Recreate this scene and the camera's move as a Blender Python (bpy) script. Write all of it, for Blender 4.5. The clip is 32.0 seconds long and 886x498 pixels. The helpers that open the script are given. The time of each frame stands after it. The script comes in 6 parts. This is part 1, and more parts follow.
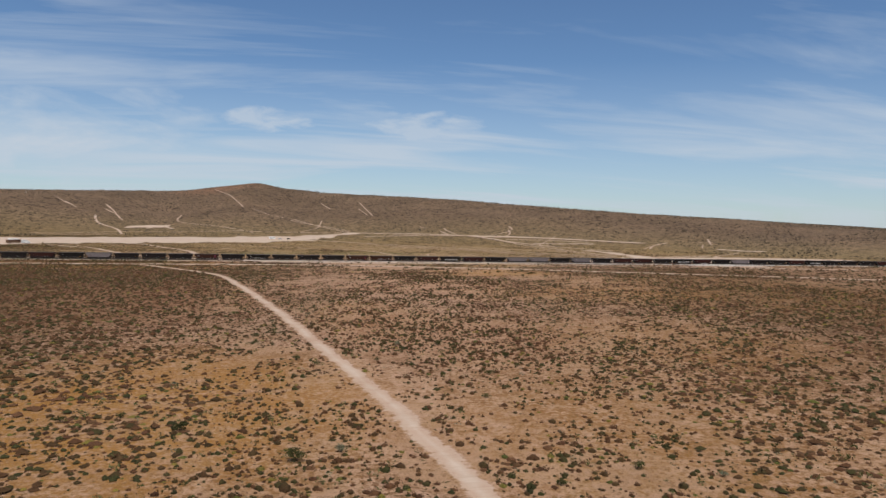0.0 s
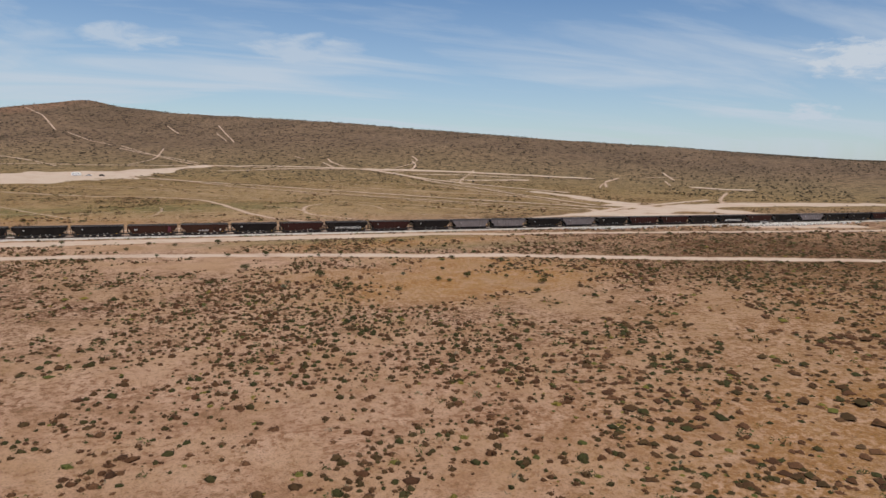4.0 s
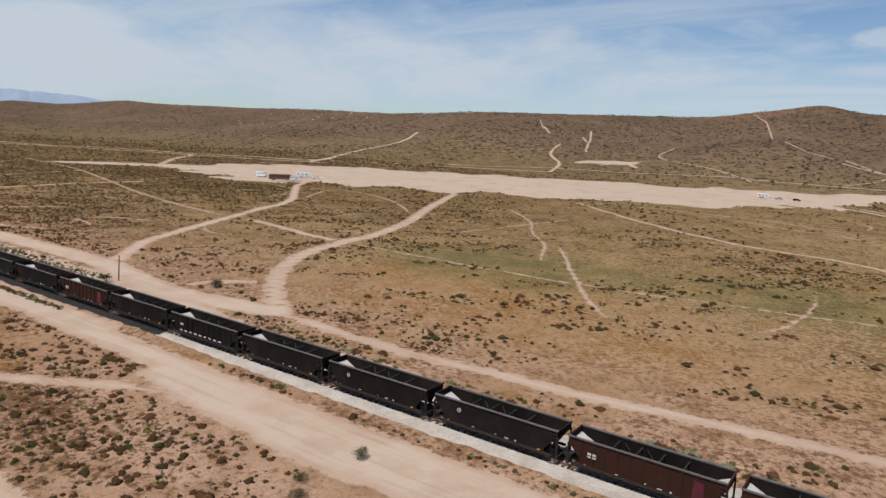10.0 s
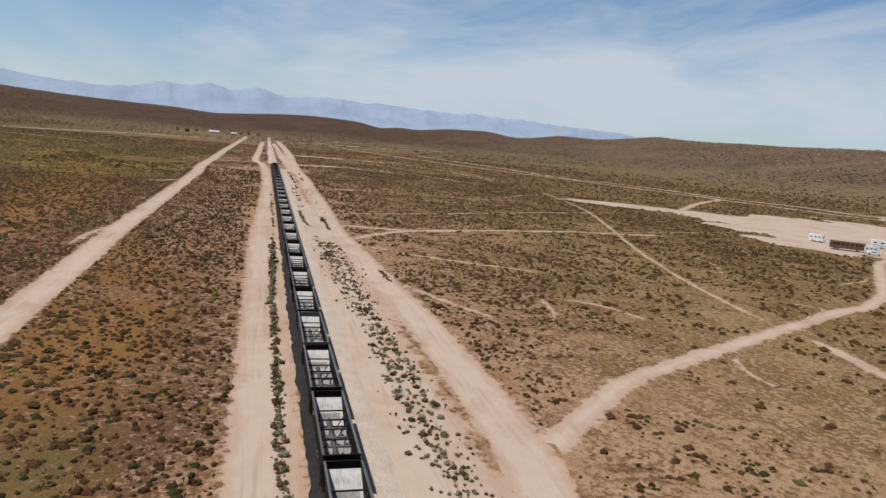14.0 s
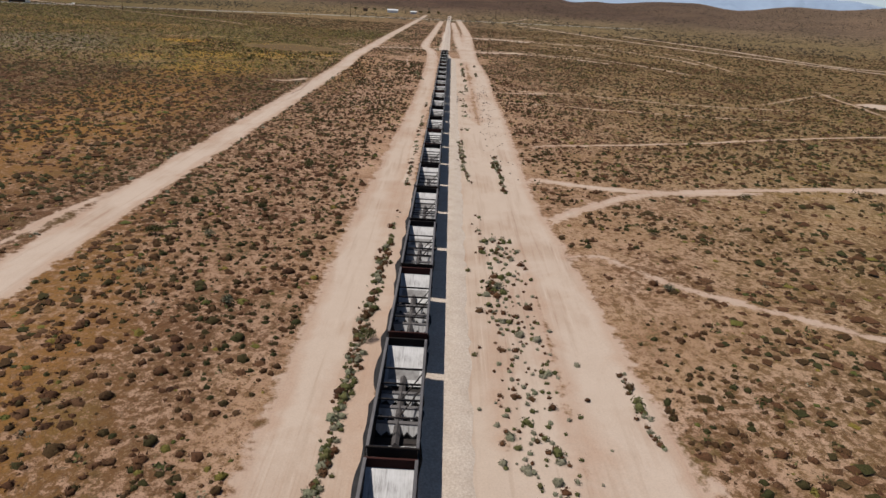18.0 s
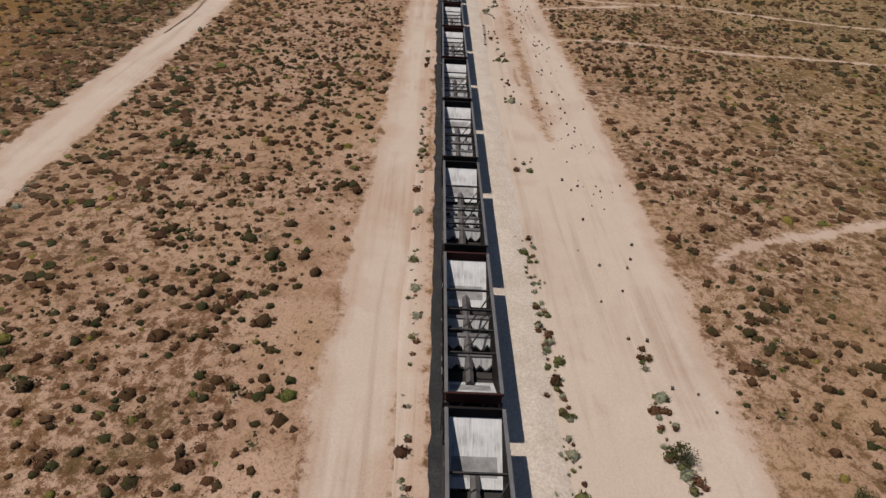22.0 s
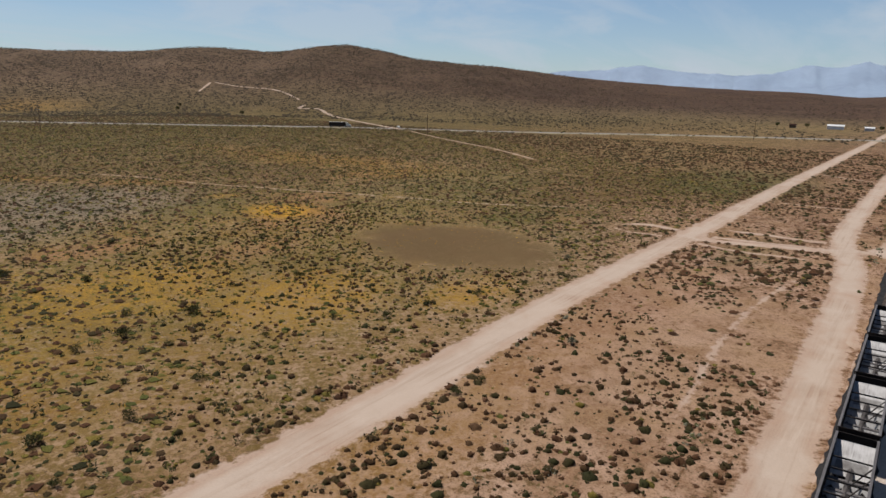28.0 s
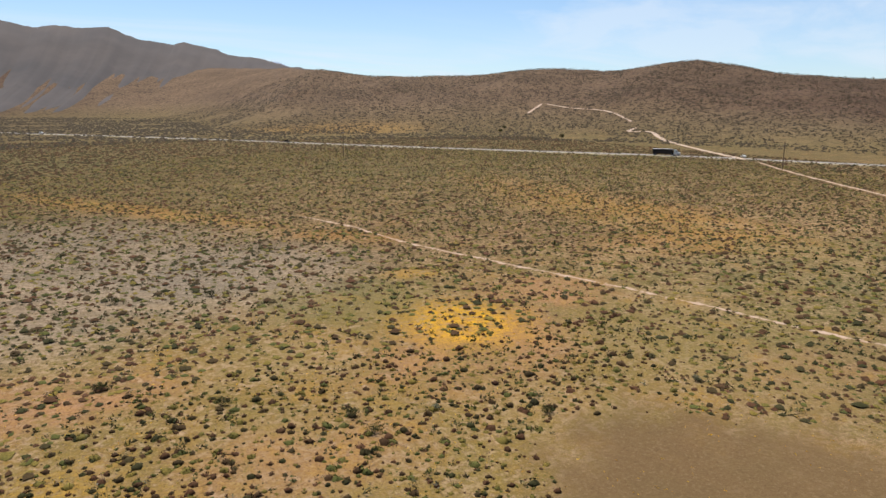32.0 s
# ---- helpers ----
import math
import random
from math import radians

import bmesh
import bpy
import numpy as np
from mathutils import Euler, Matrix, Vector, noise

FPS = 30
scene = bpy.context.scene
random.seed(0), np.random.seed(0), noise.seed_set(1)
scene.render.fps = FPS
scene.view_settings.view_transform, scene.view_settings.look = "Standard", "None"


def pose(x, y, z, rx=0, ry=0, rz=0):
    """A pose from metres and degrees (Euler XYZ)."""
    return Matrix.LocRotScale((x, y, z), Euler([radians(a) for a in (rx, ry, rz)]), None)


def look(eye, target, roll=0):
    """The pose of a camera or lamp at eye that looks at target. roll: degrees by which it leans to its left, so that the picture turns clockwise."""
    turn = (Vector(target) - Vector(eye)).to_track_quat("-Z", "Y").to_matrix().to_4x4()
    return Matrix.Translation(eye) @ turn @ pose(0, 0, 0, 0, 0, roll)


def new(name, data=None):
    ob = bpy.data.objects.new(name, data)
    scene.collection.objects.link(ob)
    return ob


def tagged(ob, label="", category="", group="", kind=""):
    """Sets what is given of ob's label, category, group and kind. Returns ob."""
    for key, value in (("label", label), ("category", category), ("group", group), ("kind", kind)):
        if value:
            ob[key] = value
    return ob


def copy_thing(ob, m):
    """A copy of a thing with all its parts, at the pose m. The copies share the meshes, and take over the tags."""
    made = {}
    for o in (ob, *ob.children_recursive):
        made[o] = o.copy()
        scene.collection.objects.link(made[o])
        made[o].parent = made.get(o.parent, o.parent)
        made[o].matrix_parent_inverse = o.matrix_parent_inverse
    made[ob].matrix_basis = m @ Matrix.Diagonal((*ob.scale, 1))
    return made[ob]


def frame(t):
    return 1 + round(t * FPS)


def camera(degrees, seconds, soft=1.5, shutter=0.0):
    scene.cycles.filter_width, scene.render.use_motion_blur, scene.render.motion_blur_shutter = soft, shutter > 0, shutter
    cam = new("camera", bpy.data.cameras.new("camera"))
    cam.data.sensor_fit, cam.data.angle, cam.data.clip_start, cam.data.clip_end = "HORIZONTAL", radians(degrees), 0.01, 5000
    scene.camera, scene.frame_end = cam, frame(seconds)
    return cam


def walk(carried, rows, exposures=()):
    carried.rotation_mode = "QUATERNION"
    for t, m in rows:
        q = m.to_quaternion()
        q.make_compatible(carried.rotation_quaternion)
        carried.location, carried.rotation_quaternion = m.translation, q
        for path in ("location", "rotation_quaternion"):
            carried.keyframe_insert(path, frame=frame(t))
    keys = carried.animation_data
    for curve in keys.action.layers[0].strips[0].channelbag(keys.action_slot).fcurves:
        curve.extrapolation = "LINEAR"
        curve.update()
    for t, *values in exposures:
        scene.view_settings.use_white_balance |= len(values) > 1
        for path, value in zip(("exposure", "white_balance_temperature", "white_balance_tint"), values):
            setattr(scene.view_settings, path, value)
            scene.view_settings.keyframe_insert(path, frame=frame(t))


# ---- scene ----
# the camera: one lens, one flight
cam = camera(64.9, 32.0)
# seconds, x, y, z, yaw, pitch, roll
ROWS = [
    (0, 99.28, 321.77, 19.66, 168.05, -2.34, 1.27),
    (0.5, 95.38, 302.46, 19.76, 163.10, -2.20, 1.20),
    (1, 91.48, 283.15, 19.87, 159.40, -5.18, 1.20),
    (1.5, 87.59, 263.84, 19.98, 159.78, -7.69, 1.25),
    (2, 83.69, 244.53, 20.08, 158.34, -7.88, 1.25),
    (2.5, 79.79, 225.22, 20.19, 158.14, -7.96, 1.27),
    (3, 75.90, 205.91, 20.29, 158.21, -8.00, 1.25),
    (3.5, 72.00, 186.60, 20.40, 158.47, -7.98, 1.35),
    (4, 68.04, 167.30, 20.57, 158.39, -8.08, 1.30),
    (4.5, 64.08, 148.01, 20.75, 158.32, -8.18, 1.25),
    (5, 60.52, 130.62, 20.91, 158.24, -8.28, 1.20),
    (5.5, 58.13, 119.00, 21.01, 158.16, -8.38, 1.15),
    (6, 56.83, 110.24, 20.87, 160.55, -8.43, 1.28),
    (6.5, 55.54, 101.70, 20.87, 164.51, -8.35, 1.48),
    (7, 54.34, 93.38, 20.96, 168.87, -8.42, 1.72),
    (7.5, 53.22, 85.30, 21.13, 174.00, -8.42, 1.97),
    (8, 52.74, 77.03, 21.36, 180.77, -8.61, 2.27),
    (8.5, 53.08, 68.32, 21.61, 188.50, -8.83, 2.55),
    (9, 54.29, 59.49, 21.85, 196.85, -9.09, 2.77),
    (9.5, 56.40, 50.93, 22.07, 205.50, -9.29, 2.99),
    (10, 59.44, 42.77, 22.24, 214.10, -9.54, 3.20),
    (10.5, 63.55, 35.13, 22.32, 222.80, -9.74, 3.43),
    (11, 68.90, 28.37, 22.31, 231.25, -9.94, 3.64),
    (11.5, 75.46, 22.38, 22.26, 237.92, -9.96, 3.84),
    (12, 82.62, 17.24, 22.21, 243.12, -9.93, 4.03),
    (12.5, 90.24, 13.09, 22.20, 248.05, -9.92, 4.19),
    (13, 98.43, 9.86, 22.21, 250.88, -9.76, 4.37),
    (13.5, 106.86, 7.32, 22.21, 253.11, -9.63, 4.60),
    (14, 115.31, 5.26, 22.15, 255.04, -9.44, 4.77),
    (14.5, 123.91, 3.57, 22.04, 257.64, -9.42, 4.96),
    (16.5, 158.06, -0.24, 21.44, 264.53, -12.56, 4.13),
    (17, 166.69, -0.71, 21.36, 266.62, -15.52, 3.97),
    (17.5, 175.30, -1.10, 21.32, 268.04, -17.85, 3.78),
    (18, 183.90, -1.43, 21.31, 269.49, -20.06, 3.59),
    (18.5, 192.54, -1.37, 21.35, 270.52, -22.32, 3.48),
    (19, 201.30, -0.89, 21.40, 271.00, -25.10, 3.46),
    (19.5, 210.22, -0.27, 21.46, 271.19, -27.78, 3.45),
    (20, 219.36, 0.34, 21.50, 269.16, -27.81, 3.54),
    (20.5, 228.68, 1.09, 21.55, 268.03, -29.46, 3.82),
    (21, 237.77, 1.87, 21.61, 266.87, -32.40, 4.14),
    (21.5, 246.45, 2.35, 21.70, 267.21, -32.36, 4.14),
    (22, 255.39, 2.38, 21.82, 267.79, -32.11, 3.88),
    (22.5, 264.82, 2.11, 21.93, 268.66, -29.78, 3.35),
    (23, 274.01, 1.56, 22.00, 269.42, -26.53, 2.93),
    (23.5, 282.85, 0.94, 22.00, 270.17, -23.16, 2.69),
    (24, 291.67, 0.42, 21.97, 270.75, -19.73, 2.61),
    (24.5, 300.52, -0.07, 21.99, 271.27, -16.39, 2.57),
    (26.5, 335.12, -2.55, 22.82, 275.56, -12.64, 1.43),
    (27, 343.64, -2.48, 22.83, 283.39, -12.75, 1.32),
    (27.5, 352.14, -2.17, 22.78, 293.86, -12.92, 1.25),
    (28, 360.25, -1.17, 22.64, 304.69, -12.94, 1.33),
    (28.5, 368.01, 0.79, 22.47, 312.17, -12.83, 1.39),
    (29, 375.66, 3.85, 22.33, 318.09, -12.62, 1.41),
    (29.5, 382.95, 7.83, 22.22, 322.40, -12.46, 1.32),
    (30, 389.83, 12.49, 22.16, 325.88, -12.29, 1.14),
    (30.5, 396.42, 17.69, 22.15, 328.95, -12.15, 0.93),
    (31, 402.67, 23.36, 22.18, 330.85, -11.96, 0.73),
    (31.5, 408.38, 29.32, 22.25, 332.19, -11.75, 0.59),
    (32, 413.13, 35.00, 22.37, 332.43, -11.73, 0.57),
]
walk(cam, [(t, pose(x, y, z, 0, 0, w) @ pose(0, 0, 0, 90 + p) @ pose(0, 0, 0, 0, 0, r)) for t, x, y, z, w, p, r in ROWS], [(0, -0.05), (12, -0.05), (18, -0.1), (24, -0.2), (27, -0.22), (28.5, -0.12), (30, 0.02), (31, 0.24), (32, 0.46)])

# ---- light ----
SUN_ELEV, SUN_STRENGTH, SKY_STRENGTH = 67.0, 5.0, 0.085
scene.view_settings.exposure = 0.0
world = bpy.data.worlds.new("desert_sky")
scene.world = world
world.use_nodes = True
wt = world.node_tree
wt.nodes.clear()


def nd(tree, kind, **props):
    n = tree.nodes.new(kind)
    for k, v in props.items():
        if k == "inp":
            for i, val in v.items():
                n.inputs[i].default_value = val
        elif k == "operation":
            n.operation = v
        elif k == "blend_type":
            n.blend_type = v
        elif k == "data_type":
            n.data_type = v
        elif k == "sky_type":
            n.sky_type = v
        elif k == "feature":
            n.feature = v
        elif k == "attribute_name":
            n.attribute_name = v
    return n


def ln(tree, a, b):
    tree.links.new(a, b)


def ramp(tree, src, stops):
    r = tree.nodes.new("ShaderNodeValToRGB")
    while len(r.color_ramp.elements) < len(stops):
        r.color_ramp.elements.new(0.5)
    for e, (p, c) in zip(r.color_ramp.elements, stops):
        e.position = p
        e.color = c if len(c) == 4 else (*c, 1)
    ln(tree, src, r.inputs[0])
    return r.outputs[0]


def math_node(tree, op, a, b=None, clamp=False):
    n = tree.nodes.new("ShaderNodeMath")
    n.operation = op
    n.use_clamp = clamp
    for i, v in enumerate((a, b)):
        if v is None:
            continue
        if isinstance(v, (int, float)):
            n.inputs[i].default_value = v
        else:
            ln(tree, v, n.inputs[i])
    return n.outputs[0]


def mixc(tree, fac, a, b, mode="MIX"):
    n = tree.nodes.new("ShaderNodeMix")
    n.data_type = "RGBA"
    n.blend_type = mode
    for i, v in ((0, fac), (6, a), (7, b)):
        if isinstance(v, (int, float)):
            n.inputs[i].default_value = v
        elif isinstance(v, tuple):
            n.inputs[i].default_value = v if len(v) == 4 else (*v, 1)
        else:
            ln(tree, v, n.inputs[i])
    return n.outputs[2]


def noise_tex(tree, vec, scale, detail=3.0, rough=0.55, dist=0.0):
    n = tree.nodes.new("ShaderNodeTexNoise")
    n.inputs["Scale"].default_value = scale
    n.inputs["Detail"].default_value = detail
    n.inputs["Roughness"].default_value = rough
    n.inputs["Distortion"].default_value = dist
    if vec is not None:
        ln(tree, vec, n.inputs["Vector"])
    return n.outputs["Fac"]


def mapped(tree, vec, scale=(1, 1, 1), rot=(0, 0, 0), loc=(0, 0, 0)):
    m = tree.nodes.new("ShaderNodeMapping")
    m.inputs["Scale"].default_value = scale
    m.inputs["Rotation"].default_value = rot
    m.inputs["Location"].default_value = loc
    ln(tree, vec, m.inputs["Vector"])
    return m.outputs[0]


sky = nd(wt, "ShaderNodeTexSky", sky_type="NISHITA")
sky.sun_disc = False
sky.sun_elevation = radians(SUN_ELEV)
sky.sun_rotation = radians(0)
sky.altitude = 900
sky.air_density, sky.dust_density, sky.ozone_density = 1.0, 0.4, 1.2
coord = nd(wt, "ShaderNodeTexCoord").outputs["Generated"]
sep = nd(wt, "ShaderNodeSeparateXYZ")
ln(wt, coord, sep.inputs[0])
up = math_node(wt, "MAXIMUM", sep.outputs[2], 0.02)
up = math_node(wt, "ADD", up, 0.12)
px, py = math_node(wt, "DIVIDE", sep.outputs[0], up), math_node(wt, "DIVIDE", sep.outputs[1], up)
flat = nd(wt, "ShaderNodeCombineXYZ")
ln(wt, px, flat.inputs[0])
ln(wt, py, flat.inputs[1])
wisps = noise_tex(wt, mapped(wt, flat.outputs[0], (0.55, 1.9, 1), (0, 0, radians(24))), 0.75, 6.0, 0.58, 0.6)
veil = noise_tex(wt, mapped(wt, flat.outputs[0], (0.5, 0.8, 1), (0, 0, radians(10)), (3.1, 1.7, 0)), 0.35, 3.0, 0.5)
cloud = math_node(wt, "MULTIPLY", ramp(wt, wisps, [(0.46, (0, 0, 0)), (0.66, (1, 1, 1))]), ramp(wt, veil, [(0.38, (0.10, 0.10, 0.10)), (0.58, (1, 1, 1))]))
low = ramp(wt, sep.outputs[2], [(0.0, (0.42, 0.42, 0.42)), (0.22, (0.0, 0.0, 0.0))])
cloud = math_node(wt, "ADD", math_node(wt, "MULTIPLY", cloud, 0.55), math_node(wt, "MULTIPLY", low, 1.0), True)


def bank(yaw, rise, wide, high, dense, cut):
    """A soft bank of cloud in one part of the sky, broken up by noise."""
    a, e = radians(yaw), radians(rise)
    fwd, side = (-math.sin(a), math.cos(a), 0), (math.cos(a), math.sin(a), 0)

    def dot(v):
        n = nd(wt, "ShaderNodeVectorMath", operation="DOT_PRODUCT")
        n.inputs[1].default_value = v
        ln(wt, coord, n.inputs[0])
        return n.outputs["Value"]
    u = math_node(wt, "DIVIDE", dot(side), math.sin(radians(wide)))
    v = math_node(wt, "DIVIDE", math_node(wt, "SUBTRACT", sep.outputs[2], math.sin(e)), math.sin(radians(high)))
    r2 = math_node(wt, "ADD", math_node(wt, "MULTIPLY", u, u), math_node(wt, "MULTIPLY", v, v))
    r2 = math_node(wt, "ADD", r2, math_node(wt, "LESS_THAN", dot(fwd), 0.2))
    shape = math_node(wt, "SUBTRACT", 1.0, r2, True)
    n = noise_tex(wt, mapped(wt, coord, (1, 1, 3.2), (0, 0, 0), (rise, wide, 0)), cut, 6.0, 0.6, 0.3)
    body = math_node(wt, "ADD", math_node(wt, "MULTIPLY", shape, 0.8), math_node(wt, "MULTIPLY", math_node(wt, "SUBTRACT", n, 0.58), 1.9))
    return math_node(wt, "MULTIPLY", ramp(wt, body, [(0.02, (0, 0, 0)), (0.65, (1, 1, 1))]), math_node(wt, "MULTIPLY", ramp(wt, shape, [(0.0, (0, 0, 0)), (0.45, (1, 1, 1))]), dense))


# the high cloud thins out overhead
cloud = math_node(wt, "MULTIPLY", cloud, ramp(wt, sep.outputs[2], [(0.36, (1, 1, 1)), (0.62, (0.05, 0.05, 0.05))]))
for item in ((127.5, 6.9, 8.0, 1.9, 1.0, 30.0), (131.3, 3.2, 3.0, 1.0, 0.9, 40.0), (-177.6, 7.5, 4.5, 1.4, 0.7, 20.0), (169.8, 7.5, 7.5, 1.6, 0.7, 16.0), (-114.0, 4.8, 48.0, 7.5, 1.0, 3.0), (-150.0, 5.5, 36.0, 7.0, 0.95, 4.0), (-50.0, 6.0, 26.0, 4.0, 0.6, 7.0)):
    cloud = math_node(wt, "MAXIMUM", cloud, bank(*item))
blue = mixc(wt, 1.0, sky.outputs[0], ramp(wt, sep.outputs[2], [(0.33, (0.80, 0.98, 1.16)), (0.58, (0.80, 0.79, 0.78))]), "MULTIPLY")
tinted = mixc(wt, cloud, blue, (6.6, 7.4, 8.4))
bg = nd(wt, "ShaderNodeBackground")
bg.inputs[1].default_value = SKY_STRENGTH
ln(wt, tinted, bg.inputs[0])
wo = nd(wt, "ShaderNodeOutputWorld")
ln(wt, bg.outputs[0], wo.inputs[0])

sun_data = bpy.data.lights.new("sun", "SUN")
sun_data.energy, sun_data.angle, sun_data.color = SUN_STRENGTH, radians(0.5), (1.0, 0.95, 0.88)
sun = new("sun", sun_data)
sun.matrix_world = look((0, 60 * math.cos(radians(SUN_ELEV)), 60 * math.sin(radians(SUN_ELEV))), (0, 0, 0))

# ---- helpers of this scene ----
RNG = np.random.default_rng(7)


def part(name, bm, material, parent=None, label=""):
    me = bpy.data.meshes.new(name)
    bm.to_mesh(me)
    bm.free()
    me.materials.append(material)
    ob = new(name, me)
    if parent is not None:
        ob.parent = parent
    if label:
        ob["label"] = label
    return ob


def mesh_arrays(name, verts, faces, material, smooth=False):
    """A mesh object from numpy arrays; faces all have the same number of corners."""
    me = bpy.data.meshes.new(name)
    verts, faces = np.asarray(verts, np.float32), np.asarray(faces, np.int32)
    n, c = faces.shape
    me.vertices.add(len(verts))
    me.vertices.foreach_set("co", verts.ravel())
    me.loops.add(n * c)
    me.loops.foreach_set("vertex_index", faces.ravel())
    me.polygons.add(n)
    me.polygons.foreach_set("loop_start", np.arange(0, n * c, c, dtype=np.int32))
    if smooth:
        me.polygons.foreach_set("use_smooth", np.ones(n, bool))
    me.update(calc_edges=True)
    me.materials.append(material)
    return new(name, me)


def add_box(bm, x0, x1, y0, y1, z0, z1, bevel=0.0):
    vs = bmesh.ops.create_cube(bm, size=1)["verts"]
    for v in vs:
        v.co = ((x0 + x1) / 2 + v.co.x * (x1 - x0), (y0 + y1) / 2 + v.co.y * (y1 - y0), (z0 + z1) / 2 + v.co.z * (z1 - z0))
    if bevel:
        edges = list({e for v in vs for e in v.link_edges})
        bmesh.ops.bevel(bm, geom=edges, offset=bevel, segments=1, affect="EDGES")
    return vs


def add_bar(bm, a, b, w, h=None):
    """A square bar from a to b."""
    a, b = Vector(a), Vector(b)
    vs = bmesh.ops.create_cube(bm, size=1)["verts"]
    turn = (b - a).to_track_quat("X", "Z").to_matrix()
    for v in vs:
        v.co = (a + b) / 2 + turn @ Vector((v.co.x * (b - a).length, v.co.y * w, v.co.z * (h or w)))
    return vs


def add_rod(bm, a, b, r, sides=8, r2=None):
    a, b = Vector(a), Vector(b)
    vs = bmesh.ops.create_cone(bm, cap_ends=True, segments=sides, radius1=r, radius2=r if r2 is None else r2, depth=(b - a).length)["verts"]
    turn = (b - a).to_track_quat("Z", "Y").to_matrix()
    for v in vs:
        v.co = (a + b) / 2 + turn @ v.co
    return vs


def add_prism(bm, outline, y0, y1, swap=False):
    """A slab with that outline in x and z, from y0 to y1 (swap: outline in y and z, from x0 to x1)."""
    put = (lambda u, z, w: (w, u, z)) if swap else (lambda u, z, w: (u, w, z))
    a = [bm.verts.new(put(u, z, y0)) for u, z in outline]
    b = [bm.verts.new(put(u, z, y1)) for u, z in outline]
    n = len(outline)
    bm.faces.new(a)
    bm.faces.new(b[::-1])
    for i in range(n):
        bm.faces.new((a[(i + 1) % n], a[i], b[i], b[(i + 1) % n]))
    bmesh.ops.recalc_face_normals(bm, faces=bm.faces)


# ---- the lay of the land ----
CENTRE = (150.0, 0.0)
REACH = ((-180, -150, -128, -95, -80, -62, -45, -25, 15, 25, 60, 75, 110, 180), (700, 700, 600, 800, 850, 640, 900, 1350, 1500, 1150, 1150, 1900, 1900, 1500))
FOOT = ((-180, -140, -90, -45, -25, 15, 25, 60, 72, 110, 180), (420, 330, 330, 400, 700, 850, 720, 720, 1150, 1150, 600))
CREST_S = ((-180, -165, -156, -152, -148, -144, -138, -131, -121, -112, -107, -98, -92, -89.5, -86.5, -82, -74, -67, -62, -54, -46, -40),
           (14, 16, 19.5, 20.5, 25, 28.5, 31.5, 36, 42, 50, 54, 58, 65, 74, 68, 58.5, 53, 47, 43.5, 40.5, 42, 41))
CREST_N = ((-40, -34.5, -31.7, -27, -24, -20.7, -18, -15, -12, -10.8, -9, -7.5, -4.5, -2, 1.7, 4, 7, 10, 14, 18, 22, 25, 28, 31, 33.3, 35.8, 38, 40.3, 43.5, 45.5, 49, 54, 57, 62.5, 67, 71, 75, 79.5, 83, 86, 100, 130, 180),
           (41, 41, 45.5, 32, 36.5, 22, 32.5, 31.5, 22.5, 26, 20, 30, 34, 34.5, 28, 24, 30, 32, 36, 41, 47, 53, 57, 62, 72, 79, 73, 66, 69.5, 70, 62.5, 60, 60, 77, 103, 131, 157, 188, 187, 191, 150, 60, 14))


def rounded(table, lo, hi, width=1.0):
    """The table drawn finely, with its corners rounded off."""
    at = np.arange(lo, hi + 0.1, 0.2)
    k = np.exp(-np.linspace(-2, 2, int(20 * width) // 2 * 2 + 1) ** 2)
    v = np.interp(at, *table)
    pad = len(k) // 2
    return at, np.convolve(np.pad(v, pad, "edge"), k / k.sum(), "valid")


CREST_S, CREST_N = rounded(CREST_S, -180, -40), rounded(CREST_N, -40, 180, 0.6)
CREST_N = (CREST_N[0], CREST_N[1] * (1 - 0.34 / (1 + np.exp(-(CREST_N[0] - 67) / 2.5))))


def land(x, y):
    """The ground's height."""
    dx, dy = x - CENTRE[0], y - CENTRE[1]
    r, th = np.hypot(dx, dy), np.degrees(np.arctan2(dy, dx))
    reach, foot = np.interp(th, *REACH), np.interp(th, *FOOT)
    crest = np.where(th < -40, np.interp(th, *CREST_S), np.interp(th, *CREST_N))
    u = np.clip((r - foot) / (reach - foot), 0, 1)
    rise = u * u * (3 - 2 * u) * 0.45 + u**1.3 * 0.55
    past = np.clip((r - reach) / 1500, 0, 1)
    folds = (np.sin(x * 0.021 + 1.3 * np.sin(y * 0.013)) * np.sin(y * 0.017 + 0.9 * np.sin(x * 0.011 + 1.0)) + 0.5 * np.sin(x * 0.053 + y * 0.031) * np.sin(y * 0.047 - x * 0.023))
    fine = np.sin(x * 0.31 + 2.0 * np.sin(y * 0.17)) * np.sin(y * 0.27 + 1.7 * np.sin(x * 0.13))
    near_line = np.clip((np.abs(y) - 3) / 8, 0, 1)
    return crest * rise * (1 - 0.35 * past) + folds * 1.6 * u * (1 - u * 0.75) * np.clip(crest / 40, 0.3, 1.5) + 0.07 * fine * near_line - 0.05


def smooth_line(points, step=2.5):
    """A Catmull-Rom curve through the points."""
    p = np.array(points, float)
    p = np.vstack([2 * p[0] - p[1], p, 2 * p[-1] - p[-2]])
    out = []
    for i in range(1, len(p) - 2):
        n = max(2, int(np.linalg.norm(p[i + 1] - p[i]) / step))
        t = np.linspace(0, 1, n, endpoint=False)[:, None]
        out.append(0.5 * (2 * p[i] + (p[i + 1] - p[i - 1]) * t + (2 * p[i - 1] - 5 * p[i] + 4 * p[i + 1] - p[i + 2]) * t**2 + (3 * p[i] - p[i - 1] - 3 * p[i + 1] + p[i + 2]) * t**3))
    return np.vstack(out + [p[-2][None]])


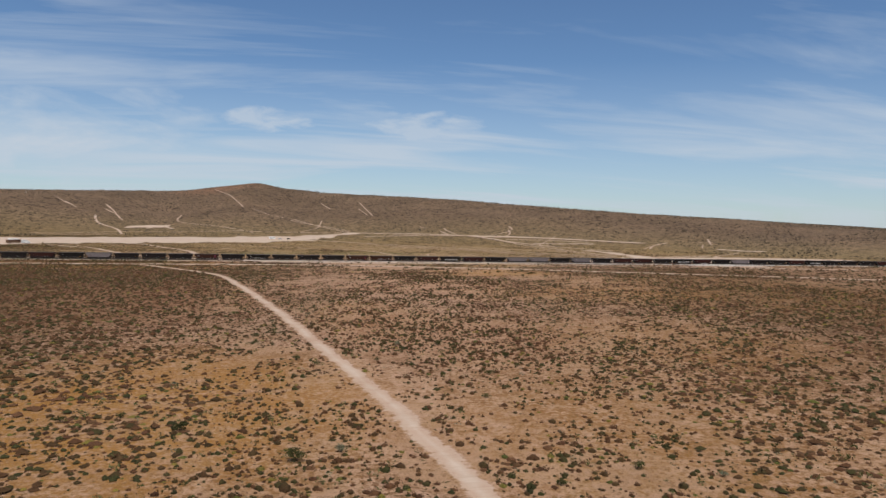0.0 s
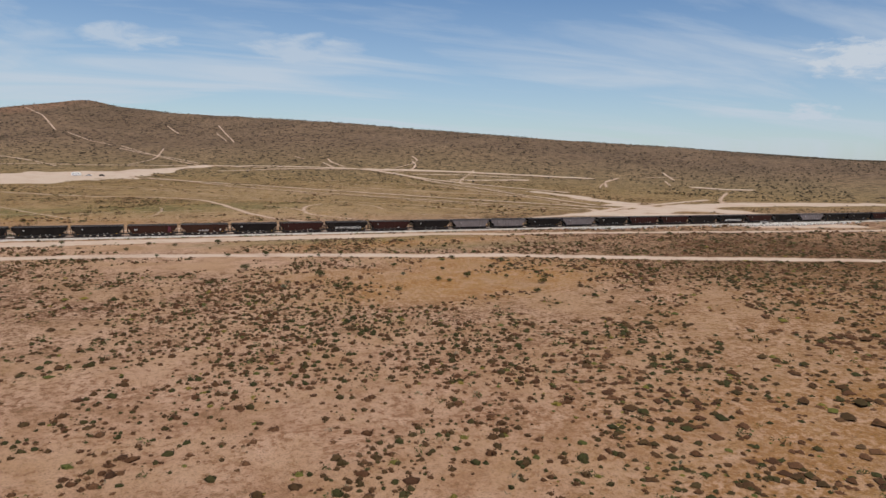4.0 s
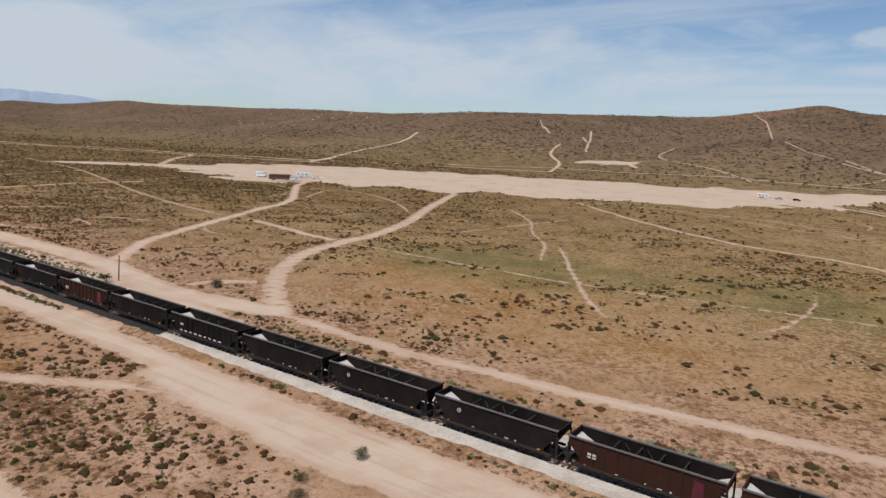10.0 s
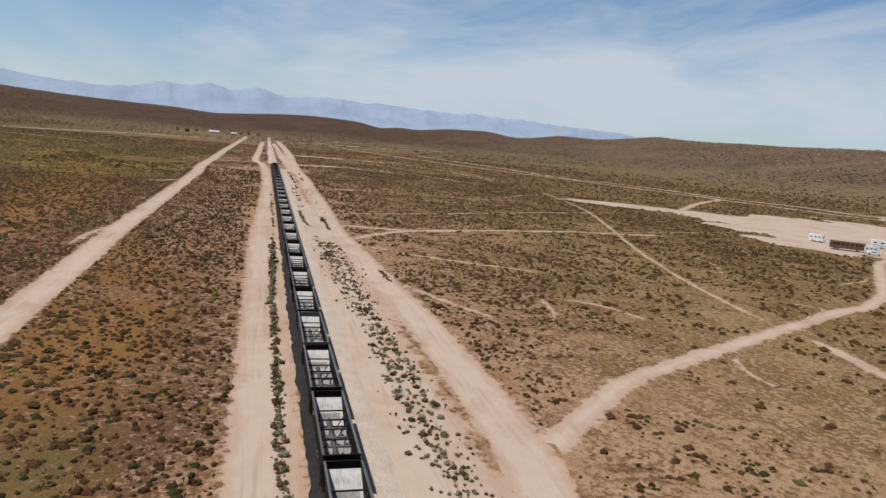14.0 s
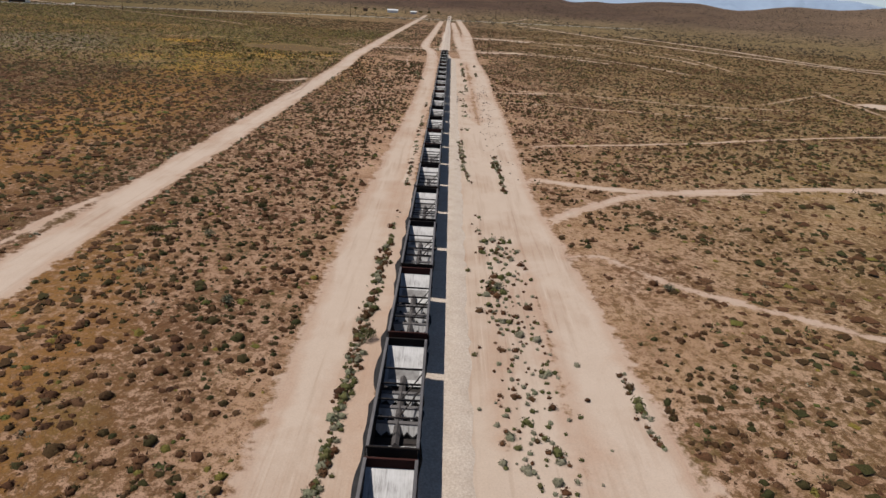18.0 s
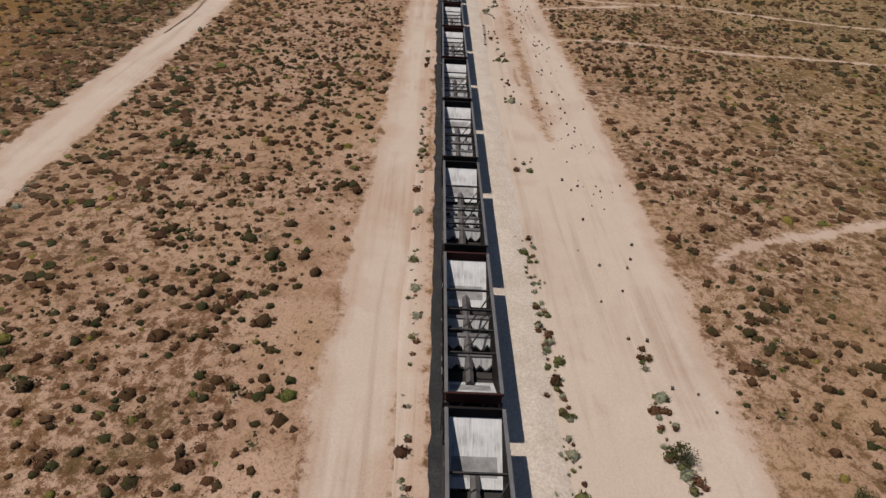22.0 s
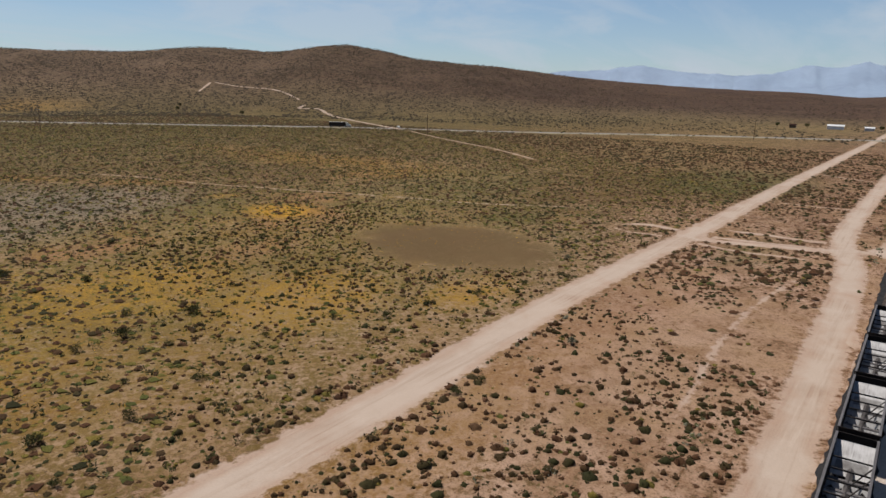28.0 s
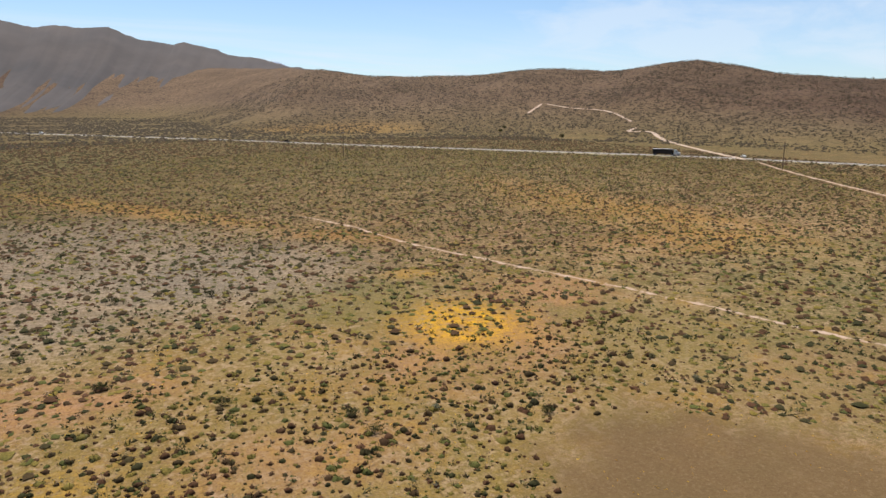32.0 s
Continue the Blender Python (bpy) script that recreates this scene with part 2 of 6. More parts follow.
# half width, then the line of each dirt road and trail
ROADS = [
    (2.2, [(-170, 96), (-120, 85), (-60, 65), (-19, 52), (-3, 46), (6, 42.4), (17, 41), (30, 37.6), (42, 34.3), (60, 31), (77, 28.1), (94, 26.8), (135, 27.5), (178, 29.6), (218, 30), (257, 30.4), (317, 29.8), (394, 29.4), (430, 30.5), (487, 29.7), (586, 28.7), (784, 25.6), (937, 24)]),
    (1.9, [(-170, 30), (-110, 22), (-63, 16), (-33, 11.8), (-10, 10), (8, 6.6), (40, 6), (70, 6.2), (100, 6.2), (143, 5.2), (193, 5.2), (245, 5.4), (292, 4.4), (340, 3.6), (400, 3.8), (440, 4.4), (468, 5.6), (500, 9), (600, 8), (800, 6)]),
    (1.3, [(238, 3.2), (270, 3.0), (320, 2.8), (380, 2.7), (440, 2.8)]),
    (2.6, [(6, 6.5), (28, 8.0), (50, 8.6), (70, 8.6), (90, 9.4), (112, 7)]),
    (1.1, [(136, 26), (127, 21), (118, 15.8), (111, 11.5), (104, 8.5)]),
    (2.4, [(121, -13), (134, -10.8), (146, -11.3), (158, -13.6), (186, -13.8), (231, -11.5), (266, -9.8), (306, -10.3), (346, -10), (388, -10.5), (435, -9.5), (488, -9.7), (620, -11), (860, -8)]),
    (1.2, [(-20, -27), (6, -22.5), (30, -19.5), (50, -17), (62, -15.6), (75, -14.2), (88, -12.5), (103, -11.8), (121, -13)]),
    (2.6, [(96, -5.2), (130, -5.6), (170, -4.4), (220, -4.1), (262, -4.8), (300, -4.6), (345, -4.3), (400, -4.2), (440, -4.0)]),
    (2.2, [(246, -7.5), (262, -7.4), (285, -7.6), (305, -7.4)]),
    (1.4, [(155, -13), (164, -20), (175, -33), (183, -48), (191.5, -63.4), (199.5, -78.7), (211, -100), (244, -134), (256, -150)]),
    (1.5, [(121, -14), (128, -19.4), (137.6, -28.8), (146.5, -42.8), (151, -57.3), (153.5, -70), (162, -92.4), (178.5, -124.6), (201, -172.5)]),
    (1.2, [(189.6, -64), (172, -61), (158, -58), (148, -56.7)]),
    (0.45, [(148, -56.7), (134, -57.4), (118, -56.5), (98, -58), (78, -61.6), (54, -66)]),
    (0.6, [(172, -107), (194, -127), (217, -139), (229, -136), (213, -106)]),
    (0.7, [(404, -114), (333, -102), (247, -74.4), (207.6, -65), (194, -63.6)]),
    (0.55, [(163, -145), (145, -124), (133, -103), (123, -89), (115, -71)]),
    (0.6, [(120, -90), (107, -67), (97, -50), (89, -39)]),
    (1.05, [(249, -10.5), (255, -15), (260, -19.4), (266, -27), (272, -45), (277, -70), (278, -101)]),
    (1.15, [(272.5, -9.5), (269, -15), (267, -25), (268, -36), (271, -45)]),
    (0.7, [(242, -13), (243, -16), (240, -18.4), (237, -21), (234, -25), (224, -42)]),
    (1.0, [(162, -191), (123, -152), (93, -130), (69, -123), (56, -107), (49, -78), (45, -54), (40, -38), (34, -29), (26, -21)]),
    (0.6, [(160, -196), (117, -199), (47, -199), (-12, -178), (-60, -150)]),
    (1.0, [(90, -300), (70, -276), (35, -192), (-9, -128), (-49, -78), (-83, -44)]),
    (0.9, [(12, -90), (22, -79), (26.5, -63), (26.5, -48), (18, -33), (5, -21)]),
    (1.3, [(40, -350), (-41, -345), (-80, -300), (-91, -211), (-89, -127), (-91, -64)]),
    (0.8, [(-140, -300), (-100, -230), (-95, -150)]),
    (0.7, [(288, -13), (292, -18), (295, -26), (298, -35), (305, -50), (313, -67), (330, -110)]),
    (0.65, [(363, -13), (359, -20), (358, -36), (352, -56), (354, -88)]),
    (0.6, [(337, -12), (338, -20), (336, -30), (334.6, -50), (334, -78)]),
    (0.8, [(352, -11), (354, -17), (358, -28)]),
    (1.0, [(475, 44), (481, 38), (477.5, 26), (480, 6), (484, -9), (488, -27), (482, -55), (460, -74), (430, -86)]),
    (0.8, [(475, 43.5), (472, 38), (472.5, 30.7), (469, 22), (470, 8)]),
    (1.2, [(575, -9), (583, -24), (583, -40), (556, -76), (516, -99), (479, -106)]),
    (2.0, [(803, -55), (647, -107), (545, -155), (466, -200), (393, -234), (350, -262)]),
    (1.9, [(668, 242), (676, 255), (717, 320), (777, 406), (790, 428), (781, 440), (800, 452)]),
    (0.9, [(663, 233), (628, 187), (597, 140), (569, 106)]),
    (0.45, [(450, 176), (456.5, 158), (460, 137.5), (466, 119.6), (474, 96), (481, 72), (492, 52)]),
    (1.2, [(160, 31), (139, 58), (124, 82), (115, 116), (105, 162), (97.6, 201), (93, 227), (89.6, 246), (86.5, 268), (84.5, 290), (82, 340)]),
    (0.3, [(407.7, 11.1), (417.5, 11.9), (430.3, 12.7), (444, 12.2), (459, 10.3)]),
    # the wide sandy lots
    (60.0, [(296, -192), (250, -222), (205, -252), (160, -280)]),
    (50.0, [(160, -284), (140, -298)]),
    (34.0, [(135, -305), (112, -325)]),
    (17.0, [(110, -332), (82, -355)]),
    (7.0, [(80, -360), (58, -374), (44, -382)]),
    (1.9, [(44, -382), (-16, -363), (-61, -335), (-81, -295), (-100, -241), (-113, -193), (-125, -140)]),
    (3.2, [(-60, -334), (-87, -314), (-124, -294), (-157, -266), (-200, -230)]),
    (1.6, [(96, -300), (84, -285), (42, -227), (11, -186), (-12, -153), (-30, -129), (-45, -109), (-58, -92), (-76, -70), (-92, -50)]),
    (0.6, [(11, -100), (-2, -91), (-21, -75), (-31, -53), (-50, -40)]),
    (0.45, [(90, -199), (60, -154), (37, -119), (15, -105)]),
    (0.7, [(-15, -280), (-48, -239), (-70, -205)]),
    (1.0, [(-10, -210), (-50, -165), (-80, -130), (-105, -95), (-130, -70)]),
    (1.1, [(328, -342), (295, -362), (260, -383), (200, -396), (147, -397), (95, -392), (44, -382)]),
    (0.9, [(-117, -376), (-112, -347), (-90, -327), (-71, -324)]),
    (9.0, [(262, -432), (233, -444)]),
    (9.0, [(372, -118), (350, -150), (330, -175)]),
    (5.0, [(-62, -34), (-85, -42), (-100, -48)]),
    (9.0, [(-100, -46), (-150, -66), (-240, -62)]),
    (2.0, [(-40, -28), (-62, -36), (-100, -60), (-170, -95)]),
    (3.0, [(-50, -20), (-75, -24), (-100, -25)]),
    (6.0, [(-100, -26), (-160, -22)]),
    (5.0, [(572, -12), (573, -20), (574, -31), (570, -39)]),
    (2.2, [(484, -5), (480, -12), (481, -20), (486, -30)]),
    (1.6, [(476, -8), (474, -15), (480, -30), (480, -40), (474, -49), (460, -62)]),
    (1.5, [(474, 29), (477, 16), (480.5, 5.6), (484, 2.6)]),
    (1.2, [(486, 28), (485, 20), (485, 9), (481, 5)]),
    (1.6, [(570, -40), (566, -54), (570, -70), (580, -90)]),
    (0.8, [(592, -8), (591, -21), (609, -45), (626, -77), (645, -104)]),
    (1.0, [(545, -41), (540, -51), (521, -64), (500, -74)]),
    (0.6, [(510, -28), (490, -37), (476, -45)]),
    (0.8, [(526, 26), (526, 15), (528, 9)]),
    (0.8, [(598, 27), (592, 17), (589, 9)]),
    (2.2, [(432, -7.9), (457, -7.5), (485, -6.8), (508, -6.3), (556, -5.6), (612, -5)]),
    (2.0, [(604, -5.1), (640, -4.8), (700, -4), (769, -3.2)]),
    (1.8, [(480, 1.5), (500, 1.2), (560, 1.0), (620, 1.0)]),
    (4.5, [(-96, 6), (-112, 10), (-130, 13)]),
    (1.5, [(128, 3.4), (170, 3.1), (220, 2.9), (264, 2.6)]),
    (1.7, [(140, -8.2), (180, -8.3), (215, -7.8), (248, -6.9)]),
    # tracks worn over the plain south of the railway
    (0.5, [(65, -124), (51, -117), (36, -111), (26, -102), (15, -97)]),
    (0.55, [(117, -193), (96, -196), (69, -182), (47, -172), (31, -164), (15, -151), (0, -133)]),
    (0.6, [(-5, -270), (-22, -265), (-35, -264)]),
    (0.4, [(71, -80), (70, -71), (71, -56), (74, -47)]),
    (0.4, [(145, -86), (142, -110), (139, -138)]),
    (0.6, [(39, -86), (33, -76), (28, -66), (27, -55)]),
    (1.2, [(139, -12), (139, -17), (136, -20), (133, -23)]),
    (0.5, [(79, -232), (71, -214), (72, -198)]),
    (0.9, [(-72, -256), (-82, -191), (-84, -140), (-86, -103), (-81, -66), (-80, -54)]),
    (0.6, [(-76, -211), (-83, -159), (-114, -168)]),
    (0.9, [(-20, -109), (-35, -89), (-46, -73), (-58, -61), (-74, -45)]),
    (0.5, [(-18, -42), (-21, -27), (-24, -18)]),
    (0.8, [(-35, -21), (-50, -26), (-67, -28)]),
    (0.7, [(-167, -179), (-180, -197), (-194, -212), (-219, -232)]),
    (0.9, [(-238, -210), (-219, -180)]),
    (3.5, [(-226, -176), (-235, -156), (-252, -141)]),
    (0.9, [(-215, -131), (-183, -99), (-164, -78), (-163, -62)]),
    (0.6, [(4, -87), (-1, -74), (0, -60)]),
    (0.5, [(118, -193), (87, -178), (57, -168)]),
    (0.7, [(-2, -256), (-26, -232), (-51, -198)]),
    (2.6, [(-105, -258), (-125, -248), (-150, -240)]),
    (0.5, [(-1, -48), (-13, -40), (-28, -40)]),
    (0.5, [(-7, -68), (-29, -64), (-46, -53)]),
    (0.9, [(-233, -231), (-266, -222)]),
    (4.0, [(-111, -158), (-113, -136), (-114, -115)]),
    (6.0, [(-110, -110), (-111, -92), (-112, -76)]),
    (9.0, [(-107, -71), (-113, -54), (-130, -36)]),
    (4.5, [(-72, -33), (-89, -30), (-117, -26)]),
    (1.5, [(-77, -55), (-76, -36), (-72, -23)]),
    (0.5, [(272, -47), (279, -82), (294, -134)]),
    (0.5, [(206, -34), (199, -33), (194, -31)]),
    (0.5, [(206, -36), (202, -42), (194, -45)]),
    (0.55, [(213, -15), (203, -19), (194, -24)]),
    (0.45, [(251, -86), (240, -86), (229, -81)]),
    (0.4, [(207, -74), (203, -80), (197, -72), (194, -65)]),
    (0.5, [(180, -47), (175, -45), (171, -45)]),
    (2.2, [(714, -125), (605, -160), (522, -178), (500, -205), (458, -223), (434, -230), (408, -255), (374, -268), (400, -320)]),
    (1.5, [(358, -156), (395, -189), (424, -221)]),
    (0.6, [(170, -63), (165, -65), (158, -69), (148, -72)]),
    (0.5, [(359, -78), (396, -118), (382, -139), (359, -149)]),
    (0.5, [(221, -100), (225, -110), (229, -115)]),
    (1.0, [(351, 41), (353, 36), (358, 33)]),
    (0.9, [(234, 34.5), (246, 34), (257, 32)]),
    (0.9, [(580, -12), (577, -45), (576, -76)]),
    (0.9, [(558, -72), (545, -107), (454, -110)]),
]


def axis(lo, hi, step, far_lo, far_hi):
    mid = np.arange(lo, hi, step)

    def out(limit):
        d, s = [0.0], step
        while d[-1] < limit:
            s = min(s * 1.06, 70.0)
            d.append(d[-1] + s)
        return np.array(d[1:])
    return np.concatenate([(lo - out(far_lo))[::-1], mid, mid[-1] + out(far_hi)])


XS, YS = axis(-170, 590, 1.85, 4200, 4200), axis(-235, 300, 1.85, 4200, 4200)


def remote(pts):
    return any(x > 625 or x < -200 or y < -262 or y > 345 for x, y in pts)


THIN = [r for r in ROADS if r[0] < 1.45 or (r[0] < 4 and remote(r[1]) and len(r[1]) < 12)]
ROADS = [r for r in ROADS if r not in THIN]


def road_distance(gx, gy, roads):
    """Metres to the nearest road's edge, less than nothing on a road."""
    d = np.full((len(gy), len(gx)), 9.0, np.float32)
    for half, pts in roads:
        line = smooth_line(pts, 4.0)
        for a, b in zip(line, line[1:]):
            m = half + 9
            i0, i1 = np.searchsorted(gx, [min(a[0], b[0]) - m, max(a[0], b[0]) + m])
            j0, j1 = np.searchsorted(gy, [min(a[1], b[1]) - m, max(a[1], b[1]) + m])
            if i0 >= i1 or j0 >= j1:
                continue
            X, Y = np.meshgrid(gx[i0:i1], gy[j0:j1])
            v = b - a
            t = np.clip(((X - a[0]) * v[0] + (Y - a[1]) * v[1]) / (v @ v + 1e-9), 0, 1)
            q = np.hypot(X - a[0] - t * v[0], Y - a[1] - t * v[1]) - half
            if half > 2.5:
                q = q + min(half * 0.3, 9.0) * (np.sin(X * 0.11 + 2 * np.sin(Y * 0.07)) * np.sin(Y * 0.09 + 1.6 * np.sin(X * 0.05)) + 0.5 * np.sin(X * 0.29 + Y * 0.21) * np.sin(Y * 0.33 - X * 0.17))
            d[j0:j1, i0:i1] = np.minimum(d[j0:j1, i0:i1], q)
    return d


def spots(x, y, *items):
    """Soft patches: x, y, the radii, the turn in degrees and the strength of each."""
    out = np.zeros_like(x)
    for cx, cy, rx, ry, turn, s in items:
        c, n = math.cos(radians(turn)), math.sin(radians(turn))
        u, v = ((x - cx) * c + (y - cy) * n) / rx, ((y - cy) * c - (x - cx) * n) / ry
        out = np.maximum(out, s * np.exp(-((u * u + v * v) ** 2)))
    return out


COVER = ("olive", "orange", "yellow", "grey", "bare", "brown", "dense", "green", "pink", "far", "slope")
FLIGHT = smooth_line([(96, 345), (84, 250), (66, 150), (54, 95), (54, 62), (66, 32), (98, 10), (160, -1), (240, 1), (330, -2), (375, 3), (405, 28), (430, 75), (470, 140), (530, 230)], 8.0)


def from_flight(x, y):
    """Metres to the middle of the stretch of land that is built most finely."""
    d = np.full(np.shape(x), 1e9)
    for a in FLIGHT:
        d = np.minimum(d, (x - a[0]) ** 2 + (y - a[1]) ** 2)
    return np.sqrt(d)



def step_at(v, at, soft):
    return 1 / (1 + np.exp(-np.clip((v - at) / soft, -40, 40)))


def patches(x, y):
    """How much of each kind of cover a place has, in the order of COVER; dense also darkens the ground."""
    plain = 1 - step_at(y, -32, 9)
    east = step_at(x, 335, 20)
    olive = np.clip(0.8 * plain + 0.75 * step_at(y, 44, 8) * east, 0, 1)
    olive = np.maximum(olive, spots(x, y, (75, -80, 60, 30, 20, 0.95), (560, 90, 90, 60, 0, 0.8)))
    orange = spots(x, y, (114, 246, 26, 30, 0, 1.0), (70, 262, 20, 24, 0, 0.55), (8, 138, 40, 24, 0, 0.6), (140, 17, 18, 7, 0, 0.8), (190, 20, 30, 8, 0, 0.7), (16, 50, 16, 8, 0, 0.8), (60, 255, 30, 34, 0, 0.35), (35, 215, 26, 30, 10, 0.45), (20, 66, 30, 14, 15, 0.9), (-30, 130, 60, 60, 0, 0.4), (40, 60, 14, 9, 0, 0.5), (112, 33, 15, 7, 0, 0.6), (215, 24, 30, 7, 5, 0.65), (300, 55, 60, 16, 4, 0.8), (250, 60, 60, 18, 0, 0.6), (378, 24, 40, 5, 0, 0.55), (20, 20, 30, 9, 8, 0.8),
                   (160, 44, 40, 14, 0, 0.7), (112, -45, 26, 12, 0, 0.6), (95, -30, 40, 10, 5, 0.45), (600, 590, 80, 60, 0, 0.85), (85, 180, 12, 26, 0, 0.3), (525, 175, 14, 62, 0, 0.8), (505, 118, 22, 10, 0, 0.8), (420, 197, 50, 7, -56, 0.75), (452, 148, 12, 6, -40, 0.8), (463, 103, 9, 6, 20, 0.7), (372, 52, 24, 12, 0, 0.6))
    yellow = spots(x, y, (425, 72, 60, 36, 30, 0.32), (447.5, 96, 10.5, 9.0, 60, 1.0), (402, 70, 17, 13, 0, 0.8), (412, 54, 15, 11, 20, 0.78), (425, 40, 9, 5, 0, 0.75), (388, 84, 14, 10, 0, 0.65), (370, 62, 24, 13, 0, 0.65), (432, 83, 10, 6, 0, 0.4), (515, 150, 16, 50, 0, 0.4), (452, 118, 5, 3, 0, 0.8), (420, 197, 44, 5, -56, 0.4), (600, 590, 70, 45, 0, 0.5))
    grey = spots(x, y, (424, 130, 26, 22, 10, 0.95), (402, 152, 34, 34, 0, 0.85), (404, 112, 20, 10, 0, 0.75), (436, 118, 8, 6, 0, 0.7))
    bare = spots(x, y, (62, 40, 16, 9, 0, 0.75), (75, 17, 22, 7, 0, 0.8), (96, 20, 14, 6, 0, 0.6), (110, 11, 30, 4, 0, 0.7), (280, 8.2, 28, 2.6, 0, 0.9), (275, -7, 36, 4.5, 0, 0.85), (88, 250, 9, 30, 8, 0.6), (415, 20, 45, 8, 0, 0.65), (330, 15, 40, 6, 0, 0.4), (390, 17, 50, 8, 0, 0.55), (20, -60, 40, 30, 0, 0.4),
                 (10, -150, 80, 40, 0, 0.4), (66, 125, 34, 40, 0, 0.5), (84, 195, 24, 40, 0, 0.35), (180, -6, 60, 4, 0, 0.35), (340, -6.5, 40, 4, 0, 0.5), (-110, 12, 22, 8, 0, 0.8), (412, 46, 26, 14, 0, 0.3))
    brown = np.clip(1.7 * spots(x, y, (445, 55.5, 14, 18, -15, 1.0)) - 0.35 + 0.35 * np.sin(x * 0.9 + 2 * np.sin(y * 0.5)) * np.sin(y * 0.8 + 1.5 * np.sin(x * 0.6)), 0, 1) * (np.hypot(x - 445, y - 55) < 40)
    dx, dy = x - CENTRE[0], y - CENTRE[1]
    r, th = np.hypot(dx, dy), np.degrees(np.arctan2(dy, dx))
    hill = np.clip((r - np.interp(th, *FOOT)) / 200, 0, 1)
    grey = np.maximum(grey, 0.85 * hill)
    # north side and eastern hills are toned darker through dense
    north = step_at(y, 9, 1.5) * step_at(x, 118, 10) * (1 - 0.75 * step_at(x, 378, 12)) * (1 - 0.7 * step_at(x, 245, 14) * (1 - step_at(y, 29, 3)))
    dense = np.maximum(0.85 * north * (1 - 0.35 * east * step_at(y, 40, 6)), (0.45 + 0.5 * step_at(th, -18, 4) * (1 - step_at(th, 34, 6))) * hill)
    dense = np.maximum(dense, 0.7 * step_at(y, 120, 15) * step_at(x, 290, 30) * (1 - 0.45 * step_at(x, 430, 25)))
    dense = np.maximum(dense, 0.3 * (1 - step_at(y, -12, 4)) * step_at(x, 170, 20))
    dense = np.maximum(dense, 0.3 * step_at(y, 75, 20) * (1 - step_at(x, 330, 30)))
    dense = np.maximum(dense, spots(x, y, (160, 230, 40, 90, 0, 0.45), (10, 250, 42, 60, 0, 0.7), (-60, 60, 60, 40, 0, 0.65), (110, 27, 16, 14, 0, 0.7), (-40, 180, 70, 90, 0, 0.65), (215, -40, 50, 22, 0, 0.45), (330, -50, 60, 30, 0, 0.4), (520, 60, 60, 25, 0, 0.5), (395, 60, 50, 26, 0, 0.45), (450, 160, 120, 60, 0, 0.5), (178, 19, 60, 12, 0, 1.0), (215, 70, 130, 42, 0, 1.0), (330, 60, 50, 34, 0, 0.95)))
    green = spots(x, y, (441, 108, 12, 9, 20, 0.9), (463, 86, 12, 14, 20, 0.85), (452, 72, 12, 5, 0, 0.5), (559, 40, 34, 18, 0, 0.8), (470, 74, 16, 22, 0, 0.8), (436, 109, 9, 8, 0, 0.8), (425, 66, 10, 6, 0, 0.7), (410, 80, 8, 5, 0, 0.6), (500, 95, 40, 20, 10, 0.5), (118, -62, 22, 16, 0, 0.8), (430, 70, 70, 45, 25, 0.42), (60, -75, 40, 14, 15, 0.45), (400, 66, 22, 14, 0, 0.45), (408, 330, 50, 40, 0, 0.5), (511, 262, 50, 40, 0, 0.45), (30, 14, 40, 5, 5, 0.7), (150, 19, 16, 5, 0, 0.5), (5, 28, 22, 5, 0, 0.5), (470, 19, 14, 4, 0, 0.5))
    pink = spots(x, y, (446, 89, 14, 8, 25, 0.85), (462, 103, 9, 7, 0, 0.8), (410, 92, 9, 5, 0, 0.9), (462, 101, 9, 5, 0, 0.9), (442, 87, 10, 4, 0, 0.8), (470, 70, 12, 6, 0, 0.4), (424, 76, 9, 6, 0, 0.5), (430, 24, 30, 6, 0, 0.55), (75, 205, 22, 24, 0, 0.4), (60, 120, 40, 22, 0, 0.35), (130, 150, 30, 40, 0, 0.4), (216, -800, 60, 70, 0, 0.8))
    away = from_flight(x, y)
    far_north = step_at(y, 190, 40) * step_at(x, 290, 25) * (1 - 0.8 * hill)
    olive = np.maximum(olive, 0.85 * far_north)
    green = np.maximum(green, 0.3 * far_north)
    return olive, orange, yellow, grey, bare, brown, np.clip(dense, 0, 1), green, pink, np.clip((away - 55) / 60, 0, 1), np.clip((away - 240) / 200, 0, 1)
# ---- materials ----
def material(name, rough=0.8, metal=0.0):
    m = bpy.data.materials.new(name)
    m.use_nodes = True
    t = m.node_tree
    b = t.nodes["Principled BSDF"]
    b.inputs["Roughness"].default_value, b.inputs["Metallic"].default_value = rough, metal
    b.inputs["Specular IOR Level"].default_value = 0.25
    return m, t, b


def bump(t, b, height, strength, dist):
    n = t.nodes.new("ShaderNodeBump")
    n.inputs["Strength"].default_value, n.inputs["Distance"].default_value = strength, dist
    ln(t, height, n.inputs["Height"])
    ln(t, n.outputs[0], b.inputs["Normal"])


def attr(t, name):
    return nd(t, "ShaderNodeAttribute", attribute_name=name).outputs["Fac"]


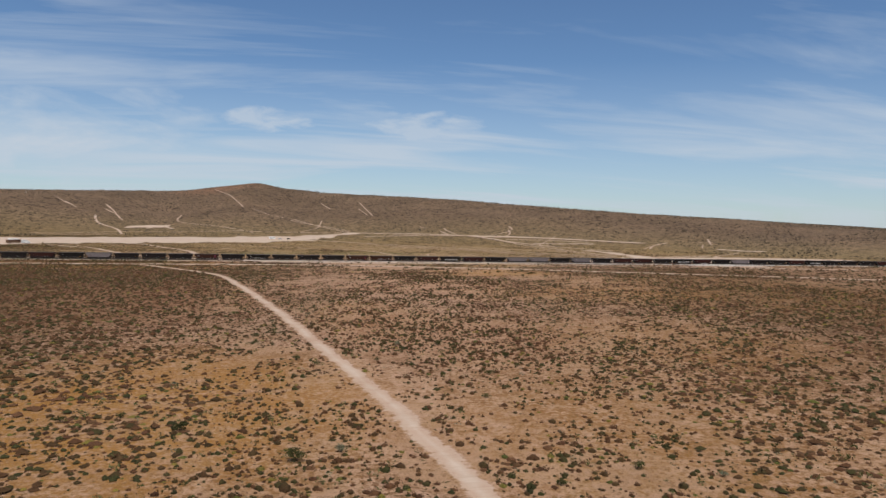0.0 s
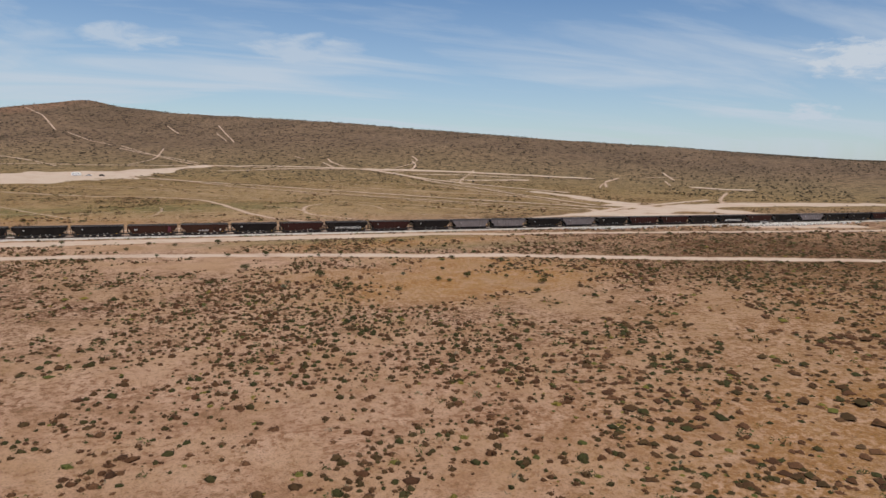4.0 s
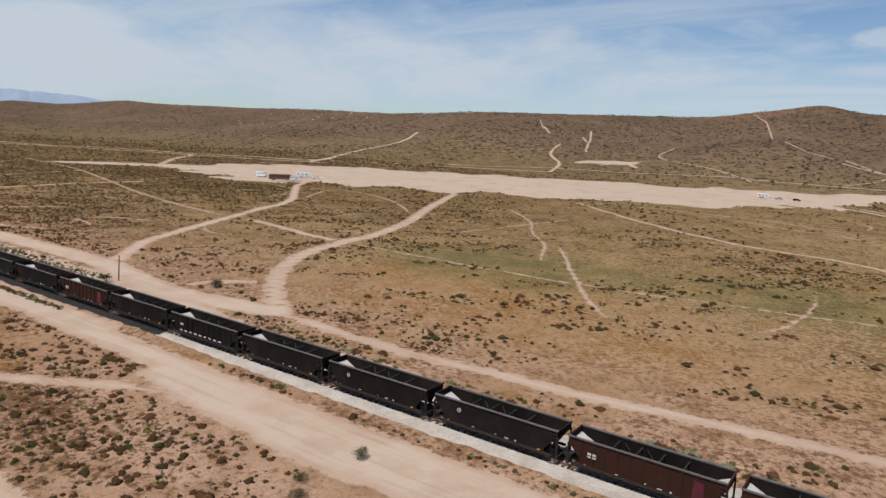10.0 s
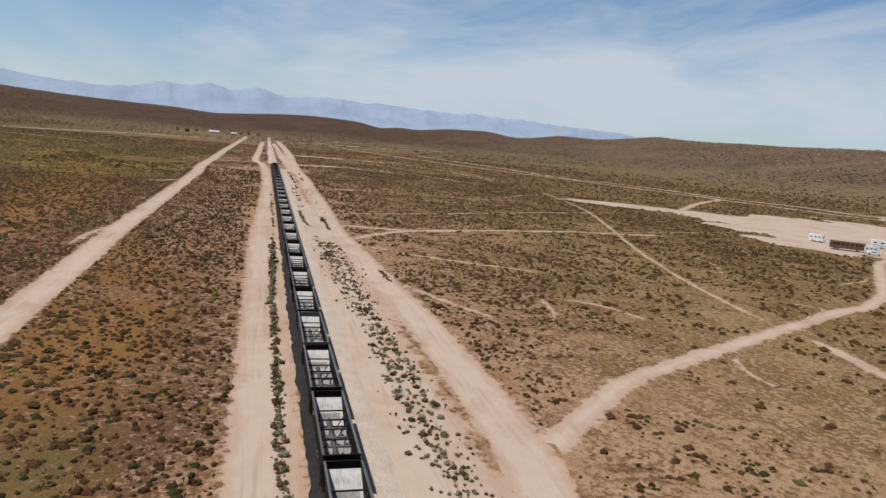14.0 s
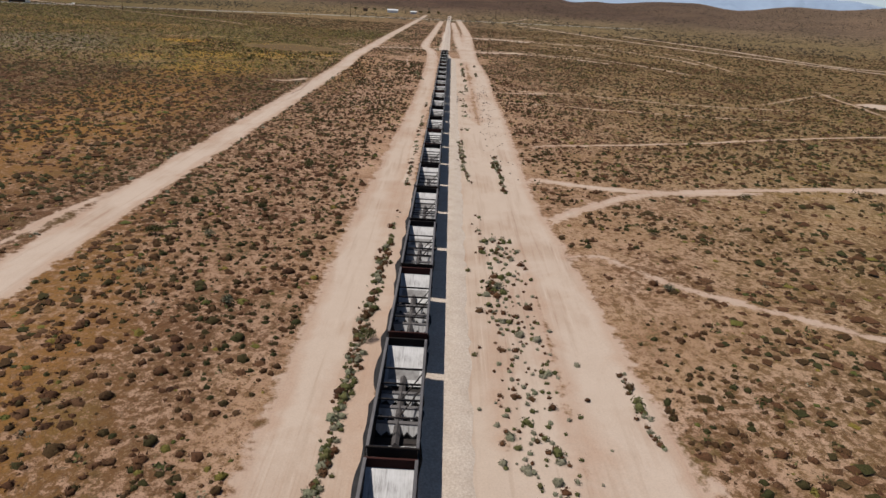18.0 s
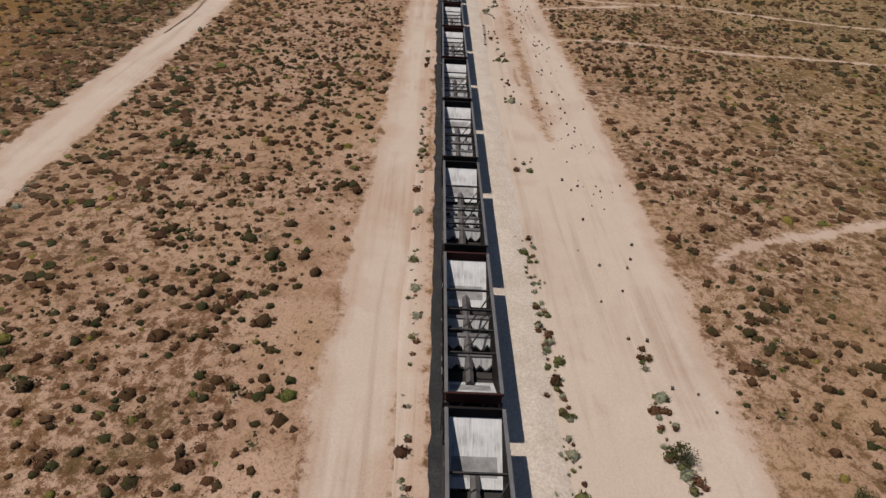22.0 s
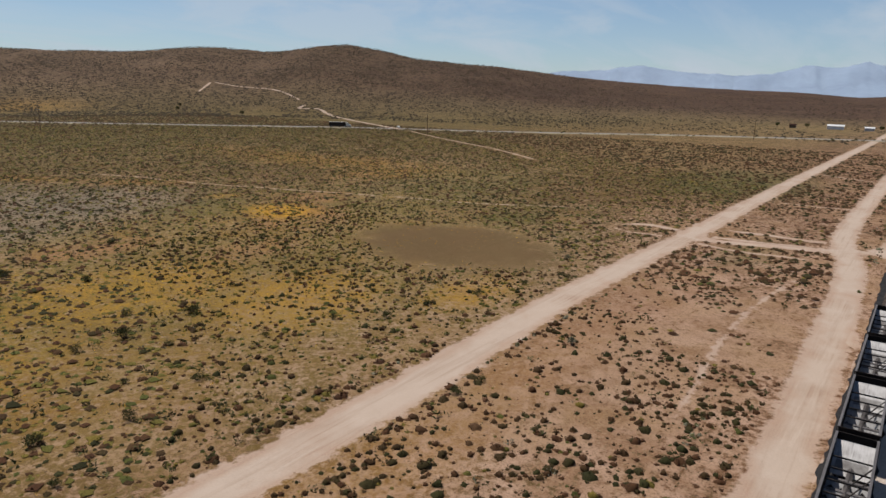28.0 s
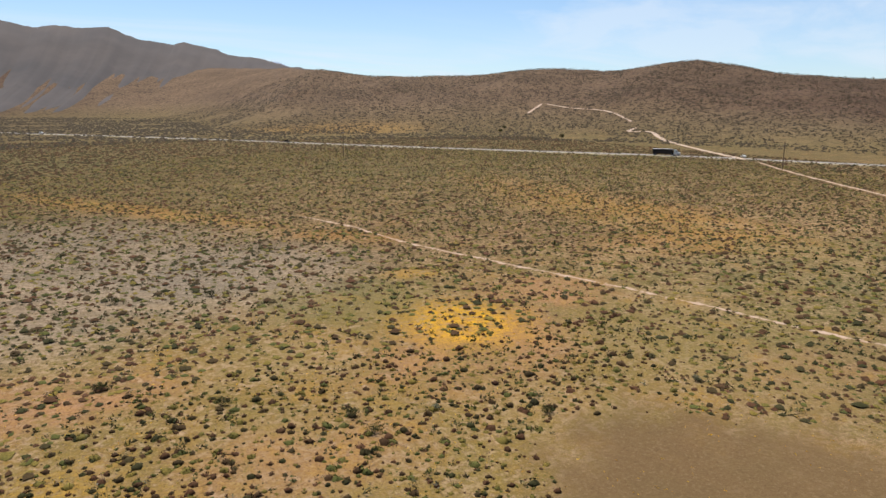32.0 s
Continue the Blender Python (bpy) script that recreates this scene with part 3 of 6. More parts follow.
def worn(name, colour, other, rough=0.6, metal=0.0, scale=1.5, amount=0.5, grain=0.12, relief=0.0, gloss=0.25):
    """Paint, metal or stone with stains at two scales."""
    m, t, b = material(name, rough, metal)
    b.inputs["Specular IOR Level"].default_value = gloss
    pos = nd(t, "ShaderNodeTexCoord").outputs["Object"]
    big, small = noise_tex(t, pos, scale, 5, 0.6, 0.4), noise_tex(t, pos, scale * 14, 3, 0.6)
    rnd = nd(t, "ShaderNodeObjectInfo").outputs["Random"]
    f = ramp(t, big, [(0.40, (0, 0, 0)), (0.68, (amount, amount, amount))])
    c = mixc(t, f, colour, other)
    c = mixc(t, 1.0, c, ramp(t, small, [(0.25, (1 - grain, 1 - grain, 1 - grain)), (0.75, (1 + grain, 1 + grain, 1 + grain))]), "MULTIPLY")
    c = mixc(t, 1.0, c, ramp(t, rnd, [(0.0, (0.85, 0.85, 0.85)), (1.0, (1.12, 1.12, 1.12))]), "MULTIPLY")
    ln(t, c, b.inputs["Base Color"])
    ln(t, ramp(t, small, [(0.2, (rough - 0.12,) * 3), (0.8, (min(1, rough + 0.15),) * 3)]), b.inputs["Roughness"])
    if relief:
        bump(t, b, small, 0.5, relief)
    return m


def streaked(name, colour, dark, rough=0.5, metal=0.0):
    """Steel scoured and stained down its slope."""
    m, t, b = material(name, rough, metal)
    pos = nd(t, "ShaderNodeTexCoord").outputs["Object"]
    s = noise_tex(t, mapped(t, pos, (0.5, 7.0, 0.5)), 2.2, 4, 0.6)
    g = noise_tex(t, pos, 1.1, 4, 0.6, 0.5)
    f = math_node(t, "MULTIPLY", ramp(t, s, [(0.38, (0.1, 0.1, 0.1)), (0.7, (1, 1, 1))]), ramp(t, g, [(0.35, (0.15, 0.15, 0.15)), (0.65, (0.9, 0.9, 0.9))]))
    ln(t, mixc(t, f, colour, dark), b.inputs["Base Color"])
    return m


def ground_material():
    m, t, b = material("desert_floor", 0.95)
    b.inputs["Specular IOR Level"].default_value = 0.05
    pos = nd(t, "ShaderNodeNewGeometry").outputs["Position"]
    road = attr(t, "road")
    olive, orange, yellow, grey, bare, brown, dense, green, pink, far, slope = (attr(t, n) for n in COVER)
    n60, n12, n3 = noise_tex(t, pos, 0.022, 4, 0.6), noise_tex(t, pos, 0.09, 5, 0.62, 0.5), noise_tex(t, pos, 0.42, 5, 0.65, 0.3)
    n1, nf = noise_tex(t, pos, 1.6, 4, 0.7), noise_tex(t, pos, 9.0, 3, 0.7)
    m25, m8 = noise_tex(t, mapped(t, pos, (1, 1, 1), (0, 0, 0.7), (37, 11, 0)), 0.045, 5, 0.6, 0.6), noise_tex(t, mapped(t, pos, (1, 1, 1), (0, 0, 1.9), (71, 5, 0)), 0.15, 5, 0.66, 0.5)
    soil = mixc(t, ramp(t, n12, [(0.35, (0, 0, 0)), (0.65, (1, 1, 1))]), (0.410, 0.262, 0.180), (0.520, 0.360, 0.262))
    soil = mixc(t, math_node(t, "MULTIPLY", olive, 0.8), soil, mixc(t, n3, (0.385, 0.285, 0.150), (0.480, 0.365, 0.215)))
    soil = mixc(t, math_node(t, "MULTIPLY", dense, 0.22), soil, (0.250, 0.155, 0.100))
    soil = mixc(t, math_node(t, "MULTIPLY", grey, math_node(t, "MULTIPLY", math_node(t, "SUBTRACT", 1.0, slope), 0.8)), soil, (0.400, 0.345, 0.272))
    drift = math_node(t, "MULTIPLY", ramp(t, math_node(t, "ADD", math_node(t, "MULTIPLY", m8, 0.65), math_node(t, "MULTIPLY", n3, 0.35)), [(0.46, (0, 0, 0)), (0.60, (0.75, 0.75, 0.75))]), math_node(t, "SUBTRACT", 1.0, math_node(t, "MAXIMUM", math_node(t, "MULTIPLY", olive, 0.75), math_node(t, "MULTIPLY", dense, 0.5))))
    soil = mixc(t, drift, soil, mixc(t, m25, (0.225, 0.118, 0.072), (0.270, 0.150, 0.066)))
    dry = mixc(t, ramp(t, n60, [(0.38, (0, 0, 0)), (0.62, (1, 1, 1))]), (0.205, 0.108, 0.055), (0.215, 0.104, 0.060))
    dry = mixc(t, math_node(t, "MULTIPLY", olive, 0.95), dry, mixc(t, ramp(t, m25, [(0.35, (0, 0, 0)), (0.65, (1, 1, 1))]), (0.225, 0.170, 0.062), (0.285, 0.200, 0.084)))
    dry = mixc(t, math_node(t, "MULTIPLY", grey, 0.85), dry, mixc(t, n12, (0.165, 0.135, 0.108), (0.215, 0.178, 0.142)))
    dry = mixc(t, math_node(t, "MULTIPLY", dense, 0.8), dry, mixc(t, n12, (0.105, 0.064, 0.036), (0.150, 0.088, 0.052)))
    # drifts of olive herbs and of rust-coloured dry flowers
    herb = ramp(t, m8, [(0.52, (0, 0, 0)), (0.66, (0.65, 0.65, 0.65))])
    dry = mixc(t, herb, dry, (0.130, 0.112, 0.046))
    dry = mixc(t, math_node(t, "MULTIPLY", ramp(t, m25, [(0.53, (0, 0, 0)), (0.68, (0.6, 0.6, 0.6))]), math_node(t, "SUBTRACT", 1.0, math_node(t, "MULTIPLY", olive, 0.8))), dry, (0.205, 0.100, 0.046))
    dry = mixc(t, math_node(t, "MULTIPLY", green, ramp(t, n3, [(0.32, (0.35, 0.35, 0.35)), (0.55, (1, 1, 1))])), dry, (0.125, 0.128, 0.044))
    dry = mixc(t, pink, dry, (0.300, 0.150, 0.082))
    dry = mixc(t, 1.0, dry, (0.74, 0.72, 0.68), "MULTIPLY")
    cover = math_node(t, "ADD", math_node(t, "MULTIPLY", n3, 0.25), math_node(t, "MULTIPLY", n1, 0.75))
    cover = math_node(t, "ADD", cover, math_node(t, "MULTIPLY", math_node(t, "SUBTRACT", n12, 0.5), 0.28))
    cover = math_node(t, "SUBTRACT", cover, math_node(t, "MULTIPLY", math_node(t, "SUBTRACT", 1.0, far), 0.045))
    cover = math_node(t, "SUBTRACT", cover, math_node(t, "MULTIPLY", bare, 0.10))
    cover = math_node(t, "ADD", cover, math_node(t, "MULTIPLY", math_node(t, "ADD", math_node(t, "ADD", olive, pink), green), 0.05))
    cover = math_node(t, "ADD", cover, math_node(t, "MULTIPLY", dense, 0.12))
    n4 = noise_tex(t, pos, 3.4, 5, 0.78, 0.4)
    cover = math_node(t, "ADD", cover, math_node(t, "MULTIPLY", math_node(t, "SUBTRACT", n4, 0.5), 0.55))
    base = mixc(t, ramp(t, cover, [(0.47, (0, 0, 0)), (0.54, (1, 1, 1))]), soil, dry)
    of = math_node(t, "MULTIPLY", orange, ramp(t, math_node(t, "ADD", math_node(t, "MULTIPLY", n3, 0.5), math_node(t, "MULTIPLY", n12, 0.5)), [(0.36, (0, 0, 0)), (0.52, (0.95, 0.95, 0.95))]))
    of = math_node(t, "MULTIPLY", of, ramp(t, n1, [(0.38, (0.30, 0.30, 0.30)), (0.52, (1, 1, 1))]))
    base = mixc(t, of, base, mixc(t, m8, (0.300, 0.160, 0.045), (0.360, 0.175, 0.040)))
    broken = ramp(t, math_node(t, "ADD", math_node(t, "MULTIPLY", n3, 0.5), math_node(t, "MULTIPLY", n4, 0.5)), [(0.38, (0.2, 0.2, 0.2)), (0.55, (0.9, 0.9, 0.9))])
    base = mixc(t, math_node(t, "MULTIPLY", green, broken), base, mixc(t, n12, (0.100, 0.112, 0.044), (0.150, 0.148, 0.060)))
    base = mixc(t, math_node(t, "MULTIPLY", pink, broken), base, mixc(t, n12, (0.300, 0.155, 0.092), (0.380, 0.220, 0.140)))
    flats = math_node(t, "MULTIPLY", math_node(t, "MULTIPLY", grey, math_node(t, "SUBTRACT", 1.0, slope)), 0.7)
    base = mixc(t, math_node(t, "MULTIPLY", flats, broken), base, mixc(t, n3, (0.200, 0.182, 0.140), (0.330, 0.300, 0.245)))
    # golden and green drifts over the herb-covered parts
    herbs = math_node(t, "MULTIPLY", olive, math_node(t, "SUBTRACT", 1.0, math_node(t, "MAXIMUM", grey, slope)))
    gold = math_node(t, "MULTIPLY", ramp(t, m8, [(0.55, (0, 0, 0)), (0.66, (0.8, 0.8, 0.8))]), ramp(t, n1, [(0.42, (0.2, 0.2, 0.2)), (0.55, (1, 1, 1))]))
    base = mixc(t, math_node(t, "MULTIPLY", gold, herbs), base, mixc(t, m25, (0.330, 0.215, 0.055), (0.360, 0.200, 0.050)))
    lush = math_node(t, "MULTIPLY", ramp(t, m8, [(0.42, (0.9, 0.9, 0.9)), (0.54, (0, 0, 0))]), ramp(t, n1, [(0.42, (0.25, 0.25, 0.25)), (0.55, (1, 1, 1))]))
    base = mixc(t, math_node(t, "MULTIPLY", math_node(t, "MULTIPLY", lush, ramp(t, green, [(0.0, (0.25, 0.25, 0.25)), (0.3, (1, 1, 1))])), herbs), base, (0.112, 0.120, 0.042))
    yf = math_node(t, "MULTIPLY", yellow, ramp(t, math_node(t, "ADD", math_node(t, "MULTIPLY", n1, 0.6), math_node(t, "MULTIPLY", n3, 0.4)), [(0.38, (0, 0, 0)), (0.58, (1, 1, 1))]))
    base = mixc(t, yf, base, mixc(t, ramp(t, yellow, [(0.82, (0, 0, 0)), (0.95, (1, 1, 1))]), (0.450, 0.262, 0.045), (0.66, 0.370, 0.025)))
    base = mixc(t, math_node(t, "MULTIPLY", brown, ramp(t, n3, [(0.25, (0.8, 0.8, 0.8)), (0.5, (1, 1, 1))])), base, mixc(t, m8, (0.128, 0.094, 0.044), (0.172, 0.108, 0.052)))
    # straw, litter and low herbs at the scale of a hand
    keep = math_node(t, "SUBTRACT", 1.0, math_node(t, "MULTIPLY", brown, 0.65))
    straw = math_node(t, "MULTIPLY", ramp(t, n4, [(0.54, (0, 0, 0)), (0.64, (0.6, 0.6, 0.6))]), math_node(t, "MULTIPLY", keep, math_node(t, "SUBTRACT", 1.0, math_node(t, "MULTIPLY", dense, 0.7))))
    base = mixc(t, straw, base, mixc(t, ramp(t, yellow, [(0.3, (0, 0, 0)), (0.8, (1, 1, 1))]), mixc(t, olive, (0.50, 0.365, 0.250), (0.43, 0.335, 0.190)), (0.62, 0.37, 0.05)))
    litter = math_node(t, "MULTIPLY", ramp(t, n4, [(0.37, (0.75, 0.75, 0.75)), (0.45, (0, 0, 0))]), math_node(t, "SUBTRACT", 1.0, math_node(t, "MULTIPLY", bare, 0.55)))
    base = mixc(t, math_node(t, "MULTIPLY", litter, keep), base, mixc(t, m8, (0.050, 0.043, 0.018), (0.068, 0.042, 0.022)))
    n8 = noise_tex(t, pos, 7.5, 4, 0.8, 0.3)
    tan = math_node(t, "MULTIPLY", ramp(t, math_node(t, "ADD", math_node(t, "MULTIPLY", n12, 0.6), math_node(t, "MULTIPLY", m8, 0.4)), [(0.42, (0.45, 0.45, 0.45)), (0.54, (0, 0, 0))]), ramp(t, n8, [(0.40, (0.15, 0.15, 0.15)), (0.56, (1, 1, 1))]))
    tan = math_node(t, "MULTIPLY", math_node(t, "MULTIPLY", tan, keep), math_node(t, "SUBTRACT", 1.0, math_node(t, "MAXIMUM", math_node(t, "MAXIMUM", dense, slope), math_node(t, "MULTIPLY", yellow, 2.0)), True))
    base = mixc(t, tan, base, (0.345, 0.230, 0.105))
    grit = math_node(t, "MULTIPLY", ramp(t, n8, [(0.37, (0.75, 0.75, 0.75)), (0.46, (0, 0, 0))]), math_node(t, "MULTIPLY", keep, math_node(t, "SUBTRACT", 1.0, math_node(t, "MULTIPLY", slope, 0.7))))
    base = mixc(t, grit, base, mixc(t, m8, (0.112, 0.066, 0.036), (0.135, 0.080, 0.046)))
    # scrub that stands too far off to be built plant by plant
    bent = t.nodes.new("ShaderNodeTexNoise")
    bent.inputs["Scale"].default_value, bent.inputs["Detail"].default_value = 1.1, 4.0
    ln(t, pos, bent.inputs["Vector"])
    shift = t.nodes.new("ShaderNodeVectorMath")
    shift.operation = "MULTIPLY_ADD"
    shift.inputs[1].default_value = (1.2, 1.2, 0)
    ln(t, bent.outputs["Color"], shift.inputs[0])
    ln(t, pos, shift.inputs[2])

    def scrub(scale, lo, hi, strength, blur):
        vor = nd(t, "ShaderNodeTexVoronoi", feature="F1")
        vor.inputs["Scale"].default_value = scale
        ln(t, shift.outputs[0], vor.inputs["Vector"])
        d = math_node(t, "ADD", vor.outputs["Distance"], math_node(t, "MULTIPLY", blur, 0.25))
        return math_node(t, "MULTIPLY", ramp(t, d, [(lo, (1, 1, 1)), (hi, (0, 0, 0))]), strength)
    open_land = math_node(t, "SUBTRACT", 1.0, math_node(t, "MAXIMUM", brown, math_node(t, "MULTIPLY", bare, 0.5)))
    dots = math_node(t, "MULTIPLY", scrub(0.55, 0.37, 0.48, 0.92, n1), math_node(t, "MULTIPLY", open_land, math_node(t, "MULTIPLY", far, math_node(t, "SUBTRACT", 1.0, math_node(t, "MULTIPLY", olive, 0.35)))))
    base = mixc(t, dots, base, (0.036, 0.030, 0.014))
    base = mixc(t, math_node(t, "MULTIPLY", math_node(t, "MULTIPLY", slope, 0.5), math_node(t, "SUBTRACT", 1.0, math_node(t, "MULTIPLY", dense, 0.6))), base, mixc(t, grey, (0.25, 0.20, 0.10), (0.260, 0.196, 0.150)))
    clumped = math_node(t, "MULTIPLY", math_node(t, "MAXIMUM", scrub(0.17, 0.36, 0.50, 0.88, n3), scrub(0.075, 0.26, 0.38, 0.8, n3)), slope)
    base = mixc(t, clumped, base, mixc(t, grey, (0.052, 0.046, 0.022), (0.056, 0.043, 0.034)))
    # eastern slopes toned darker, towards maroon
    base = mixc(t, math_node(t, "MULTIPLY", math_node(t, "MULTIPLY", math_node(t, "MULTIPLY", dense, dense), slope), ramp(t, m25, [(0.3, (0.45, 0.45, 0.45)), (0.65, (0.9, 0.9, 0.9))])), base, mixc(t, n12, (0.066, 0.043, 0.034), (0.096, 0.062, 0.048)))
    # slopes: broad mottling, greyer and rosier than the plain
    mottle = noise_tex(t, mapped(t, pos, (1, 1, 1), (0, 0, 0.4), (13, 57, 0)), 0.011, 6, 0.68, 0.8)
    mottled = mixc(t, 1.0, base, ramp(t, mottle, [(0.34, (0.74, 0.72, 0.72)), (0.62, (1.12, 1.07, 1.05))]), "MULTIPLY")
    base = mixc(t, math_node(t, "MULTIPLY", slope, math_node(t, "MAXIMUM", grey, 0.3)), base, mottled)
    base = mixc(t, 1.0, base, (0.955, 0.92, 0.915), "MULTIPLY")
    # roads
    sand = mixc(t, n3, (0.500, 0.395, 0.318), (0.590, 0.482, 0.400))
    sand = mixc(t, ramp(t, nf, [(0.35, (0, 0, 0)), (0.8, (0.30, 0.30, 0.30))]), sand, (0.36, 0.25, 0.18))
    sand = mixc(t, ramp(t, n12, [(0.50, (0, 0, 0)), (0.72, (0.6, 0.6, 0.6))]), sand, (0.375, 0.255, 0.180))
    rut = noise_tex(t, mapped(t, pos, (0.06, 1.5, 1)), 1.0, 3, 0.6, 0.3)
    sand = mixc(t, ramp(t, rut, [(0.55, (0, 0, 0)), (0.74, (0.40, 0.40, 0.40))]), sand, (0.30, 0.205, 0.145))
    # fine wheel tracks, and redder soil churned up along the edges
    track = noise_tex(t, mapped(t, pos, (0.06, 2.6, 1), (0, 0, 0.02)), 1.0, 4, 0.6, 0.9)
    worked = ramp(t, n12, [(0.47, (0, 0, 0)), (0.62, (0.8, 0.8, 0.8))])
    sand = mixc(t, math_node(t, "MULTIPLY", ramp(t, track, [(0.53, (0, 0, 0)), (0.64, (0.6, 0.6, 0.6))]), worked), sand, (0.345, 0.215, 0.150))
    sand = mixc(t, math_node(t, "MULTIPLY", ramp(t, track, [(0.34, (0.5, 0.5, 0.5)), (0.44, (0, 0, 0))]), worked), sand, (0.64, 0.53, 0.44))
    rim = math_node(t, "MULTIPLY", ramp(t, math_node(t, "ADD", math_node(t, "ADD", road, 1.4), math_node(t, "MULTIPLY", math_node(t, "SUBTRACT", m8, 0.5), 3.0)), [(0.3, (0, 0, 0)), (1.0, (0.7, 0.7, 0.7))]), ramp(t, n3, [(0.3, (0.4, 0.4, 0.4)), (0.6, (1, 1, 1))]))
    sand = mixc(t, rim, sand, (0.43, 0.285, 0.205))
    edge = math_node(t, "ADD", road, math_node(t, "MULTIPLY", math_node(t, "SUBTRACT", n1, 0.5), 1.5))
    edge = math_node(t, "ADD", edge, math_node(t, "MULTIPLY", math_node(t, "SUBTRACT", n3, 0.5), 2.2))
    on = math_node(t, "MULTIPLY", edge, -2.6)
    on = math_node(t, "ADD", on, 0.5, True)
    base = mixc(t, on, base, sand)
    base = mixc(t, 1.0, base, ramp(t, nf, [(0.2, (0.62, 0.61, 0.60)), (0.8, (0.92, 0.905, 0.89))]), "MULTIPLY")
    ln(t, base, b.inputs["Base Color"])
    h = math_node(t, "ADD", math_node(t, "MULTIPLY", n1, 0.5), math_node(t, "MULTIPLY", nf, 0.25))
    h = math_node(t, "ADD", h, math_node(t, "MULTIPLY", dots, 0.5))
    h = math_node(t, "MULTIPLY", h, math_node(t, "SUBTRACT", 1.0, math_node(t, "MULTIPLY", on, 0.8)))
    bump(t, b, h, 0.55, 0.16)
    return m


def leaf_material(name, *colours):
    """Foliage: a tone for each plant, drifts over the land, and leaves that differ a little."""
    m, t, b = material(name, 0.9)
    b.inputs["Specular IOR Level"].default_value = 0.1
    rnd = nd(t, "ShaderNodeNewGeometry").outputs["Random Per Island"]
    pos = nd(t, "ShaderNodeNewGeometry").outputs["Position"]
    k = len(colours) - 1
    wide = noise_tex(t, pos, 0.06, 3, 0.6)
    f = math_node(t, "ADD", math_node(t, "MULTIPLY", attr(t, "tone"), 0.75), math_node(t, "MULTIPLY", rnd, 0.2))
    f = math_node(t, "ADD", f, math_node(t, "MULTIPLY", math_node(t, "SUBTRACT", wide, 0.45), 0.9), True)
    c = ramp(t, f, [(i / k, c) for i, c in enumerate(colours)])
    fine = noise_tex(t, pos, 16.0, 2, 0.7)
    c = mixc(t, 1.0, c, ramp(t, fine, [(0.32, (0.55, 0.55, 0.55)), (0.68, (1.45, 1.42, 1.35))]), "MULTIPLY")
    ln(t, c, b.inputs["Base Color"])
    return m


GROUND = ground_material()
TUFT = leaf_material("dry_scrub_leaves", (0.020, 0.019, 0.008), (0.034, 0.033, 0.012), (0.044, 0.026, 0.012), (0.068, 0.032, 0.016), (0.038, 0.035, 0.014))
GRASS = leaf_material("yellow_green_herbs", (0.036, 0.040, 0.012), (0.072, 0.074, 0.020), (0.150, 0.110, 0.026), (0.062, 0.066, 0.020))
BUSH = leaf_material("creosote_leaves", (0.036, 0.038, 0.014), (0.066, 0.068, 0.025), (0.092, 0.090, 0.036), (0.070, 0.060, 0.027))
SAGE = leaf_material("pale_sage_leaves", (0.115, 0.120, 0.078), (0.165, 0.165, 0.110), (0.145, 0.135, 0.095), (0.19, 0.175, 0.13))
HILLSCRUB = leaf_material("dark_hill_scrub", (0.022, 0.019, 0.012), (0.036, 0.029, 0.018), (0.046, 0.033, 0.022), (0.030, 0.028, 0.015))
DEAD = leaf_material("rust_brown_dead_brush", (0.038, 0.019, 0.011), (0.066, 0.031, 0.016), (0.092, 0.046, 0.024), (0.056, 0.036, 0.018))
BLOOM = leaf_material("flower_heads", (0.40, 0.17, 0.02), (0.60, 0.33, 0.02), (0.62, 0.40, 0.03), (0.35, 0.18, 0.04))
TWIG = worn("grey_twigs", (0.10, 0.075, 0.05), (0.06, 0.045, 0.03), 0.9)
BLACK = worn("black_car_paint", (0.0125, 0.0100, 0.0092), (0.030, 0.022, 0.018), 0.85, scale=0.5, gloss=0.08)
MAROON = worn("maroon_car_paint", (0.040, 0.015, 0.012), (0.022, 0.012, 0.010), 0.8, scale=0.5, gloss=0.08)
RUST = worn("rust_brown_car_paint", (0.048, 0.021, 0.014), (0.026, 0.015, 0.011), 0.85, scale=0.6, gloss=0.08)
GREYCAR = worn("grey_car_paint", (0.165, 0.140, 0.140), (0.10, 0.075, 0.07), 0.75, scale=0.6)
STEEL = streaked("scoured_steel", (0.50, 0.485, 0.48), (0.15, 0.135, 0.13), 0.55, 0.0)
DULL = worn("dull_bay_steel", (0.27, 0.258, 0.252), (0.12, 0.108, 0.104), 0.6, scale=1.4, amount=0.9)
DARK = worn("dark_grimy_steel", (0.030, 0.027, 0.026), (0.055, 0.040, 0.034), 0.7, scale=2, gloss=0.1)
RIM = worn("worn_grey_rim", (0.115, 0.105, 0.104), (0.05, 0.044, 0.044), 0.6, scale=1.2)
SPINE = worn("grimy_spine_steel", (0.075, 0.068, 0.068), (0.16, 0.14, 0.135), 0.55, scale=1.5)
WHEEL = worn("wheel_steel", (0.06, 0.048, 0.042), (0.16, 0.14, 0.13), 0.5, 0.3, scale=3)
WHITE = worn("white_stencil_paint", (0.55, 0.52, 0.50), (0.32, 0.28, 0.26), 0.7, scale=3)
YELLOW = worn("yellow_stencil_paint", (0.55, 0.30, 0.03), (0.40, 0.22, 0.05), 0.7, scale=3)
PINK = worn("pink_spray_paint", (0.12, 0.020, 0.036), (0.05, 0.016, 0.018), 0.7, scale=3, amount=0.9)
GRAVEL = worn("pale_ballast_gravel", (0.37, 0.335, 0.305), (0.25, 0.21, 0.18), 0.95, scale=0.6, amount=0.7, grain=0.3, relief=0.05)
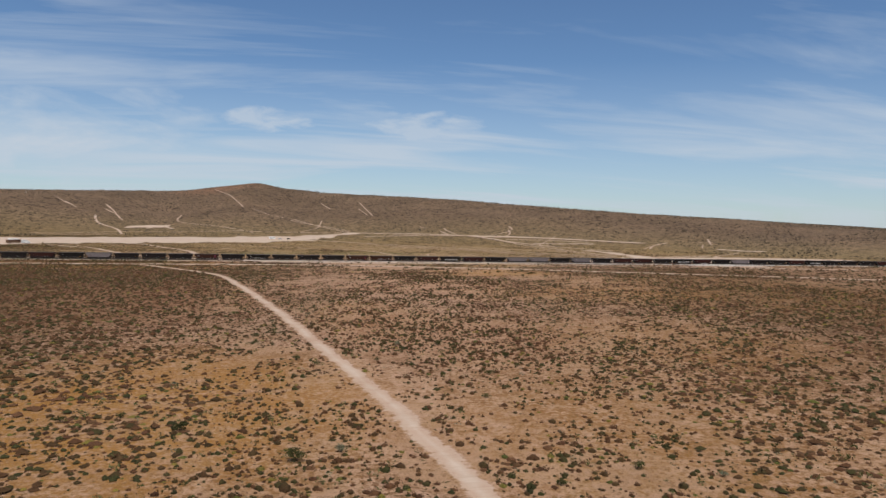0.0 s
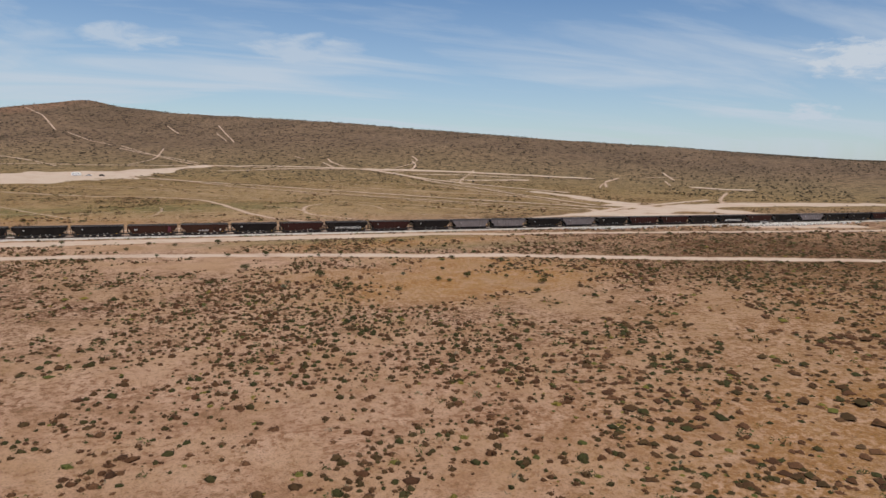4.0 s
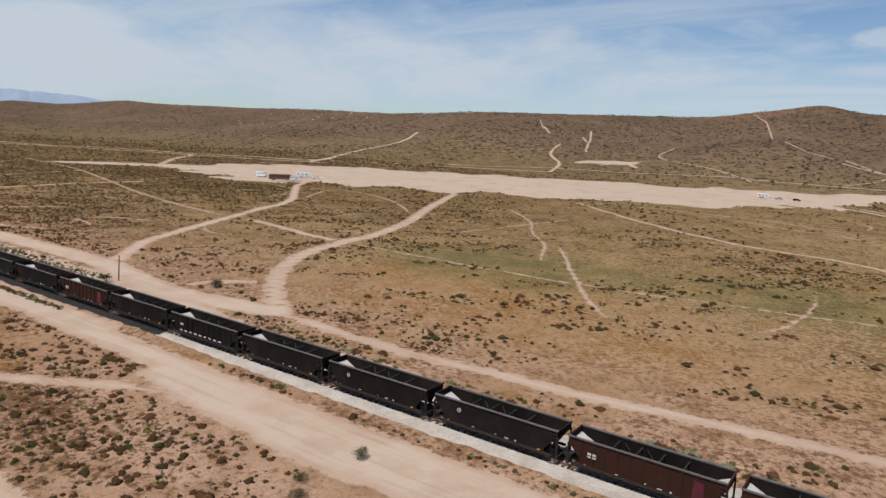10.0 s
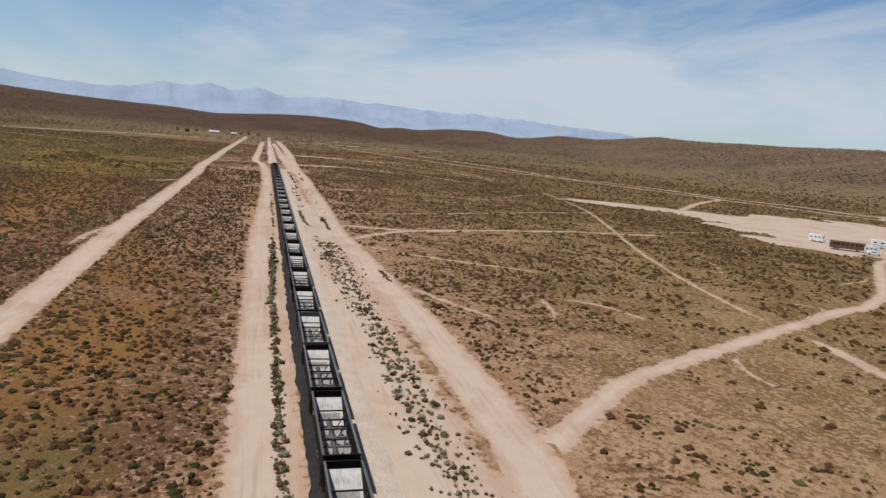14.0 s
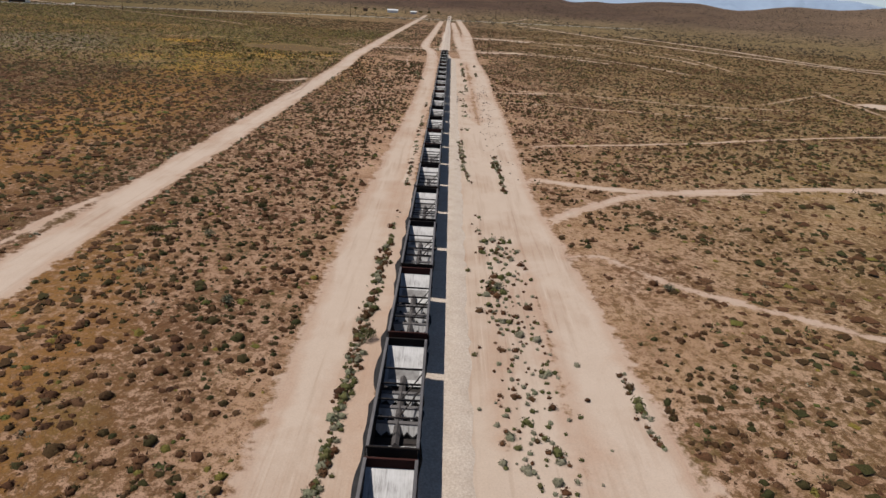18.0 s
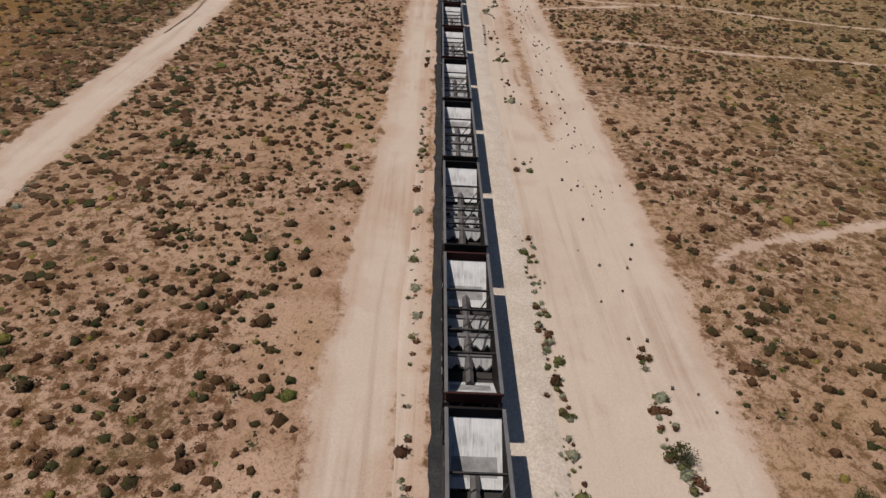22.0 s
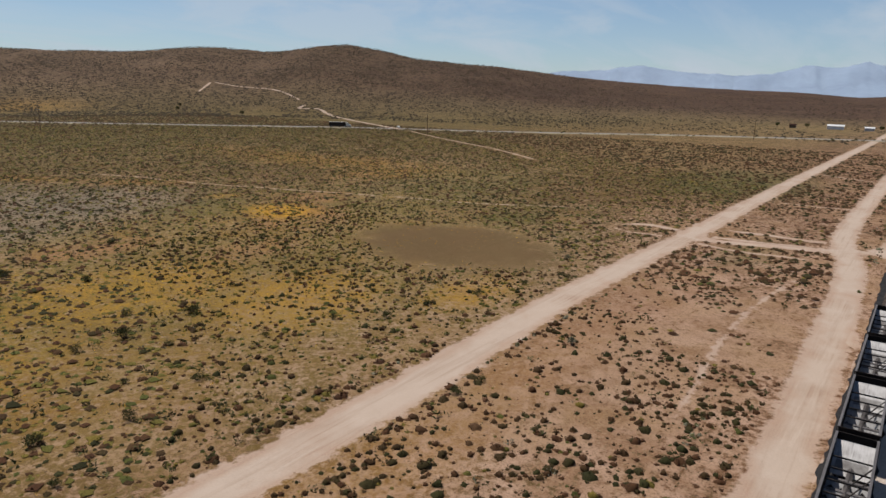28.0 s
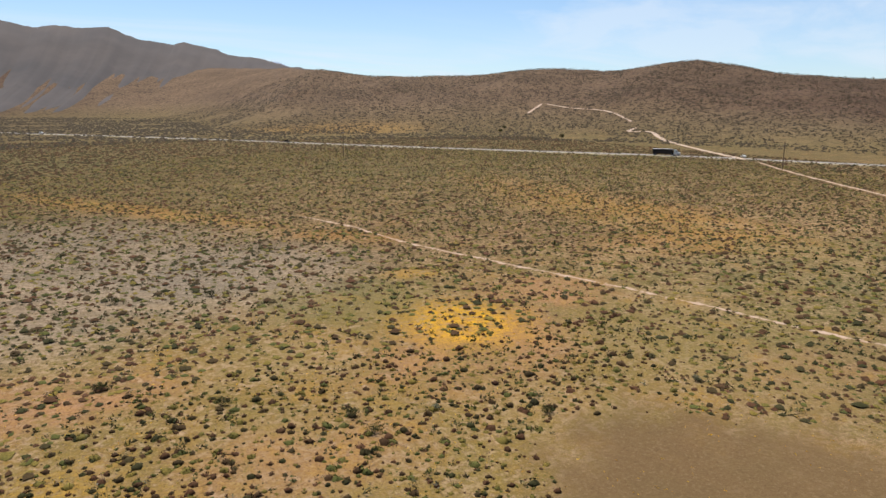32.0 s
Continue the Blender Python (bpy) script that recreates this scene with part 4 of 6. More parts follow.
SHOULDER = worn("sandy_gravel", (0.44, 0.365, 0.305), (0.36, 0.285, 0.225), 0.95, scale=0.6, amount=0.7, grain=0.25, relief=0.04)
CINDER = worn("dark_cinder_ballast", (0.026, 0.025, 0.026), (0.055, 0.050, 0.048), 0.95, scale=0.8, amount=0.5, grain=0.35, relief=0.05, gloss=0.03)
TIE = worn("weathered_ties", (0.085, 0.062, 0.048), (0.15, 0.115, 0.09), 0.9, scale=2)
RAILSTEEL = worn("rusty_rail", (0.13, 0.065, 0.04), (0.30, 0.27, 0.25), 0.5, 0.4, scale=1.5)
WOOD = worn("weathered_pole_wood", (0.14, 0.095, 0.065), (0.075, 0.05, 0.035), 0.9, scale=1.2)
ASPHALT = worn("faded_asphalt", (0.27, 0.245, 0.24), (0.21, 0.19, 0.185), 0.9, scale=0.12, amount=0.8)
PAINT = worn("white_vehicle_paint", (0.74, 0.74, 0.73), (0.55, 0.53, 0.50), 0.35, scale=0.4)
SILVER = worn("pale_grey_paint", (0.42, 0.43, 0.45), (0.30, 0.30, 0.31), 0.35, scale=0.4)
BLUE = worn("blue_stripe_paint", (0.06, 0.10, 0.22), (0.05, 0.07, 0.15), 0.4)
GLASS = worn("dark_window_glass", (0.012, 0.014, 0.018), (0.02, 0.022, 0.026), 0.08)
TYRE = worn("black_tyre_rubber", (0.018, 0.018, 0.018), (0.035, 0.032, 0.03), 0.85)
CONCRETE = worn("chalky_concrete", (0.50, 0.47, 0.44), (0.34, 0.30, 0.27), 0.9, scale=0.5, amount=0.8, grain=0.2)
STONE = worn("pale_rubble_stone", (0.52, 0.49, 0.46), (0.34, 0.30, 0.27), 0.95, scale=1.2, grain=0.2)
ROOFTIN = worn("roof_sheet", (0.62, 0.62, 0.62), (0.45, 0.43, 0.42), 0.45, scale=0.5)

# ---- ground ----
GX, GY = np.meshgrid(XS, YS)
GZ = land(GX, GY)
RD = road_distance(XS, YS, ROADS)
TRODDEN = np.minimum(RD, road_distance(XS, YS, THIN))
GZ = GZ - 0.05 * np.clip(0.6 - RD, 0, 1)
nx, ny = len(XS), len(YS)
idx = np.arange(nx * ny).reshape(ny, nx)
quads = np.stack([idx[:-1, :-1], idx[:-1, 1:], idx[1:, 1:], idx[1:, :-1]], -1).reshape(-1, 4)
ground = mesh_arrays("ground", np.stack([GX, GY, GZ], -1).reshape(-1, 3), quads, GROUND, True)
tagged(ground, "sandy desert floor with dry scrub and dirt tracks", "ground", kind="structure")
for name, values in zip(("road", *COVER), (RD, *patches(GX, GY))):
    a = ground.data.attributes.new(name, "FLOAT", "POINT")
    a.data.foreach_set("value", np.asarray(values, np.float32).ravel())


def land_at(x, y):
    return float(land(np.float64(x), np.float64(y)))


def road_at(x, y, field):
    i = np.clip(np.searchsorted(XS, x) - 1, 0, len(XS) - 2)
    j = np.clip(np.searchsorted(YS, y) - 1, 0, len(YS) - 2)
    fx, fy = (x - XS[i]) / (XS[i + 1] - XS[i]), (y - YS[j]) / (YS[j + 1] - YS[j])
    return (field[j, i] * (1 - fx) + field[j, i + 1] * fx) * (1 - fy) + (field[j + 1, i] * (1 - fx) + field[j + 1, i + 1] * fx) * fy


def ribbon(name, pts, half, material, lift, step=4.0, uneven=0.15):
    """A strip of ground cover laid over the land."""
    line = smooth_line(pts, step)
    d = np.gradient(line, axis=0)
    d /= np.linalg.norm(d, axis=1)[:, None] + 1e-9
    n = np.stack([-d[:, 1], d[:, 0]], -1)
    k = len(line)
    rows = []
    for s in (-1.0, -0.5, 0.0, 0.5, 1.0):
        w = s * half * (1 + uneven * RNG.uniform(-1, 1, k) * (abs(s) == 1))
        p = line + n * w[:, None]
        rows.append(np.column_stack([p, land(p[:, 0], p[:, 1]) + lift * (1.0 if abs(s) < 1 else 0.2)]))
    v = np.stack(rows, 1).reshape(-1, 3)
    i = np.arange(k * 5).reshape(k, 5)
    q = np.stack([i[:-1, :-1], i[1:, :-1], i[1:, 1:], i[:-1, 1:]], -1).reshape(-1, 4)
    return mesh_arrays(name, v, q, material, True)



def trail(pts, half, group, lift=0.03):
    """A worn trail: the ground's own cover, rubbed away towards the middle."""
    line = smooth_line(pts, 2.0)
    line = line + np.column_stack([np.sin(np.arange(len(line)) * 0.7), np.cos(np.arange(len(line)) * 0.53)]) * 0.12 * half
    d = np.gradient(line, axis=0)
    d /= np.linalg.norm(d, axis=1)[:, None] + 1e-9
    n = np.stack([-d[:, 1], d[:, 0]], -1)
    k, reach = len(line), half + 0.9
    offs = np.array([-reach, -half, 0.0, half, reach])
    p = line[:, None] + n[:, None] * offs[None, :, None]
    z = land(p[..., 0], p[..., 1]) + np.array([-0.02, lift, lift + 0.01, lift, -0.02])
    z = z + np.where(lift > 0.1, 0.2, 0.0)
    z = z - np.where(road_at(p[..., 0], p[..., 1], RD) < -0.5, 0.5, 0.0)
    i = np.arange(k * 5).reshape(k, 5)
    q = np.stack([i[:-1, :-1], i[1:, :-1], i[1:, 1:], i[:-1, 1:]], -1).reshape(-1, 4)
    ob = mesh_arrays("trail", np.concatenate([p, z[..., None]], -1).reshape(-1, 3), q, GROUND, True)
    ends = np.ones(k)
    m = min(4, k // 3)
    ends[:m], ends[-m:] = np.linspace(0, 1, m), np.linspace(1, 0, m)
    rd = (np.abs(offs)[None] - half) + (1 - ends[:, None]) * half * 1.5
    rd = np.minimum(rd, road_at(p[..., 0], p[..., 1], RD))
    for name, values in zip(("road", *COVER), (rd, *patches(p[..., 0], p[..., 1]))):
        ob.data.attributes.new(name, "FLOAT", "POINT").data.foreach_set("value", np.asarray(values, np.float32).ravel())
    return tagged(ob, "narrow pale dirt trail worn through dry scrub", "trail", group, "structure")


for half, pts in THIN:
    trail(pts, half - 0.15 if half > 0.9 else max(half * 0.75 - 0.1, 0.2), "scrub trails", 0.16 if remote(pts) else 0.03)
# trails that climb the slopes beyond the plain
for half, pts in [
    (0.8, [(220, -776), (196, -700), (186, -666), (162, -564)]),
    (0.8, [(154, -560), (132, -530), (110, -507)]),
    (1.0, [(107, -495), (90, -468), (72, -443), (57, -420), (44, -393)]),
    (0.8, [(70, -489), (78, -429), (97, -392)]),
    (0.8, [(16, -632), (13, -557), (10, -504)]),
    (0.7, [(22, -572), (16, -512)]),
    (0.7, [(386, -600), (355, -549)]),
    (1.3, [(365, -568), (341, -535)]),
    (1.5, [(313, -498), (298, -450), (271, -409), (253, -356)]),
    (1.2, [(319, -551), (298, -522), (324, -587)]),
    (1.2, [(300, -526), (279, -472)]),
    (1.8, [(440, -470), (423, -426), (422, -378), (404, -324), (359, -253)]),
    (0.9, [(230, -540), (224, -482), (179, -436), (135, -381)]),
    (1.6, [(413, -248), (391, -265), (348, -310), (295, -342), (249, -363)]),
    (2.2, [(246, -416), (236, -440), (217, -418)]),
    (1.2, [(43, -387), (0, -360), (-54, -336), (-120, -300)]),
    (1.0, [(-175, -184), (-196, -215), (-220, -233)]),
    (2.5, [(-228, -176), (-236, -155), (-253, -145)]),
    (1.0, [(-223, -138), (-168, -84), (-160, -66)]),
    (1.0, [(-270, -254), (-246, -209)]),
    (1.0, [(-45, -380), (-48, -337)]),
    (1.0, [(-71, -301), (-99, -317), (-112, -358)]),
    (1.6, [(-87, -294), (-122, -279), (-154, -246)]),
    (1.5, [(775, 569), (800, 590), (819, 605)]),
    (1.5, [(819, 605), (828, 560), (831, 520), (812, 470)]),
    (0.9, [(106, -509), (74, -442), (42, -377)]),
    (0.8, [(67, -631), (56, -570)]),
    (0.8, [(-29, -415), (-36, -399)]),
    (0.9, [(-53, -397), (-52, -379), (-54, -359), (-56, -346)]),
    (1.2, [(840, -45), (980, -84)]),
    (1.2, [(900, -120), (985, -88)]),
]:
    trail(pts, half * 0.8, "hill trails", 0.12)

# the highway and its pale verges
HIGHWAY = [(330, 655), (368, 610), (466, 504), (542, 407.7), (605, 332), (659, 271), (697, 205), (722, 170), (764, 118.5), (806, 45), (830, -10), (860, -80), (905, -190)]
tagged(ribbon("road_verge", HIGHWAY, 6.5, worn("pale_verge_gravel", (0.28, 0.24, 0.15), (0.17, 0.145, 0.085), 0.95, scale=0.08, amount=0.9), 0.22, 6.0, 0.35), "pale gravel verge beside the highway", "verge", kind="structure")
tagged(ribbon("road", HIGHWAY, 3.3, ASPHALT, 0.36, 6.0, 0.0), "faded grey asphalt highway across the desert", "road", kind="structure")


def ridge(name, label, base, dist, profile, depth, material, spurs=0.0):
    """A far mountain range: crest heights by bearing, falling to the plain on both sides."""
    th = np.linspace(profile[0][0], profile[0][-1], 260)
    crest = np.interp(th, *profile)
    rough = np.cumsum(RNG.normal(0, 1, len(th)))
    rough = rough - np.convolve(rough, np.ones(25) / 25, "same")
    crest = crest + rough * dist * 0.0007
    v = []
    for f, w in ((-1.0, 0.0), (-0.72, 0.22), (-0.5, 0.42), (-0.33, 0.58), (-0.16, 0.82), (0.0, 1.0), (0.5, 0.4), (1.0, 0.0)) if not spurs else ((-1.0, 0.0), (-0.7, 0.2), (-0.45, 0.38), (-0.28, 0.56), (-0.13, 0.78), (0.0, 1.0), (0.5, 0.4), (1.0, 0.0)):
        walk_out = RNG.normal(0, 1, len(th)).cumsum() * 6
        r = dist + f * depth + walk_out * (0 < w < 1) * (spurs == 0)
        gully = 1 + (RNG.normal(0, 0.05, len(th)) if 0 < w < 1 and not spurs else 0)
        if spurs:
            fold = np.sin(th * 2.9 + 1.5 * np.sin(th * 0.8 + f)) + 0.6 * np.sin(th * 7.3 + 2.0 * f) + 0.35 * np.sin(th * 16.0 - 3.0 * f)
            gully = 1 + spurs * fold * (1 - w) * (w > 0)
        v.append(np.column_stack([CENTRE[0] + r * np.cos(np.radians(th)), CENTRE[1] + r * np.sin(np.radians(th)), base + (crest - base) * w * gully]))
    v = np.stack(v, 1).reshape(-1, 3)
    i = np.arange(len(th) * 8).reshape(len(th), 8)
    q = np.stack([i[:-1, :-1], i[:-1, 1:], i[1:, 1:], i[1:, :-1]], -1).reshape(-1, 4)
    return tagged(mesh_arrays(name, v, q, material, True), label, "mountains", kind="structure")


# Aerial haze painted in: tinted base colour, and the same colour emitted.
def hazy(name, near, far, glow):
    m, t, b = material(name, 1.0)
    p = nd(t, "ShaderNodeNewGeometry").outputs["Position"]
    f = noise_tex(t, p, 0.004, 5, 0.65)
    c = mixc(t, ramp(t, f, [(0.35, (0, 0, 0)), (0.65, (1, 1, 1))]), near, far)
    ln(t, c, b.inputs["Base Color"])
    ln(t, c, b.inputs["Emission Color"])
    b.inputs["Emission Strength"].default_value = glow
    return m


ridge("backdrop_mountains", "hazy blue mountain range beyond the desert", -40, 4150, ((-50, -40, -36, -30, -25, -21, -16, -12, -9, -7.5, -4, -1.5, 0.7, 2.5, 4.2, 6, 7.7, 10, 13, 16, 18.6, 22, 25, 32), (-40, 30, 62, 88, 112, 132, 142, 142, 163, 150, 166, 153, 195, 163, 188, 156, 172, 131, 131, 137, 165, 137, 121, 60)), 900, hazy("haze_tinted_rock", (0.150, 0.190, 0.255), (0.185, 0.232, 0.305), 0.60))
ridge("backdrop_range", "distant ridge tinted blue by painted haze behind brown hills", -40, 3900, ((60, 66, 70, 72.1, 74, 78, 90, 110), (60, 150, 190, 228, 205, 170, 150, 60)), 500, hazy("haze_tinted_slope", (0.150, 0.185, 0.245), (0.180, 0.220, 0.285), 0.5))

# these nearer peaks carry a weaker emitted haze
ridge("backdrop_peaks", "bare grey-brown mountains with sharp folds", -40, 1900, ((56, 61, 64, 66.3, 69, 71.5, 72.2, 74.5, 76.5, 78.4, 79.5, 81.2, 82.8, 84, 86, 90, 100, 116), (30, 84, 92, 105, 122, 134, 143, 158, 157, 170, 190, 184, 191, 180, 192, 200, 150, 40)), 950, hazy("haze_tinted_grey_rock", (0.052, 0.047, 0.048), (0.080, 0.068, 0.064), 0.10), 0.06)
# ---- railway ----
PITCH = 11.0  # coupler to coupler


def rail_strip(name, x0, x1, outline, material, label, cat, taper=0.0):
    """A long strip with that cross-section in y and z, its edges uneven."""
    xs = np.arange(x0, x1 + 0.1, 1.0)
    v, k = [], len(outline)
    for i, (y, z) in enumerate(outline):
        wob = RNG.normal(0, 0.10, len(xs)) * (1.0 if i in (0, k - 1) else 0.25)
        zs = RNG.normal(0, 0.012, len(xs))
        fade = np.clip((x1 - xs) / taper, 0.15, 1) if taper else np.ones(len(xs))
        v.append(np.column_stack([xs, (np.full(len(xs), y) + wob) * fade, np.full(len(xs), z) + zs]))
    v = np.stack(v, 1).reshape(-1, 3)
    i = np.arange(len(xs) * k).reshape(len(xs), k)
    q = np.stack([i[:-1, :-1], i[:-1, 1:], i[1:, 1:], i[1:, :-1]], -1).reshape(-1, 4)[:, ::-1]
    return tagged(mesh_arrays(name, v, q, material, True), label, cat, kind="structure")


rail_strip("ballast", -420, 168, [(2.5, -0.09), (1.9, 0.02), (1.1, 0.16), (-1.1, 0.16), (-1.9, 0.03), (-4.2, -0.02), (-5.0, -0.1)], GRAVEL, "pale crushed gravel bed under the rails", "ballast", 60.0)
rail_strip("ballast_cinder", 122, 474, [(1.75, -0.10), (1.5, 0.09), (1.0, 0.18), (-0.95, 0.18), (-1.2, 0.15)], CINDER, "dark cinder bed under the parked train", "ballast")
rail_strip("ballast_shoulder", 110, 474, [(-1.2, 0.145), (-1.6, 0.07), (-2.6, 0.05), (-3.4, 0.02), (-3.9, -0.1)], SHOULDER, "pale sandy gravel shoulder beside the rails", "ballast", 45.0)
rail_strip("ballast_far", 474, 1100, [(1.9, -0.1), (1.0, 0.22), (-1.0, 0.22), (-1.9, -0.1)], SHOULDER, "pale gravel bed under empty rails", "ballast")

tie_v, tie_f = [], []
cube = np.array([(a, b, c) for a in (-0.5, 0.5) for b in (-0.5, 0.5) for c in (-0.5, 0.5)])
cube_f = np.array([(0, 1, 3, 2), (4, 6, 7, 5), (0, 4, 5, 1), (2, 3, 7, 6), (0, 2, 6, 4), (1, 5, 7, 3)])
for i, x in enumerate(np.arange(-300, 476, 0.62)):
    tie_v.append(cube * (0.2, 1.8 + RNG.normal(0, 0.04), 0.10) + (x + RNG.normal(0, 0.03), RNG.normal(0, 0.03), 0.19))
    tie_f.append(cube_f + 8 * i)
ties = mesh_arrays("railway_ties", np.vstack(tie_v), np.vstack(tie_f), TIE)
tagged(ties, "weathered wooden ties under both rails", "railway ties", kind="stuff")
for y in (-0.53, 0.53):
    bm = bmesh.new()
    add_prism(bm, [(y - 0.05, 0.235), (y + 0.05, 0.235), (y + 0.025, 0.30), (y + 0.03, 0.345), (y - 0.03, 0.345), (y - 0.025, 0.30)], -420, 1100, True)
    tagged(part("rail", bm, RAILSTEEL), "rusty steel rail with a worn top", "rail", "rails of the siding", "structure")

# ---- hopper cars ----
HALF, HW, TOP, SILL = 5.1, 1.1, 2.62, 0.86


def side_outline():
    return [(-HALF, TOP), (HALF, TOP), (HALF, TOP - 0.42), (HALF - 0.95, 1.18), (HALF - 0.95, SILL), (-HALF + 0.95, SILL), (-HALF + 0.95, 1.18), (-HALF, TOP - 0.42)]


def truck(parent, x):
    bm = bmesh.new()
    add_box(bm, x - 0.13, x + 0.13, -0.72, 0.72, 0.60, 0.78, 0.02)
    t = part("truck", bm, DARK, parent)
    for sy in (-1, 1):
        bm = bmesh.new()
        add_prism(bm, [(x - 0.82, 0.58), (x - 0.55, 0.72), (x + 0.55, 0.72), (x + 0.82, 0.58), (x + 0.80, 0.50), (x + 0.25, 0.42), (x - 0.25, 0.42), (x - 0.80, 0.50)], sy * 0.74, sy * 0.84)
        part("side_frame", bm, DARK, t)
    for dx in (-0.6, 0.6):
        bm = bmesh.new()
        add_rod(bm, (x + dx, -0.62, 0.655), (x + dx, 0.62, 0.655), 0.06)
        for sy in (-1, 1):
            add_rod(bm, (x + dx, sy * 0.49, 0.655), (x + dx, sy * 0.58, 0.655), 0.31, 18)
            add_rod(bm, (x + dx, sy * 0.47, 0.655), (x + dx, sy * 0.50, 0.655), 0.345, 18)
        part("wheel", bm, WHEEL, t)


def hopper_car(paint, ribbed, label, marks):
    car = new("hopper_car")
    tagged(car, label, "train car", "parked hopper cars")
    for sy in (-1, 1):
        bm = bmesh.new()
        add_prism(bm, side_outline(), sy * HW, sy * (HW - 0.04))
        side = part("side_sheet", bm, paint, car)
        bm = bmesh.new()
        add_prism(bm, [(-HALF + 0.05, TOP - 0.05), (HALF - 0.05, TOP - 0.05), (HALF - 0.05, TOP - 0.42), (HALF - 1.0, 1.2), (HALF - 1.0, SILL + 0.05), (-HALF + 1.0, SILL + 0.05), (-HALF + 1.0, 1.2), (-HALF + 0.05, TOP - 0.42)], sy * (HW - 0.042), sy * (HW - 0.055))
        part("inner_lining", bm, BLACK, side)
        if ribbed:
            for i in range(11):
                x = -HALF + 0.95 + i * (2 * HALF - 1.9) / 10
                bm = bmesh.new()
                add_box(bm, x - 0.035, x + 0.035, min(sy * HW, sy * (HW + 0.07)), max(sy * HW, sy * (HW + 0.07)), SILL + 0.02, TOP - 0.08)
                part("rib", bm, paint, side)
        bm = bmesh.new()
        add_box(bm, -HALF, HALF, sy * HW - 0.075, sy * HW + 0.075, TOP - 0.02, TOP + 0.09, 0.015)
        part("top_chord", bm, RIM, car)
        bm = bmesh.new()
        add_box(bm, -HALF + 0.3, HALF - 0.3, sy * HW - 0.06, sy * HW + 0.05, SILL - 0.14, SILL + 0.04)
        part("side_sill", bm, DARK, car)
    for sx in (-1, 1):
        bm = bmesh.new()
        add_box(bm, sx * HALF - 0.06, sx * HALF + 0.06, -HW - 0.06, HW + 0.06, TOP - 0.015, TOP + 0.085, 0.015)
        add_box(bm, sx * HALF - 0.025, sx * HALF + 0.025, -HW + 0.04, HW - 0.04, TOP - 0.44, TOP - 0.01)
        part("end_sheet", bm, paint, car)
        # the scoured slope inside, and its back, which shows under the end
        bm = bmesh.new()
        add_prism(bm, [(sx * (HALF - 0.03), TOP - 0.40), (sx * (HALF - 0.03), TOP - 0.44), (sx * 2.72, 0.98), (sx * 2.70, 1.02)], -HW + 0.045, HW - 0.045)
        slope = part("slope_sheet", bm, STEEL, car, "scoured bright steel slope")
        # the arched stain that the last load left on the slope
        bm = bmesh.new()
        foot, head = Vector((sx * 2.85, 0, 1.075)), Vector((sx * (HALF - 0.12), 0, TOP - 0.47))
        up = (head - foot).normalized()
        lift = Vector((-up.z * sx, 0, abs(up.x))).normalized() * 0.02
        long = (head - foot).length
        low, high = [], []
        for i in range(13):
            u = -0.86 + i * 1.72 / 12
            reach = 0.52 + 0.24 * math.exp(-((u / 0.42) ** 2)) + 0.02 * math.sin(i * 2.3)
            low.append(foot + Vector((0, u, 0)) + up * (long * 0.10) + lift)
            high.append(foot + Vector((0, u, 0)) + up * (long * reach) + lift)
        lo, hi = [bm.verts.new(q) for q in low], [bm.verts.new(q) for q in high]
        lo2, hi2 = [bm.verts.new(q - lift * 1.4) for q in low], [bm.verts.new(q - lift * 1.4) for q in high]
        for i in range(12):
            bm.faces.new((lo[i], lo[i + 1], hi[i + 1], hi[i]))
            bm.faces.new((hi[i], hi[i + 1], hi2[i + 1], hi2[i]))
            bm.faces.new((lo2[i], lo2[i + 1], lo[i + 1], lo[i]))
        bmesh.ops.recalc_face_normals(bm, faces=bm.faces)
        part("load_stain", bm, DULL, slope, "dull grey arched load stain")
        # end frame: posts, platform, ladder
        for sy in (-1, 1):
            bm = bmesh.new()
            add_box(bm, sx * HALF - 0.05, sx * HALF + 0.05, sy * HW - 0.06, sy * HW + 0.06, 0.72, TOP - 0.43)
            part("end_post", bm, DARK, car)
            bm = bmesh.new()
            add_bar(bm, (sx * (HALF - 0.05), sy * 0.45, TOP - 0.5), (sx * (HALF - 0.9), sy * 0.45, 0.85), 0.08)
            part("end_brace", bm, DARK, car)
        bm = bmesh.new()
        add_box(bm, sx * HALF - 0.10, sx * HALF + 0.10, -HW - 0.05, HW + 0.05, 0.70, 0.90, 0.015)
        add_box(bm, min(sx * 3.0, sx * HALF), max(sx * 3.0, sx * HALF), -0.22, 0.22, 0.66, 0.88)
        part("end_platform", bm, DARK, car)
        bm = bmesh.new()
        for z in np.arange(0.55, TOP, 0.27):
            add_bar(bm, (sx * (HALF - 0.42), -sx * (HW + 0.10), z), (sx * (HALF - 0.06), -sx * (HW + 0.10), z), 0.025)
        for dx in (0.42, 0.06):
            add_bar(bm, (sx * (HALF - dx), -sx * (HW + 0.10), 0.5), (sx * (HALF - dx), -sx * (HW + 0.10), TOP), 0.03)
        part("ladder", bm, DARK, car)
        bm = bmesh.new()
        add_box(bm, min(sx * HALF, sx * 5.36), max(sx * HALF, sx * 5.36), -0.09, 0.09, 0.66, 0.84, 0.02)
        add_box(bm, min(sx * 5.30, sx * 5.495), max(sx * 5.30, sx * 5.495), -0.15, 0.15, 0.62, 0.88, 0.04)
        part("coupler", bm, DARK, car)
        truck(car, sx * 3.75)
    # brake wheel at one end
    bm = bmesh.new()
    add_rod(bm, (HALF + 0.10, 0.55, 1.45), (HALF + 0.14, 0.55, 1.45), 0.24, 14)
